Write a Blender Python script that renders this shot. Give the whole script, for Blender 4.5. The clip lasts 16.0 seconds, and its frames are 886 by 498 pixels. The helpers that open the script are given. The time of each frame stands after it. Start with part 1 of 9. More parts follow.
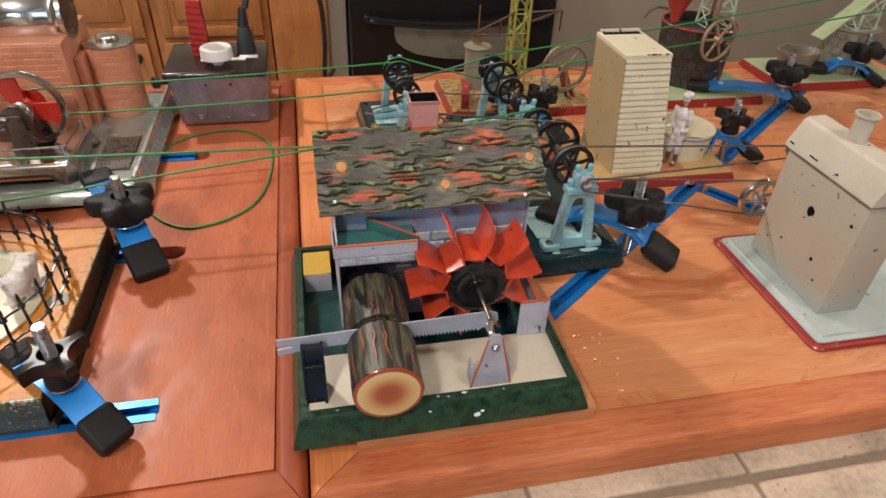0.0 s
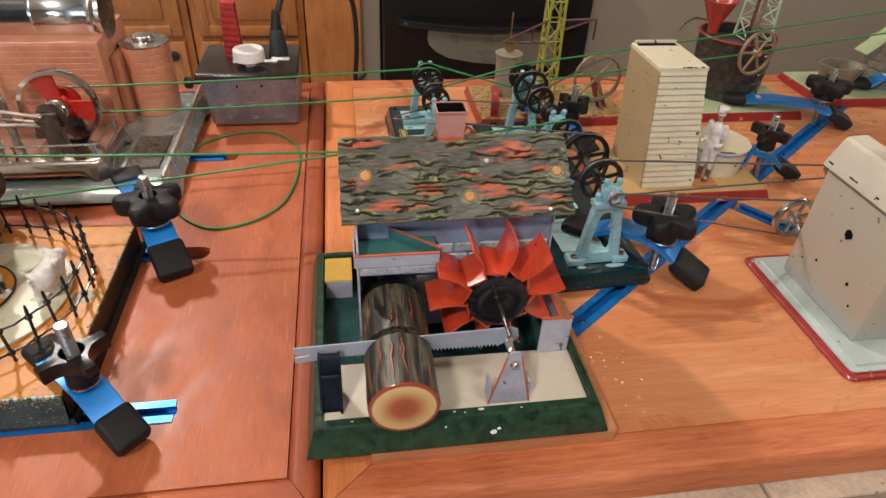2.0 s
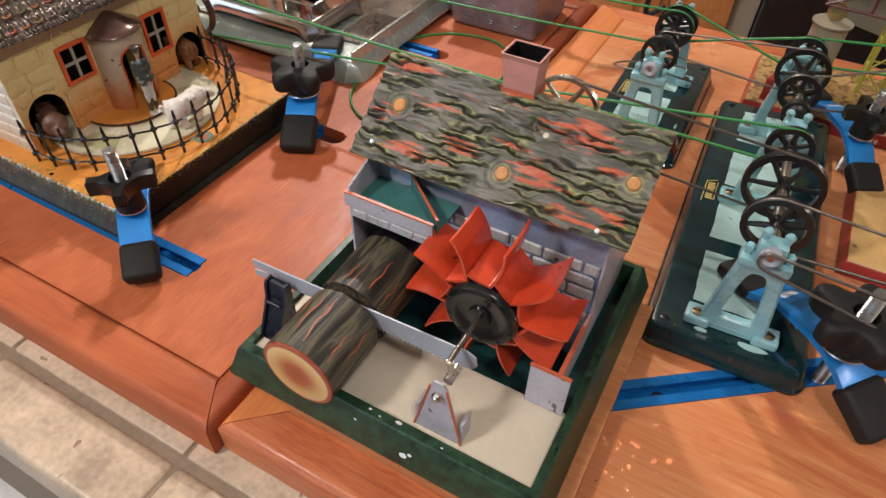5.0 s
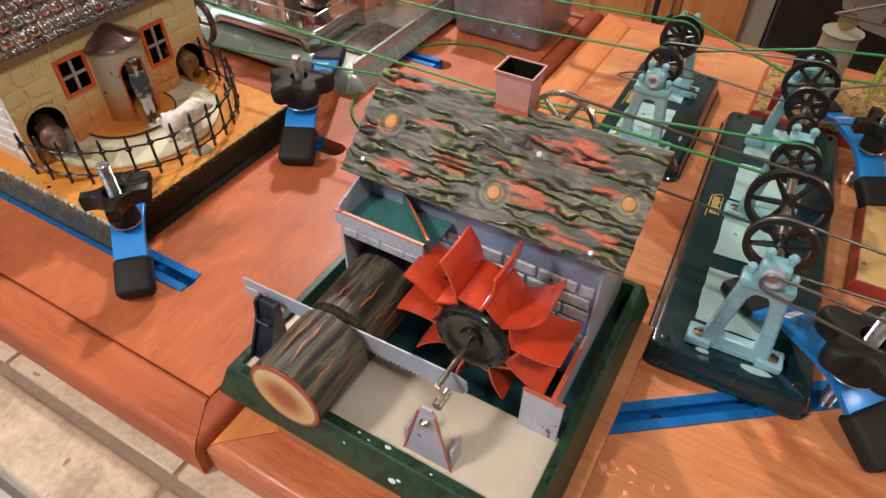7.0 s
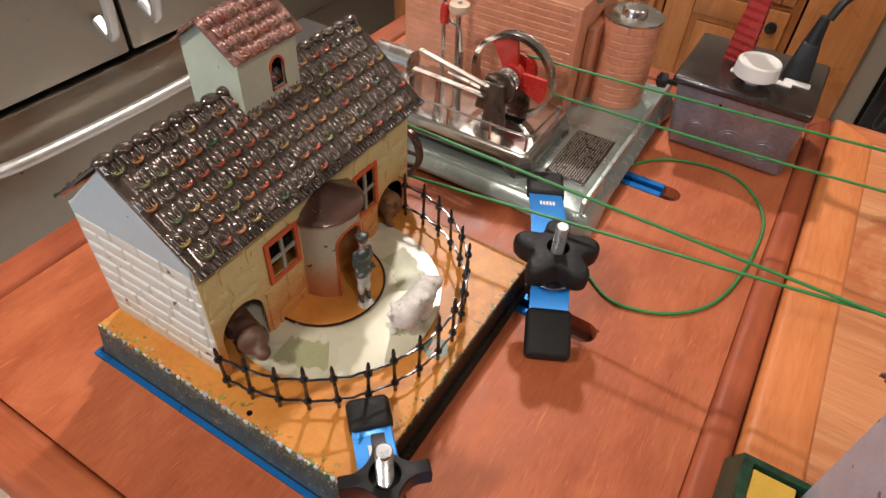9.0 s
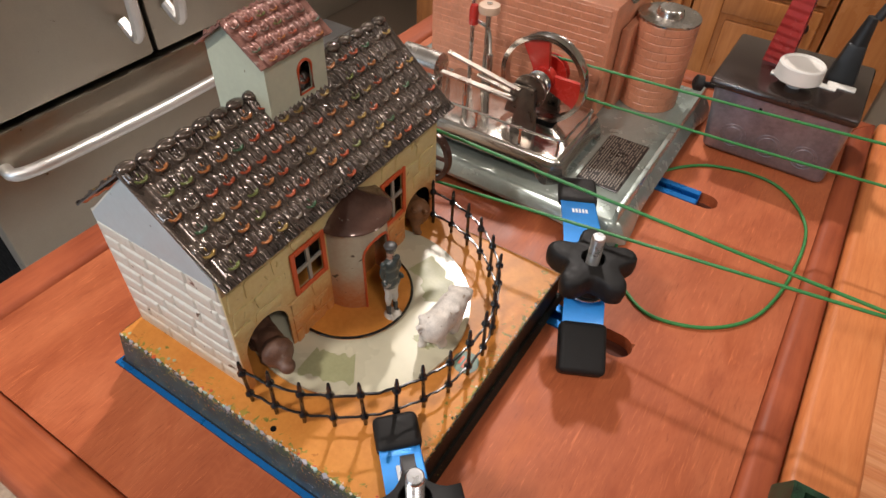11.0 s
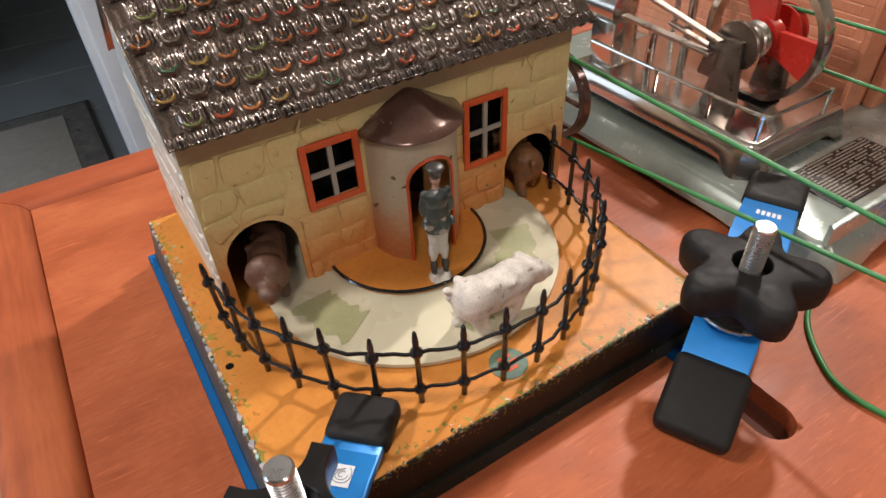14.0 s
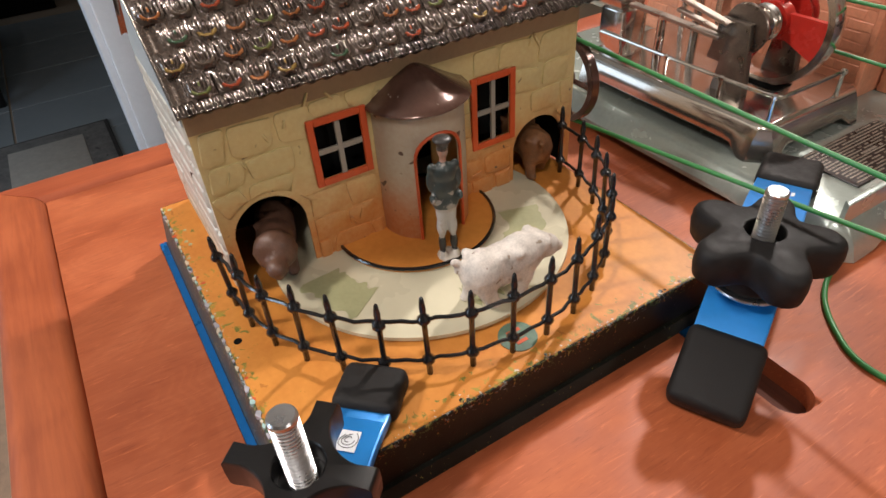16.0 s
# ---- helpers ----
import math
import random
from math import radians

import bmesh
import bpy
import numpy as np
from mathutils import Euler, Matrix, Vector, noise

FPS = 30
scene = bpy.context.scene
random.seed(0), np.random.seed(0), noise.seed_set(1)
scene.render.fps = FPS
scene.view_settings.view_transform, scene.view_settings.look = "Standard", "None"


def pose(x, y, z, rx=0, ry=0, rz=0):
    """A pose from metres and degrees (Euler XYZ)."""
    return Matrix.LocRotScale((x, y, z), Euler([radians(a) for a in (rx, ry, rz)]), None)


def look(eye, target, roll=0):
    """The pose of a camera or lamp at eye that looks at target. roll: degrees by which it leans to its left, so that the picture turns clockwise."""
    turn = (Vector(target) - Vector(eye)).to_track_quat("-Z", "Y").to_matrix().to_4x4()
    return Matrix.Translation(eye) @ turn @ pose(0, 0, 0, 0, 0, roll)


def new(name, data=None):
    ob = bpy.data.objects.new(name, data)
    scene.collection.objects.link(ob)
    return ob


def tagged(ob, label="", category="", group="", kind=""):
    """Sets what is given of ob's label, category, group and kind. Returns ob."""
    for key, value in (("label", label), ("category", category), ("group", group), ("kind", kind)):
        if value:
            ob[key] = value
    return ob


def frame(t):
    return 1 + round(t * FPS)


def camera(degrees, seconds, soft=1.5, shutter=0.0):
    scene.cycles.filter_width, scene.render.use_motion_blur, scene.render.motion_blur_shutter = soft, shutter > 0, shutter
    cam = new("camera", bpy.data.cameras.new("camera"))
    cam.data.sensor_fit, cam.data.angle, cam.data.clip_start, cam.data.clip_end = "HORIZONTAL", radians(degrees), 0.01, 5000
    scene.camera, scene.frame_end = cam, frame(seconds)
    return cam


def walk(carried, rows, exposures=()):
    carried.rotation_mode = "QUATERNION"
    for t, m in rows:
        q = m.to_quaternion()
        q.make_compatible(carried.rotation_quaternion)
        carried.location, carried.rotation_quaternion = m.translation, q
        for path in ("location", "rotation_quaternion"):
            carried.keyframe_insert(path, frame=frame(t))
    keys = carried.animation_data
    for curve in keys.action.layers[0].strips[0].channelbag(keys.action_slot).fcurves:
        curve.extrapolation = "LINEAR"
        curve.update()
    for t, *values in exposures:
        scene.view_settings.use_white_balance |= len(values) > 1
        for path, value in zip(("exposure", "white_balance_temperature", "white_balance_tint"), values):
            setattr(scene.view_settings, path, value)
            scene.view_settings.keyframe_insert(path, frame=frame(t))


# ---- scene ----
cam = camera(70.2, 16.0, shutter=0.3)
PATH = [
    (0, (0.023, -0.221, 0.348), (0.386, 1.345, -0.843), 2.7),
    (0.5, (0.021, -0.222, 0.352), (0.33, 1.366, -0.824), 2.5),
    (1, (0.025, -0.216, 0.352), (0.326, 1.37, -0.829), 2.4),
    (1.5, (0.025, -0.213, 0.35), (0.319, 1.374, -0.831), 2.7),
    (2, (0.027, -0.213, 0.35), (0.309, 1.371, -0.838), 3.0),
    (2.5, (0.035, -0.208, 0.347), (0.276, 1.357, -0.874), 4.5),
    (3, (0.033, -0.157, 0.338), (0.247, 1.3, -1.015), 9.4),
    (3.3, (0.056, -0.13, 0.327), (0.138, 1.281, -1.087), 10.8),
    (3.5, (0.103, -0.117, 0.319), (-0.072, 1.275, -1.107), 8.9),
    (3.7, (0.157, -0.111, 0.311), (-0.173, 1.236, -1.13), 8.5),
    (4, (0.189, -0.109, 0.32), (-0.362, 1.199, -1.089), 3.9),
    (6.5, (0.199, -0.088, 0.324), (-0.503, 1.161, -1.071), 1.0),
    (7, (0.2, -0.087, 0.324), (-0.506, 1.168, -1.064), 0.9),
    (7.5, (0.174, -0.086, 0.333), (-0.537, 1.168, -1.054), 1.1),
    (8, (0.077, -0.076, 0.349), (-0.718, 1.152, -1.015), 0.4),
    (8.5, (-0.019, -0.046, 0.351), (-0.766, 1.203, -1.022), 3.0),
    (9, (-0.064, -0.019, 0.336), (-0.76, 1.232, -1.06), 3.5),
    (11.3, (-0.079, -0.007, 0.327), (-0.852, 1.203, -1.066), 1.8),
    (11.5, (-0.08, 0.006, 0.285), (-1.068, 1.172, -1.004), 0.2),
    (12, (-0.068, 0.068, 0.227), (-1.327, 0.88, -1.097), -4.0),
    (12.5, (-0.055, 0.097, 0.216), (-1.452, 0.75, -1.057), -5.0),
    (13, (-0.049, 0.095, 0.219), (-1.434, 0.778, -1.05), -4.5),
    (13.5, (-0.055, 0.085, 0.224), (-1.353, 0.867, -1.081), -1.9),
    (14, (-0.051, 0.081, 0.224), (-1.362, 0.857, -1.072), -2.9),
    (14.5, (-0.046, 0.08, 0.215), (-1.367, 0.836, -1.082), -3.3),
    (15, (-0.041, 0.078, 0.198), (-1.406, 0.837, -1.051), -4.0),
    (15.5, (-0.039, 0.077, 0.201), (-1.403, 0.832, -1.052), -4.0),
    (16, (-0.041, 0.077, 0.209), (-1.407, 0.836, -1.04), -4.3),
]
STOPS = ((0, -0.14), (2.5, -0.15), (3.5, -0.26), (4, -0.19), (6.5, 0.0), (7.5, 0.05), (8, 0.05), (9, -0.18), (11.3, -0.26), (11.5, -0.29), (12, -0.33), (12.5, -0.6), (13, -0.28), (13.5, -0.10), (16, -0.10))
walk(cam, [(t, look(eye, target, roll)) for t, eye, target, roll in PATH], STOPS)

# ---- light ----
world = bpy.data.worlds.new("world")
scene.world = world
world.use_nodes = True
world.node_tree.nodes["Background"].inputs["Color"].default_value = (1.0, 0.84, 0.68, 1)
world.node_tree.nodes["Background"].inputs["Strength"].default_value = 0.015


def area_lamp(name, eye, target, size, watts, colour, tall=0.0):
    data = bpy.data.lights.new(name, "AREA")
    data.shape, data.size, data.energy, data.color = "DISK", size, watts, colour
    if tall:
        data.shape, data.size_y = "RECTANGLE", tall
    ob = new(name, data)
    ob.matrix_world = look(eye, target)
    return ob


WARM = (1.0, 0.905, 0.855)
area_lamp("overhead_lamp", (-0.80, 1.38, 1.42), (-0.1, 0.25, 0.0), 0.09, 27, WARM)
area_lamp("overhead_lamp", (0.65, -0.45, 1.42), (0.1, 0.3, 0.0), 0.22, 8, WARM)
area_lamp("overhead_lamp", (-0.65, -0.90, 1.42), (-0.25, 0.3, 0.0), 0.22, 20, WARM)
# added fill from +x that lifts the house front; no known fixture
area_lamp("overhead_lamp", (2.75, 0.90, 1.42), (0.0, 0.3, 0.0), 0.45, 19, WARM)
area_lamp("hall_daylight", (-3.55, -2.97, 0.72), (-3.55, 0.0, 0.10), 2.00, 17, (0.70, 0.84, 1.0), 1.05)
# added cool fill aimed through the doorway to brighten casing and hall
area_lamp("casing_fill", (-1.0, -2.96, 0.55), (-1.9, 0.2, -0.2), 0.95, 27, (0.62, 0.80, 1.0))


# ---- materials ----
def rgb(c):
    return (*c, 1.0)


class Nodes:
    """A principled material with small helpers for procedural variation."""

    def __init__(self, name, rough=0.5, metal=0.0, coat=0.0):
        self.mat = bpy.data.materials.new(name)
        self.mat.use_nodes = True
        self.t = self.mat.node_tree
        self.bsdf = self.t.nodes["Principled BSDF"]
        self.bsdf.inputs["Roughness"].default_value = rough
        self.bsdf.inputs["Metallic"].default_value = metal
        self.bsdf.inputs["Coat Weight"].default_value = coat
        self.bsdf.inputs["Coat Roughness"].default_value = 0.12
        self.geo = self.t.nodes.new("ShaderNodeNewGeometry")

    def node(self, kind, **values):
        n = self.t.nodes.new(kind)
        for k, v in values.items():
            n.inputs[k].default_value = v
        return n

    def link(self, a, b):
        self.t.links.new(a, b)

    def coords(self, scale=(1, 1, 1), turn=0.0):
        m = self.node("ShaderNodeMapping")
        m.inputs["Scale"].default_value = scale
        m.inputs["Rotation"].default_value = (0, 0, radians(turn))
        self.link(self.geo.outputs["Position"], m.inputs["Vector"])
        return m.outputs["Vector"]

    def noise(self, vec, scale, detail=4.0, rough=0.55, distort=0.0):
        n = self.node("ShaderNodeTexNoise", Scale=scale, Detail=detail, Roughness=rough, Distortion=distort)
        self.link(vec, n.inputs["Vector"])
        return n.outputs["Fac"]

    def ramp(self, fac, stops, constant=False):
        r = self.t.nodes.new("ShaderNodeValToRGB")
        els = r.color_ramp.elements
        while len(els) < len(stops):
            els.new(0.5)
        for e, (p, c) in zip(els, stops):
            e.position = p
            e.color = rgb(c) if not isinstance(c, float) else (c, c, c, 1)
        if constant:
            r.color_ramp.interpolation = "CONSTANT"
        self.link(fac, r.inputs["Fac"])
        return r.outputs["Color"]

    def mix(self, fac, a, b, mode="MIX"):
        m = self.t.nodes.new("ShaderNodeMix")
        m.data_type, m.blend_type = "RGBA", mode
        if isinstance(fac, (int, float)):
            m.inputs[0].default_value = fac
        else:
            self.link(fac, m.inputs[0])
        for sock, v in ((m.inputs[6], a), (m.inputs[7], b)):
            if isinstance(v, tuple):
                sock.default_value = rgb(v)
            else:
                self.link(v, sock)
        return m.outputs[2]

    def colour(self, c):
        if isinstance(c, tuple):
            self.bsdf.inputs["Base Color"].default_value = rgb(c)
        else:
            self.link(c, self.bsdf.inputs["Base Color"])

    def roughness(self, c):
        self.link(c, self.bsdf.inputs["Roughness"])

    def bump(self, fac, strength=0.3, dist=0.0005):
        b = self.node("ShaderNodeBump", Strength=strength, Distance=dist)
        self.link(fac, b.inputs["Height"])
        self.link(b.outputs["Normal"], self.bsdf.inputs["Normal"])


def wood(name, dark, mid, light, along="y", size=1.0, rough=0.36, coat=0.06, turn=0.0, fine_mix=0.24, blotch=0.28):
    """Varnished, stained wood with stretched grain."""
    m = Nodes(name, rough, 0, coat)
    m.bsdf.inputs["Specular IOR Level"].default_value = 0.30
    s = {"y": (60, 5, 60), "x": (5, 60, 60), "z": (60, 60, 5)}[along]
    v = m.coords(tuple(k / size for k in s), turn)
    g = m.noise(v, 1.0, 6, 0.6, 1.2)
    fine = m.noise(m.coords(tuple(k * 6 / size for k in s), turn), 1.0, 3, 0.6)
    flame = m.noise(m.coords(tuple(k * 1.7 / size for k in s), turn), 1.0, 5, 0.6, 3.5)
    blot = m.noise(m.coords(), 9.0, 4, 0.55, 0.6)
    c = m.ramp(g, [(0.32, dark), (0.5, mid), (0.68, light)])
    c = m.mix(fine_mix, c, m.ramp(fine, [(0.35, dark), (0.65, light)]))
    c = m.mix(0.26, c, m.ramp(flame, [(0.40, dark), (0.56, light)]))
    c = m.mix(blotch, c, m.ramp(blot, [(0.35, dark), (0.65, light)]))
    m.colour(c)
    m.roughness(m.ramp(blot, [(0.3, rough * 0.8), (0.7, rough * 1.35)]))
    m.bump(m.mix(0.5, fine, blot), 0.16, 0.0004)
    return m.mat


def paint(name, colour, rough=0.35, var=0.18, chips=0.0, chip_colour=(0.08, 0.06, 0.05), scale=60.0, metal=0.0, coat=0.0, bump=0.08, chip_scale=140.0, spec=0.5):
    """Enamel on tin: mottled, with a few chips."""
    m = Nodes(name, rough, metal, coat)
    v = m.coords()
    big = m.noise(v, scale, 4, 0.6)
    small = m.noise(v, scale * 8, 3, 0.6)
    lo = tuple(max(0.0, k * (1 - var)) for k in colour)
    hi = tuple(min(1.0, k * (1 + var * 0.7)) for k in colour)
    c = m.mix(0.3, m.ramp(big, [(0.3, lo), (0.7, hi)]), m.ramp(small, [(0.3, lo), (0.7, hi)]))
    if chips:
        k = m.noise(v, chip_scale, 2, 0.5, 0.3)
        c = m.mix(m.ramp(k, [(0.74 - 0.12 * chips, 0.0), (0.755 - 0.12 * chips, 1.0)]), c, chip_colour)
    m.colour(c)
    m.roughness(m.ramp(big, [(0.25, rough * 0.75), (0.75, min(1.0, rough * 1.3))]))
    m.bump(small, bump, 0.0003)
    m.bsdf.inputs["Specular IOR Level"].default_value = spec
    return m.mat


def ply(name, dark, mid, light, rough=0.42):
    """Stained rotary-cut plywood: blotchy, with faint wavy growth contours."""
    m = Nodes(name, rough, 0, 0.0)
    m.bsdf.inputs["Specular IOR Level"].default_value = 0.31
    swirl = m.noise(m.coords((8, 5, 8)), 1.0, 2.6, 0.45, 1.0)
    mul = m.t.nodes.new("ShaderNodeMath")
    mul.operation = "MULTIPLY"
    mul.inputs[1].default_value = 260.0
    m.link(swirl, mul.inputs[0])
    sine = m.t.nodes.new("ShaderNodeMath")
    sine.operation = "SINE"
    m.link(mul.outputs[0], sine.inputs[0])
    rings = m.ramp(sine.outputs[0], [(0.0, 0.0), (0.85, 1.0)])
    where = m.ramp(m.noise(m.coords((7, 7, 7)), 1.0, 3, 0.6), [(0.48, 0.0), (0.64, 0.12)])
    blot = m.noise(m.coords((14, 8, 14)), 1.0, 5, 0.6, 0.8)
    fine = m.noise(m.coords((420, 60, 420)), 1.0, 3, 0.6)
    c = m.ramp(blot, [(0.30, dark), (0.5, mid), (0.70, light)])
    c = m.mix(0.16, c, m.ramp(fine, [(0.35, dark), (0.65, light)]))
    c = m.mix(where, c, m.mix(rings, dark, light))
    fibre = m.noise(m.coords((620, 46, 620)), 1.0, 4, 0.6, 1.4)
    patch = m.noise(m.coords((30, 12, 30)), 1.0, 4, 0.65, 1.0)
    c = m.mix(0.34, c, m.ramp(patch, [(0.34, dark), (0.52, mid), (0.66, light)]))
    c = m.mix(m.ramp(fibre, [(0.58, 0.0), (0.72, 0.55)]), c, tuple(min(1.0, k * 1.30) for k in light))
    c = m.mix(m.ramp(fibre, [(0.30, 0.45), (0.42, 0.0)]), c, tuple(k * 0.75 for k in dark))
    m.colour(c)
    m.roughness(m.ramp(patch, [(0.3, rough * 0.75), (0.7, rough * 1.35)]))
    m.bump(m.mix(0.4, blot, fibre), 0.22, 0.0005)
    return m.mat


def flame_ply(name, dark, mid, light, rough):
    """Varnished plywood face: flaming grain along x, pale and red bands, damp red stains."""
    m = Nodes(name, rough, 0, 0.10)
    m.bsdf.inputs["Specular IOR Level"].default_value = 0.38
    flame = m.noise(m.coords((3.2, 26, 26)), 1.0, 5, 0.62, 2.6)
    fine = m.noise(m.coords((26, 420, 420)), 1.0, 3, 0.6, 0.6)
    stain = m.noise(m.coords((7, 10, 10)), 1.0, 5, 0.62, 1.2)
    tone = m.noise(m.coords((4, 9, 9)), 1.0, 3, 0.5, 0.5)
    c = m.ramp(flame, [(0.30, dark), (0.42, mid), (0.52, mid), (0.60, light), (0.72, mid)])
    c = m.mix(0.55, c, m.ramp(tone, [(0.36, mid), (0.64, light)]))
    c = m.mix(0.20, c, m.ramp(fine, [(0.35, dark), (0.65, light)]))
    c = m.mix(m.ramp(stain, [(0.53, 0.0), (0.60, 0.62)]), c, (0.40, 0.095, 0.036))
    m.colour(c)
    m.roughness(m.ramp(stain, [(0.35, rough * 1.3), (0.62, rough * 0.7)]))
    m.bump(m.mix(0.5, fine, flame), 0.16, 0.0004)
    return m.mat


M = {}
M["panel_red"] = ply("stained_panel", (0.275, 0.060, 0.023), (0.42, 0.108, 0.041), (0.545, 0.162, 0.064), 0.43)
M["frame_red"] = wood("stained_frame", (0.20, 0.038, 0.015), (0.34, 0.072, 0.027), (0.45, 0.112, 0.042), "y", 1.0, 0.50, 0.0, fine_mix=0.20, blotch=0.55)
M["rail_red"] = wood("stained_rail", (0.20, 0.040, 0.015), (0.38, 0.086, 0.029), (0.52, 0.140, 0.049), "x", 1.0, 0.47, 0.0, fine_mix=0.26, blotch=0.5)
M["panel_orange"] = flame_ply("ply_panel", (0.34, 0.085, 0.030), (0.56, 0.195, 0.074), (0.70, 0.345, 0.165), 0.30)
M["stile_orange"] = wood("ply_stile", (0.46, 0.125, 0.036), (0.62, 0.20, 0.060), (0.70, 0.26, 0.09), "y", 0.8, 0.47)
M["rail_orange"] = wood("ply_rail", (0.28, 0.058, 0.020), (0.52, 0.145, 0.052), (0.66, 0.23, 0.095), "x", 0.55, 0.44, fine_mix=0.34)
M["board"] = wood("mill_board", (0.34, 0.115, 0.045), (0.50, 0.195, 0.078), (0.62, 0.29, 0.125), "x", 0.6, 0.45, 0.0)
M["groove"] = wood("slot_wood", (0.045, 0.014, 0.008), (0.085, 0.024, 0.013), (0.14, 0.042, 0.022), "x", 0.6, 0.6, 0.0)
M["cabinet"] = wood("cabinet_wood", (0.33, 0.115, 0.034), (0.46, 0.180, 0.054), (0.55, 0.235, 0.080), "z", 2.5, 0.30)
M["tile"] = paint("counter_tile", (0.52, 0.40, 0.29), 0.38, 0.42, 0.30, (0.26, 0.18, 0.12), scale=30, chip_scale=60)
M["grout"] = paint("grout", (0.26, 0.195, 0.140), 0.9, 0.25, scale=200)
M["floor_tile"] = paint("floor_tile", (0.58, 0.57, 0.56), 0.45, 0.12, scale=12)
M["wall"] = paint("wall_paint", (0.38, 0.328, 0.25), 0.7, 0.05, scale=10)
M["ceiling"] = paint("ceiling_paint", (0.74, 0.70, 0.63), 0.8, 0.04, scale=10)
M["casing"] = paint("door_casing", (0.80, 0.84, 0.90), 0.45, 0.05, scale=10)
M["hall_tile"] = paint("hall_tile", (0.155, 0.175, 0.190), 0.55, 0.15, scale=12)
M["rug_band"] = paint("rug_band", (0.12, 0.115, 0.11), 0.95, 0.6, 0.6, (0.05, 0.05, 0.05), scale=30, chip_scale=40)
M["rug"] = paint("rug_wool", (0.020, 0.018, 0.017), 0.95, 0.3, scale=40)
M["rug_light"] = paint("rug_field", (0.30, 0.28, 0.25), 0.95, 0.2, scale=40)
M["steel"] = paint("brushed_steel", (0.43, 0.392, 0.320), 0.34, 0.06, scale=30, metal=1.0)
M["black_glass"] = paint("oven_glass", (0.012, 0.012, 0.013), 0.12, 0.1, scale=10)
# flat grey-olive that paints a reflection onto the black oven door
M["oven_window"] = paint("painted_reflection", (0.20, 0.19, 0.145), 0.28, 0.12, scale=8, bump=0.02)
# near-black for shade inside openings and gaps; dark chips and furniture use it too
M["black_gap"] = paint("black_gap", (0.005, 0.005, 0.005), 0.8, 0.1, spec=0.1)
M["chrome"] = paint("chrome", (0.72, 0.70, 0.67), 0.14, 0.06, scale=60, metal=1.0, bump=0.03)
M["satin_steel"] = paint("satin_steel", (0.88, 0.86, 0.83), 0.38, 0.05, scale=30, metal=0.85, bump=0.02)
M["nickel"] = paint("nickel", (0.62, 0.58, 0.53), 0.24, 0.10, scale=60, metal=1.0, bump=0.05)
M["zinc"] = paint("zinc_thread", (0.62, 0.63, 0.64), 0.28, 0.10, scale=80, metal=1.0)
M["plastic"] = paint("black_plastic", (0.012, 0.0110, 0.0105), 0.56, 0.3, scale=260, bump=0.22, spec=0.28)
M["rubber"] = paint("black_rubber", (0.014, 0.0128, 0.0120), 0.60, 0.4, scale=240, bump=0.3, spec=0.28)
M["blue"] = paint("blue_anodised", (0.010, 0.215, 0.61), 0.36, 0.10, scale=40, metal=0.3, coat=0.3, bump=0.03)
M["blue_dark"] = paint("blue_track", (0.010, 0.175, 0.52), 0.30, 0.15, scale=40, metal=0.45, bump=0.04)
M["plate_dark"] = paint("grey_print", (0.16, 0.16, 0.17), 0.5, 0.1)
M["white_mark"] = paint("white_mark", (0.75, 0.78, 0.80), 0.5, 0.05)
M["white"] = paint("white_plastic", (0.78, 0.75, 0.69), 0.40, 0.04)
M["box_grey"] = paint("galvanised", (0.27, 0.26, 0.29), 0.34, 0.35, scale=35, metal=0.6)
M["box_lid"] = paint("brown_lid", (0.030, 0.018, 0.014), 0.22, 0.2, scale=40, coat=0.4)
M["red_plastic"] = paint("red_plastic", (0.42, 0.035, 0.03), 0.25, 0.15, coat=0.4)
M["cord"] = paint("black_cord", (0.012, 0.012, 0.012), 0.5, 0.2)
M["gloss_black"] = paint("gloss_black", (0.008, 0.0075, 0.0075), 0.33, 0.2, coat=0.05, spec=0.4)
M["belt_green"] = paint("green_belt", (0.030, 0.21, 0.050), 0.42, 0.15, scale=100)
M["belt_grey"] = paint("spring_belt", (0.19, 0.17, 0.15), 0.35, 0.25, scale=600, metal=0.8)
M["iron"] = paint("black_iron", (0.010, 0.009, 0.0085), 0.32, 0.3, scale=90, coat=0.1)
M["brass"] = paint("brass", (0.55, 0.40, 0.18), 0.30, 0.2, metal=1.0)
M["old_brass"] = paint("old_brass", (0.30, 0.22, 0.13), 0.38, 0.3, scale=200, metal=0.9)
M["enamel_dark"] = paint("dark_green_enamel", (0.005, 0.023, 0.027), 0.17, 0.25, 0.30, (0.04, 0.036, 0.03), 50, coat=0.2)
M["enamel_teal"] = paint("pale_teal_enamel", (0.22, 0.43, 0.47), 0.28, 0.14, 0.3, (0.06, 0.08, 0.08), 60, coat=0.3)
M["pad_teal"] = paint("worn_pale_teal", (0.36, 0.54, 0.52), 0.4, 0.16, 0.35, (0.08, 0.12, 0.11), 60)
M["gold"] = paint("gold_print", (0.62, 0.45, 0.14), 0.4, 0.1)
M["white_stand"] = paint("cream_tower", (0.66, 0.59, 0.42), 0.40, 0.12, 0.28, (0.07, 0.05, 0.04), 40)
M["tower_side"] = paint("tan_tower_side", (0.38, 0.265, 0.135), 0.42, 0.14, 0.35, (0.09, 0.06, 0.04), 40)
M["wheel_house"] = paint("cream_tin", (0.54, 0.48, 0.38), 0.36, 0.10, 0.05, (0.05, 0.04, 0.035), 30)
M["wheel_base"] = paint("pale_blue_tin", (0.42, 0.48, 0.44), 0.38, 0.12, 0.3, (0.05, 0.04, 0.035), 40)
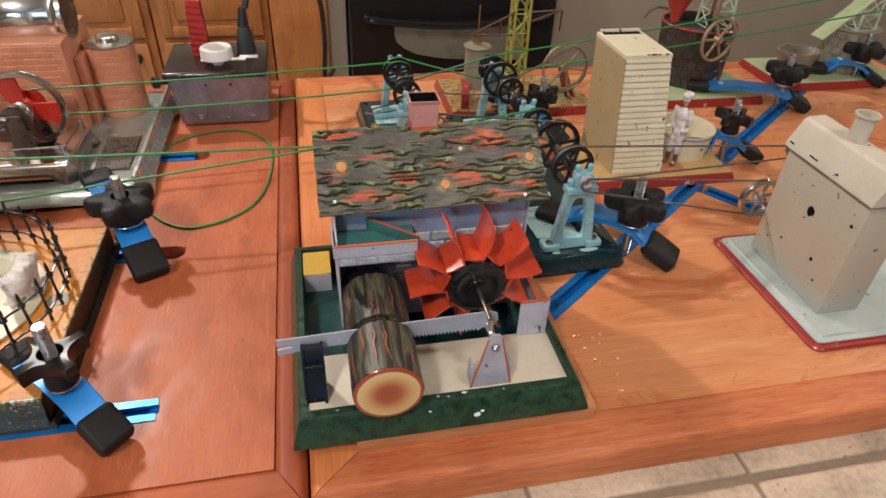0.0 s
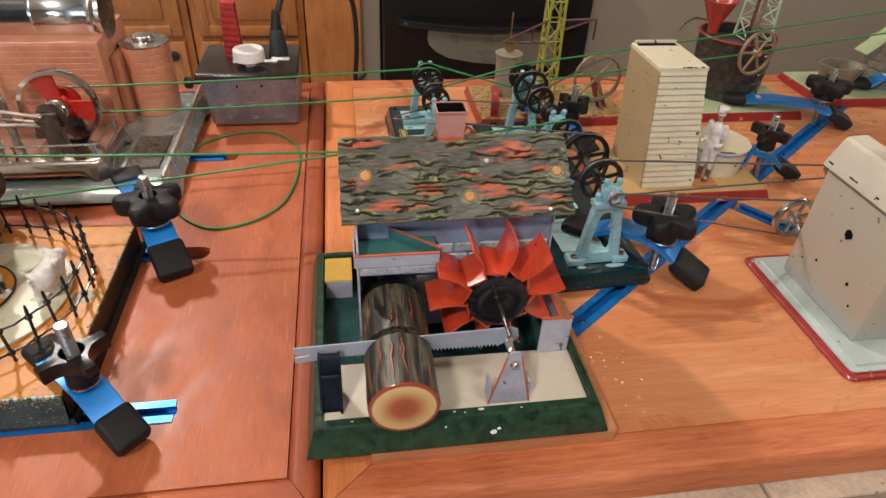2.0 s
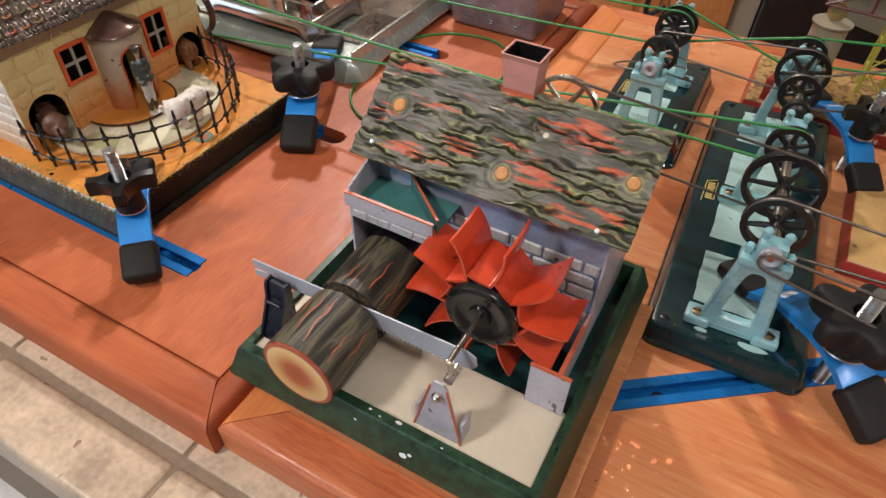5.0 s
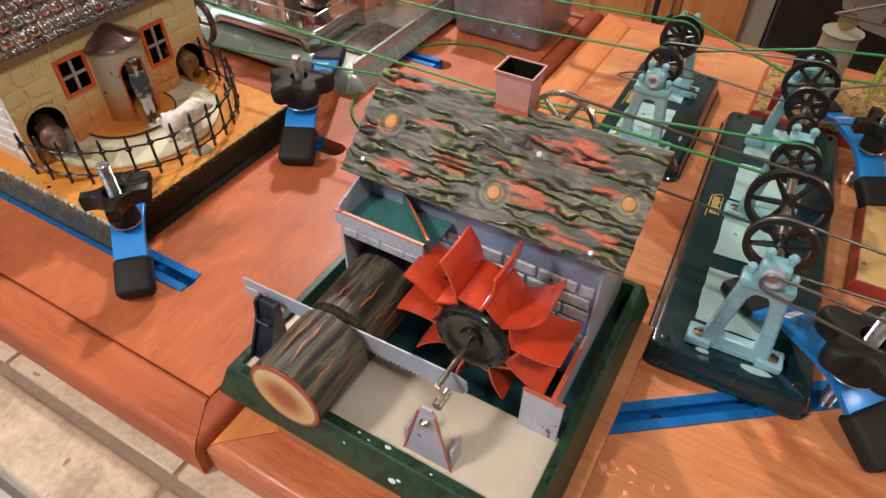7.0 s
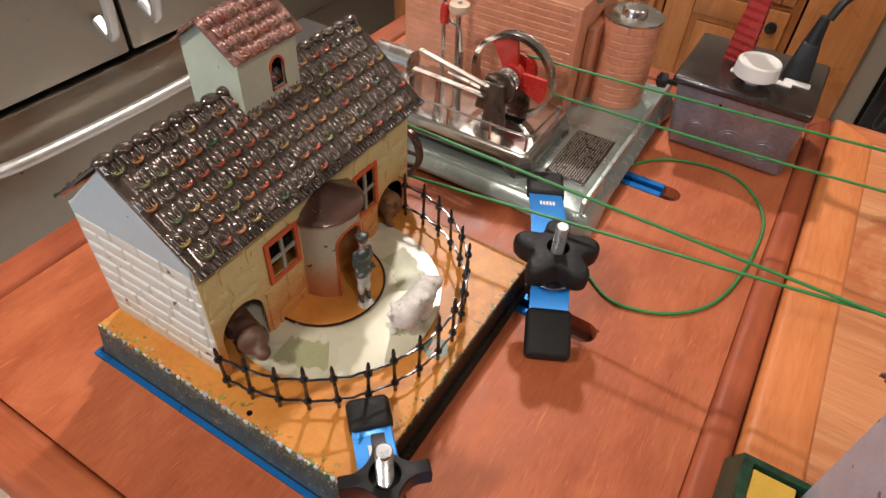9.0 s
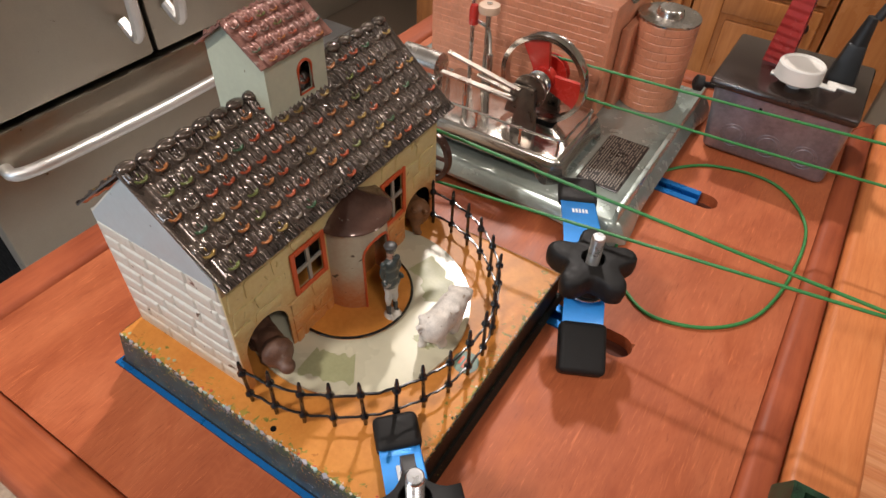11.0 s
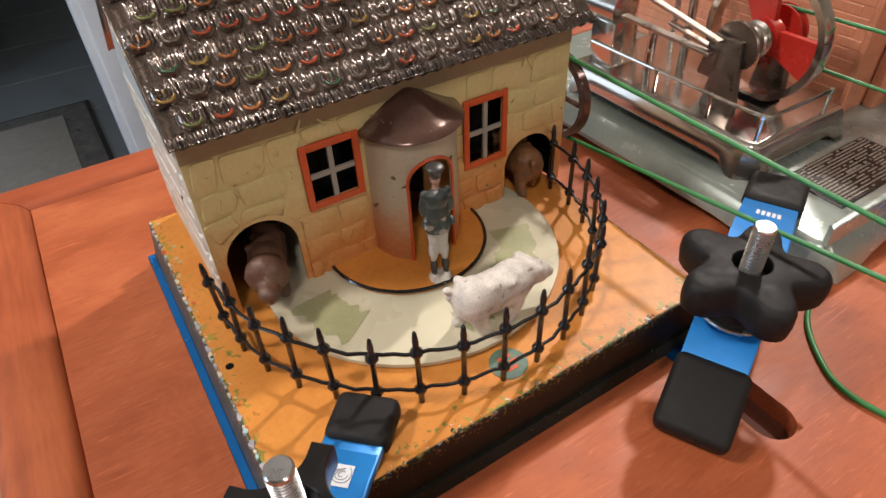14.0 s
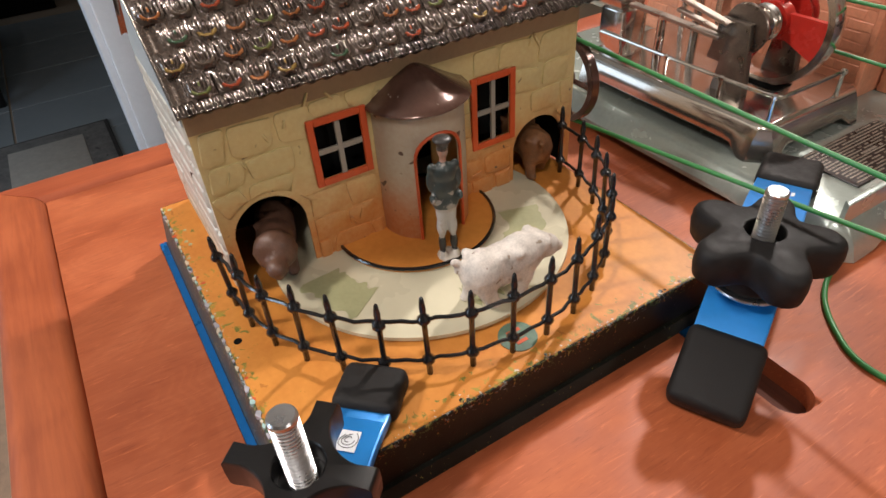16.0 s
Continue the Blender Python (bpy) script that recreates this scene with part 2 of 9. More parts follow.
M["red_tin"] = paint("dark_red_tin", (0.30, 0.028, 0.024), 0.32, 0.2, 0.3, (0.45, 0.38, 0.32), 50, coat=0.2)
M["tan_tin"] = paint("tan_tin", (0.52, 0.33, 0.13), 0.42, 0.16, 0.2, (0.2, 0.1, 0.05), 40)



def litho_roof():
    """Printed bark: the print follows the embossing (pale edge and orange masks in the mesh's print attribute); its
    furrow mask paints shade into the creases.
    """
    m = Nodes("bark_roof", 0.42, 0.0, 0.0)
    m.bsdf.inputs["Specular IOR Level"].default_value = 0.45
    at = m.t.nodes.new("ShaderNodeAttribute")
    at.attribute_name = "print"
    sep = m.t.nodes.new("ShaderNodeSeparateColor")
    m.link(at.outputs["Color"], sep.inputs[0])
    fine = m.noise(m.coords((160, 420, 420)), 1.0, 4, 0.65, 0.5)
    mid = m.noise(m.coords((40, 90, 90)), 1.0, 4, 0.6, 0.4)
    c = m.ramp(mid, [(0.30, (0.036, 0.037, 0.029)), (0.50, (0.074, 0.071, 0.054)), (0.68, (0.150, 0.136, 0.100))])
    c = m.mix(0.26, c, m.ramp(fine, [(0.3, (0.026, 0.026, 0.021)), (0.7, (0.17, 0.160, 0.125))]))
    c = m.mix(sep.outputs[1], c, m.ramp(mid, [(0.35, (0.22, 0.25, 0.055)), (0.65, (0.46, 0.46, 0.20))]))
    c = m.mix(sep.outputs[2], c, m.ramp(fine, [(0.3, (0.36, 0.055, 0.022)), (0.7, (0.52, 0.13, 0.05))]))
    # darken the furrows with the shade that lies below each ridge
    furrow_shade = m.t.nodes.new("ShaderNodeMath")
    furrow_shade.operation = "MULTIPLY"
    furrow_shade.inputs[1].default_value = 0.66
    m.link(sep.outputs[0], furrow_shade.inputs[0])
    c = m.mix(furrow_shade.outputs[0], c, (0.016, 0.019, 0.018))
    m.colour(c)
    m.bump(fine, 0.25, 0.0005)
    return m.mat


def litho_log():
    m = Nodes("bark_log", 0.50, 0.0, 0.0)
    n = m.noise(m.coords((170, 17, 170)), 1.0, 5, 0.6, 0.8)
    c = m.ramp(n, [(0.34, (0.006, 0.006, 0.005)), (0.46, (0.030, 0.027, 0.019)), (0.56, (0.115, 0.100, 0.062)), (0.64, (0.035, 0.032, 0.022)), (0.72, (0.085, 0.070, 0.044))])
    n2 = m.noise(m.coords((190, 22, 190)), 1.0, 3, 0.5, 0.8)
    c = m.mix(m.ramp(n2, [(0.67, 0.0), (0.69, 0.7)]), c, (0.40, 0.11, 0.04))
    m.colour(c)
    m.bump(n, 0.3, 0.001)
    return m.mat


def log_end(cx, cz, r):
    """Sawn face: reddish heart fading to cream with a thin red ring."""
    m = Nodes("log_face", 0.35, 0.0, 0.2)
    sep = m.t.nodes.new("ShaderNodeVectorMath")
    sep.operation = "SUBTRACT"
    sep.inputs[1].default_value = (cx, 0, cz)
    m.link(m.geo.outputs["Position"], sep.inputs[0])
    flat = m.t.nodes.new("ShaderNodeVectorMath")
    flat.operation = "MULTIPLY"
    flat.inputs[1].default_value = (1 / r, 0, 1 / r)
    m.link(sep.outputs[0], flat.inputs[0])
    ln = m.t.nodes.new("ShaderNodeVectorMath")
    ln.operation = "LENGTH"
    m.link(flat.outputs[0], ln.inputs[0])
    m.colour(m.ramp(ln.outputs["Value"], [(0.0, (0.30, 0.055, 0.018)), (0.34, (0.40, 0.085, 0.028)), (0.66, (0.62, 0.36, 0.13)), (0.86, (0.66, 0.47, 0.22)), (0.90, (0.35, 0.06, 0.02)), (1.0, (0.30, 0.05, 0.02))]))
    return m.mat


def faded(name, low, high, z0, z1, rough=0.4, chips=0.2, side=None):
    """Airbrushed tin: one printed colour fading into another up the wall."""
    m = Nodes(name, rough, 0, 0.2)
    sep = m.t.nodes.new("ShaderNodeSeparateXYZ")
    m.link(m.geo.outputs["Position"], sep.inputs[0])
    mr = m.node("ShaderNodeMapRange", **{"From Min": z0, "From Max": z1})
    m.link(sep.outputs["Z"], mr.inputs["Value"])
    n = m.noise(m.coords(), 70, 4, 0.6)
    add = m.t.nodes.new("ShaderNodeMath")
    add.operation = "MULTIPLY_ADD"
    add.inputs[1].default_value = 0.5
    m.link(n, add.inputs[0])
    m.link(mr.outputs[0], add.inputs[2])
    c = m.ramp(add.outputs[0], [(0.25, low), (0.95, high)])
    s = m.noise(m.coords(), 400, 3, 0.6)
    c = m.mix(0.18, c, m.ramp(s, [(0.3, tuple(k * 0.6 for k in low)), (0.7, high)]))
    k = m.noise(m.coords(), 150, 2, 0.5, 0.4)
    c = m.mix(m.ramp(k, [(0.70 - 0.1 * chips, 0.0), (0.73 - 0.1 * chips, 1.0)]), c, (0.10, 0.06, 0.04))
    m.colour(c)
    m.bump(s, 0.08, 0.0003)
    return m.mat


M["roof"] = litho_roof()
M["log"] = litho_log()
M["log_face"] = log_end(0.0514, 0.0604, 0.0211)
M["mill_green"] = paint("mill_green_enamel", (0.017, 0.052, 0.026), 0.36, 0.9, 0.30, (0.035, 0.085, 0.035), 170, chip_scale=320, spec=0.4)
M["mill_cream"] = paint("mill_cream", (0.62, 0.55, 0.43), 0.5, 0.08, 0.0, scale=30)
M["mill_grey"] = paint("lavender_grey_tin", (0.42, 0.41, 0.46), 0.35, 0.22, 0.35, (0.10, 0.08, 0.07), 60, coat=0.2)
M["mill_stone"] = paint("printed_stone", (0.44, 0.44, 0.45), 0.3, 0.5, 0.4, (0.07, 0.05, 0.04), 80, chip_scale=90)
M["mill_blue"] = paint("blue_grey_tin", (0.27, 0.33, 0.46), 0.24, 0.25, 0.22, (0.10, 0.07, 0.06), 45, chip_scale=60, coat=0.2)
M["mill_teal"] = paint("teal_tank", (0.05, 0.17, 0.16), 0.40, 0.3, 0.3, (0.03, 0.07, 0.07), 60, coat=0.1)
M["dark_water"] = paint("dark_water", (0.016, 0.062, 0.058), 0.06, 0.5, scale=60, bump=0.25)
M["mill_orange"] = paint("orange_line", (0.52, 0.11, 0.05), 0.4, 0.15)
M["mill_yellow"] = paint("ochre_box", (0.60, 0.36, 0.05), 0.4, 0.12)
M["pink"] = paint("pink_chimney", (0.55, 0.25, 0.21), 0.38, 0.14, 0.15, (0.25, 0.08, 0.05), 50)
M["knot"] = paint("orange_knot", (0.50, 0.22, 0.065), 0.45, 0.35, 0.3, (0.42, 0.38, 0.22), chip_scale=300)
M["wheel_red"] = paint("red_paddle", (0.56, 0.060, 0.022), 0.20, 0.22, 0.12, (0.22, 0.025, 0.014), 45, coat=0.45, bump=0.12)
M["wet_black"] = paint("wet_black", (0.007, 0.007, 0.008), 0.18, 0.3, coat=0.2, bump=0.3)
M["saw"] = paint("grey_saw", (0.33, 0.35, 0.40), 0.36, 0.14, 0.2, (0.12, 0.1, 0.09), 60)
M["navy"] = paint("navy_guide", (0.007, 0.009, 0.018), 0.30, 0.3, 0.2, (0.05, 0.05, 0.05), coat=0.1, spec=0.35)
M["dark_steel"] = paint("dark_steel", (0.20, 0.17, 0.145), 0.30, 0.25, scale=120, metal=0.9)
M["log_streak"] = paint("orange_streak", (0.46, 0.105, 0.035), 0.45, 0.4, 0.5, (0.20, 0.15, 0.05), 90, chip_scale=300)


# ---- mesh helpers ----
WORLD = {}
RNG = random.Random(7)


def thing(name, at, label, category, group="", kind="", turn=0.0):
    ob = tagged(new(name), label, category, group, kind)
    ob.empty_display_size = 0.02
    ob.matrix_basis = pose(*at, 0, 0, turn)
    WORLD[ob.name] = ob.matrix_basis.copy()
    return ob


def smooth(me, angle=35):
    me.shade_smooth()
    me.set_sharp_from_angle(angle=radians(angle))


def part(name, bm, material, parent=None, label="", angle=35):
    """Links a bmesh, drawn in world coordinates, as one mesh under a thing or part."""
    bmesh.ops.recalc_face_normals(bm, faces=bm.faces)
    me = bpy.data.meshes.new(name)
    bm.to_mesh(me)
    bm.free()
    mats = material if isinstance(material, (list, tuple)) else [material]
    for m in mats:
        me.materials.append(M[m] if isinstance(m, str) else m)
    ob = new(name, me)
    if parent is not None:
        w = WORLD[parent.name]
        me.transform(w.inverted())
        ob.parent = parent
        WORLD[ob.name] = w
    smooth(me, angle)
    if label:
        ob["label"] = label
    return ob


def setting(name, bm, material, label, category=""):
    ob = part(name, bm, material)
    WORLD[ob.name] = Matrix.Identity(4)
    return tagged(ob, label, category or name.split("_")[0], "", "structure")


def solo(name, bm, material, label, category, group="", kind="", angle=35):
    """A thing that is one mesh, its origin at the middle of its base."""
    xs = [v.co.x for v in bm.verts]
    ys = [v.co.y for v in bm.verts]
    z0 = min(v.co.z for v in bm.verts)
    c = Vector(((min(xs) + max(xs)) / 2, (min(ys) + max(ys)) / 2, z0))
    bmesh.ops.translate(bm, verts=bm.verts, vec=-c)
    ob = part(name, bm, material, angle=angle)
    ob.matrix_basis = Matrix.Translation(c)
    WORLD[ob.name] = ob.matrix_basis.copy()
    return tagged(ob, label, category, group, kind)


def B():
    return bmesh.new()


def box(bm, x0, x1, y0, y1, z0, z1, bev=0.0, seg=2, m=None):
    r = bmesh.ops.create_cube(bm, size=1.0)
    vs = r["verts"]
    for v in vs:
        v.co = Vector(((x0 + x1) / 2 + v.co.x * (x1 - x0), (y0 + y1) / 2 + v.co.y * (y1 - y0), (z0 + z1) / 2 + v.co.z * (z1 - z0)))
    if m is not None:
        bmesh.ops.transform(bm, matrix=m, verts=vs)
    if bev:
        es = list({e for v in vs for e in v.link_edges})
        bmesh.ops.bevel(bm, geom=es, offset=bev, segments=seg, affect="EDGES", profile=0.5)
    return bm


def prism(bm, poly, z0, z1, bev=0.0, seg=2, m=None, top_only=True):
    """A flat outline (x, y) drawn up from z0 to z1."""
    lo = [bm.verts.new((x, y, z0)) for x, y in poly]
    hi = [bm.verts.new((x, y, z1)) for x, y in poly]
    n = len(poly)
    bm.faces.new(lo[::-1])
    top = bm.faces.new(hi)
    for i in range(n):
        bm.faces.new((lo[i], lo[(i + 1) % n], hi[(i + 1) % n], hi[i]))
    if m is not None:
        bmesh.ops.transform(bm, matrix=m, verts=lo + hi)
    if bev:
        bmesh.ops.bevel(bm, geom=list(top.edges), offset=bev, segments=seg, affect="EDGES", profile=0.5)
    return bm


def frustum(bm, lo, hi, z0, z1, bev=0.0):
    """A box whose top rectangle differs from its bottom; rectangles are (x0, x1, y0, y1)."""
    def ring(r, z):
        return [bm.verts.new(p) for p in ((r[0], r[2], z), (r[1], r[2], z), (r[1], r[3], z), (r[0], r[3], z))]
    a, b = ring(lo, z0), ring(hi, z1)
    bm.faces.new(a[::-1])
    top = bm.faces.new(b)
    for i in range(4):
        bm.faces.new((a[i], a[(i + 1) % 4], b[(i + 1) % 4], b[i]))
    if bev:
        es = list({e for v in b for e in v.link_edges})
        bmesh.ops.bevel(bm, geom=es, offset=bev, segments=2, affect="EDGES", profile=0.5)
    return bm


def basis(p0, p1):
    d = Vector(p1) - Vector(p0)
    q = d.to_track_quat("Z", "Y")
    return Matrix.Translation(p0) @ q.to_matrix().to_4x4(), d.length


def lathe(bm, prof, p0, p1, n=24, cap=True):
    """Turns (radius, distance along the axis) about the line from p0 towards p1."""
    m, _ = basis(p0, p1)
    rings = []
    for r, h in prof:
        rings.append([bm.verts.new(m @ Vector((r * math.cos(2 * math.pi * i / n), r * math.sin(2 * math.pi * i / n), h))) for i in range(n)])
    for a, b in zip(rings, rings[1:]):
        for i in range(n):
            bm.faces.new((a[i], a[(i + 1) % n], b[(i + 1) % n], b[i]))
    if cap:
        bm.faces.new(rings[0][::-1])
        bm.faces.new(rings[-1])
    else:
        for i in range(n):
            bm.faces.new((rings[-1][i], rings[-1][(i + 1) % n], rings[0][(i + 1) % n], rings[0][i]))
    return bm


def cyl(bm, p0, p1, r, n=16, r2=None, bev=0.0):
    L = (Vector(p1) - Vector(p0)).length
    r2 = r if r2 is None else r2
    prof = [(r, 0), (r2, L)]
    if bev:
        prof = [(r - bev, 0), (r, bev), (r2, L - bev), (r2 - bev, L)]
    return lathe(bm, prof, p0, p1, n)


def tube(bm, pts, r, n=8, closed=False):
    """A round cord along a line of points."""
    pts = [Vector(p) for p in pts]
    k = len(pts)
    rings = []
    up = Vector((0, 0, 1))
    for i, p in enumerate(pts):
        a = pts[i - 1] if (i or closed) else p
        b = pts[(i + 1) % k] if (i < k - 1 or closed) else p
        d = (b - a).normalized()
        s = d.cross(up)
        s = s.normalized() if s.length > 1e-4 else Vector((1, 0, 0))
        u = s.cross(d)
        rings.append([bm.verts.new(p + r * (math.cos(2 * math.pi * j / n) * s + math.sin(2 * math.pi * j / n) * u)) for j in range(n)])
    for i in range(k if closed else k - 1):
        a, b = rings[i], rings[(i + 1) % k]
        for j in range(n):
            bm.faces.new((a[j], a[(j + 1) % n], b[(j + 1) % n], b[j]))
    if not closed:
        bm.faces.new(rings[0][::-1])
        bm.faces.new(rings[-1])
    return bm


def curve_pts(ctrl, step=8, closed=False):
    """Catmull-Rom points through a few control points."""
    c = [Vector(p) for p in ctrl]
    n = len(c)
    out = []
    for i in range(n if closed else n - 1):
        p0, p1, p2, p3 = (c[(i - 1) % n] if (closed or i) else c[0], c[i], c[(i + 1) % n], c[(i + 2) % n] if (closed or i < n - 2) else c[-1])
        for s in range(step):
            t = s / step
            out.append(0.5 * ((2 * p1) + (p2 - p0) * t + (2 * p0 - 5 * p1 + 4 * p2 - p3) * t * t + (3 * p1 - p0 - 3 * p2 + p3) * t ** 3))
    if not closed:
        out.append(c[-1])
    return out


def ball(bm, c, r, sub=2, scale=(1, 1, 1), m=None):
    vs = bmesh.ops.create_icosphere(bm, subdivisions=sub, radius=r)["verts"]
    for v in vs:
        v.co = Vector((v.co.x * scale[0], v.co.y * scale[1], v.co.z * scale[2]))
        if m is not None:
            v.co = m @ v.co
        v.co += Vector(c)
    return bm


def clip(poly, nx, ny, d):
    """The piece of an outline where nx * x + ny * y <= d."""
    out = []
    for (ax, ay), (bx, by) in zip(poly, poly[1:] + poly[:1]):
        fa, fb = nx * ax + ny * ay - d, nx * bx + ny * by - d
        if fa <= 0:
            out.append((ax, ay))
        if (fa < 0) != (fb < 0) and abs(fa - fb) > 1e-12:
            s = fa / (fa - fb)
            out.append((ax + s * (bx - ax), ay + s * (by - ay)))
    return out


# ---- the room ----
FLOOR = -0.93
bm = B()
box(bm, -6.0, 3.0, -3.0, 2.6, FLOOR - 0.1, FLOOR - 0.004)
floor = setting("floor", bm, "grout", "grey grout bed of a pale tiled kitchen floor", "floor")
tile_mesh = {}
for i in range(14):
    for j in range(9):
        x0, y0 = -4.6 + i * 0.46, -2.1 + j * 0.46
        kind = "hall_tile" if x0 < -2.5 else "floor_tile"
        if kind not in tile_mesh:
            bm = B()
            box(bm, 0.004, 0.456, 0.004, 0.456, FLOOR - 0.006, FLOOR, 0.002, 1)
            ob = part("floor_tile", bm, kind, floor)
            tile_mesh[kind] = ob.data
        else:
            ob = new("floor_tile", tile_mesh[kind])
            ob.parent = floor
        ob.location = (x0, y0, 0)
for nm, dims, lab in (
    ("wall_north", (-6.0, 3.0, 2.45, 2.6, FLOOR, 1.5), "plain beige kitchen wall behind the cabinets"),
    ("wall_east", (3.0, 3.15, -3.0, 2.6, FLOOR, 1.5), "plain beige kitchen wall"),
    ("wall_far_west", (-6.15, -6.0, -3.0, 2.6, FLOOR, 1.5), "dim wall of the room beyond the doorway"),
):
    bm = B()
    box(bm, *dims)
    setting(nm, bm, "wall", lab, "wall")
bm = B()
box(bm, -6.0, -4.6, -3.15, -3.0, FLOOR, 1.5)
box(bm, -2.5, -1.6, -3.15, -3.0, FLOOR, 1.5)
box(bm, -4.6, -2.5, -3.15, -3.0, FLOOR, 0.15)
box(bm, -4.6, -2.5, -3.15, -3.0, 1.3, 1.5)
box(bm, -0.4, 3.0, -3.15, -3.0, FLOOR, 1.5)
box(bm, -1.6, -0.4, -3.15, -3.0, FLOOR, 0.0)
box(bm, -1.6, -0.4, -3.15, -3.0, 1.1, 1.5)
setting("wall_south", bm, "wall", "plain beige wall with two window openings", "wall")
# unseen frame, set where the casing's fill lamp stands
bm = B()
for x0, x1, z0, z1 in ((-1.6, -1.54, 0.0, 1.1), (-0.46, -0.4, 0.0, 1.1), (-1.54, -0.46, 0.0, 0.06), (-1.54, -0.46, 1.04, 1.1)):
    box(bm, x0, x1, -3.12, -3.03, z0, z1, 0.006)
setting("window_1", bm, "casing", "unseen white window frame added round the casing's fill lamp", "window")
bm = B()
for x0, x1, z0, z1 in ((-4.6, -4.54, 0.15, 1.3), (-2.56, -2.5, 0.15, 1.3), (-4.54, -2.56, 0.15, 0.21), (-4.54, -2.56, 1.24, 1.3)):
    box(bm, x0, x1, -3.12, -3.03, z0, z1, 0.006)
setting("window_2", bm, "casing", "white framed window of the room beyond", "window")
bm = B()
box(bm, -2.15, -2.0, -3.0, -2.3, FLOOR, 1.5)
box(bm, -2.15, -2.0, 0.27, 2.45, FLOOR, 1.5)
box(bm, -2.15, -2.0, -2.3, 0.27, 1.15, 1.5)
setting("wall_west", bm, "wall", "beige wall with a cased doorway beside the fridge", "wall")
bm = B()
box(bm, -6.15, 3.15, -3.15, 2.6, 1.5, 1.6)
setting("ceiling", bm, "ceiling", "plain off-white kitchen ceiling", "ceiling")
bm = B()
for y0, y1, x1 in ((0.155, 0.268, -1.975), (0.135, 0.160, -1.99)):
    box(bm, -2.17, x1, y0, y1, FLOOR, 1.2, 0.006)
box(bm, -2.17, -1.985, -2.40, -2.285, FLOOR, 1.2, 0.006)
box(bm, -2.17, -1.985, -2.40, 0.268, 1.13, 1.22, 0.006)
setting("trim_doorway", bm, "casing", "white painted door casing round the open doorway", "door frame")
bm = B()
box(bm, -2.84, -2.16, -0.395, 0.085, FLOOR, FLOOR + 0.008, 0.003)
rug = solo("rug", bm, "rug", "dark bordered mat on the floor beyond the doorway", "rug")
bm = B()
box(bm, -2.825, -2.175, -0.380, 0.070, FLOOR + 0.007, FLOOR + 0.010, 0.001)
part("rug_band", bm, "rug_band", rug, "mottled grey band of the mat")
bm = B()
box(bm, -2.745, -2.255, -0.290, -0.020, FLOOR + 0.009, FLOOR + 0.0125, 0.001)
part("rug_field", bm, "rug_light", rug, "paler grey field of the mat")
ac = thing("armchair", (-3.75, -0.75, FLOOR), "black upholstered armchair in the unlit room beyond", "chair")
bm = B()
box(bm, -4.2, -3.27, -1.2, -0.26, FLOOR + 0.09, -0.52, 0.06, 4)
part("seat", bm, "gloss_black", ac)
bm = B()
box(bm, -4.35, -4.1, -1.2, -0.26, FLOOR + 0.09, 0.05, 0.06, 4)
part("backrest", bm, "gloss_black", ac)
for ax_, ay_ in ((-3.30, -0.29), (-3.30, -1.17), (-4.2, -0.29), (-4.2, -1.17)):
    bm = B()
    cyl(bm, (ax_, ay_, FLOOR), (ax_, ay_, FLOOR + 0.10), 0.02, 12, 0.03)
    part("leg", bm, "gloss_black", ac)
bm = B()
box(bm, -5.6, -4.75, -0.9, 0.08, FLOOR, -0.1, 0.01)
solo("dark_chest", bm, "black_gap", "dark piece of furniture in the unlit room beyond", "furniture")

# fridge: two doors over a freezer drawer
fr = thing("fridge", (-1.65, 0.745, FLOOR), "brushed stainless steel french-door fridge with a bowed drawer handle", "fridge")
bm = B()
box(bm, -2.0, -1.345, 0.30, 1.19, FLOOR + 0.05, 0.85, 0.004)
part("body", bm, "black_gap", fr)
for y0, y1, z0, z1, nm in ((0.30, 0.741, -0.352, 0.85, "door"), (0.749, 1.19, -0.352, 0.85, "door"), (0.30, 1.19, FLOOR + 0.08, -0.366, "drawer")):
    bm = B()
    box(bm, -1.344, -1.30, y0, y1, z0, z1, 0.008)
    part(nm, bm, "steel", fr)
bm = B()
tube(bm, curve_pts([(-1.30, 0.36, -0.435), (-1.262, 0.37, -0.435), (-1.245, 0.50, -0.436), (-1.238, 0.745, -0.437), (-1.245, 0.99, -0.436), (-1.262, 1.12, -0.435), (-1.30, 1.13, -0.435)], 6), 0.013, 12)
part("drawer_handle", bm, "satin_steel", fr, "bowed satin steel handle")
for yy in (0.690, 0.800):
    bm = B()
    tube(bm, curve_pts([(-1.30, yy, -0.26), (-1.25, yy, -0.25), (-1.245, yy, 0.2), (-1.25, yy, 0.70), (-1.30, yy, 0.71)], 6), 0.012, 10)
    part("door_handle", bm, "satin_steel", fr)

# kitchen cabinets and the dark oven across the aisle
YC = 1.72


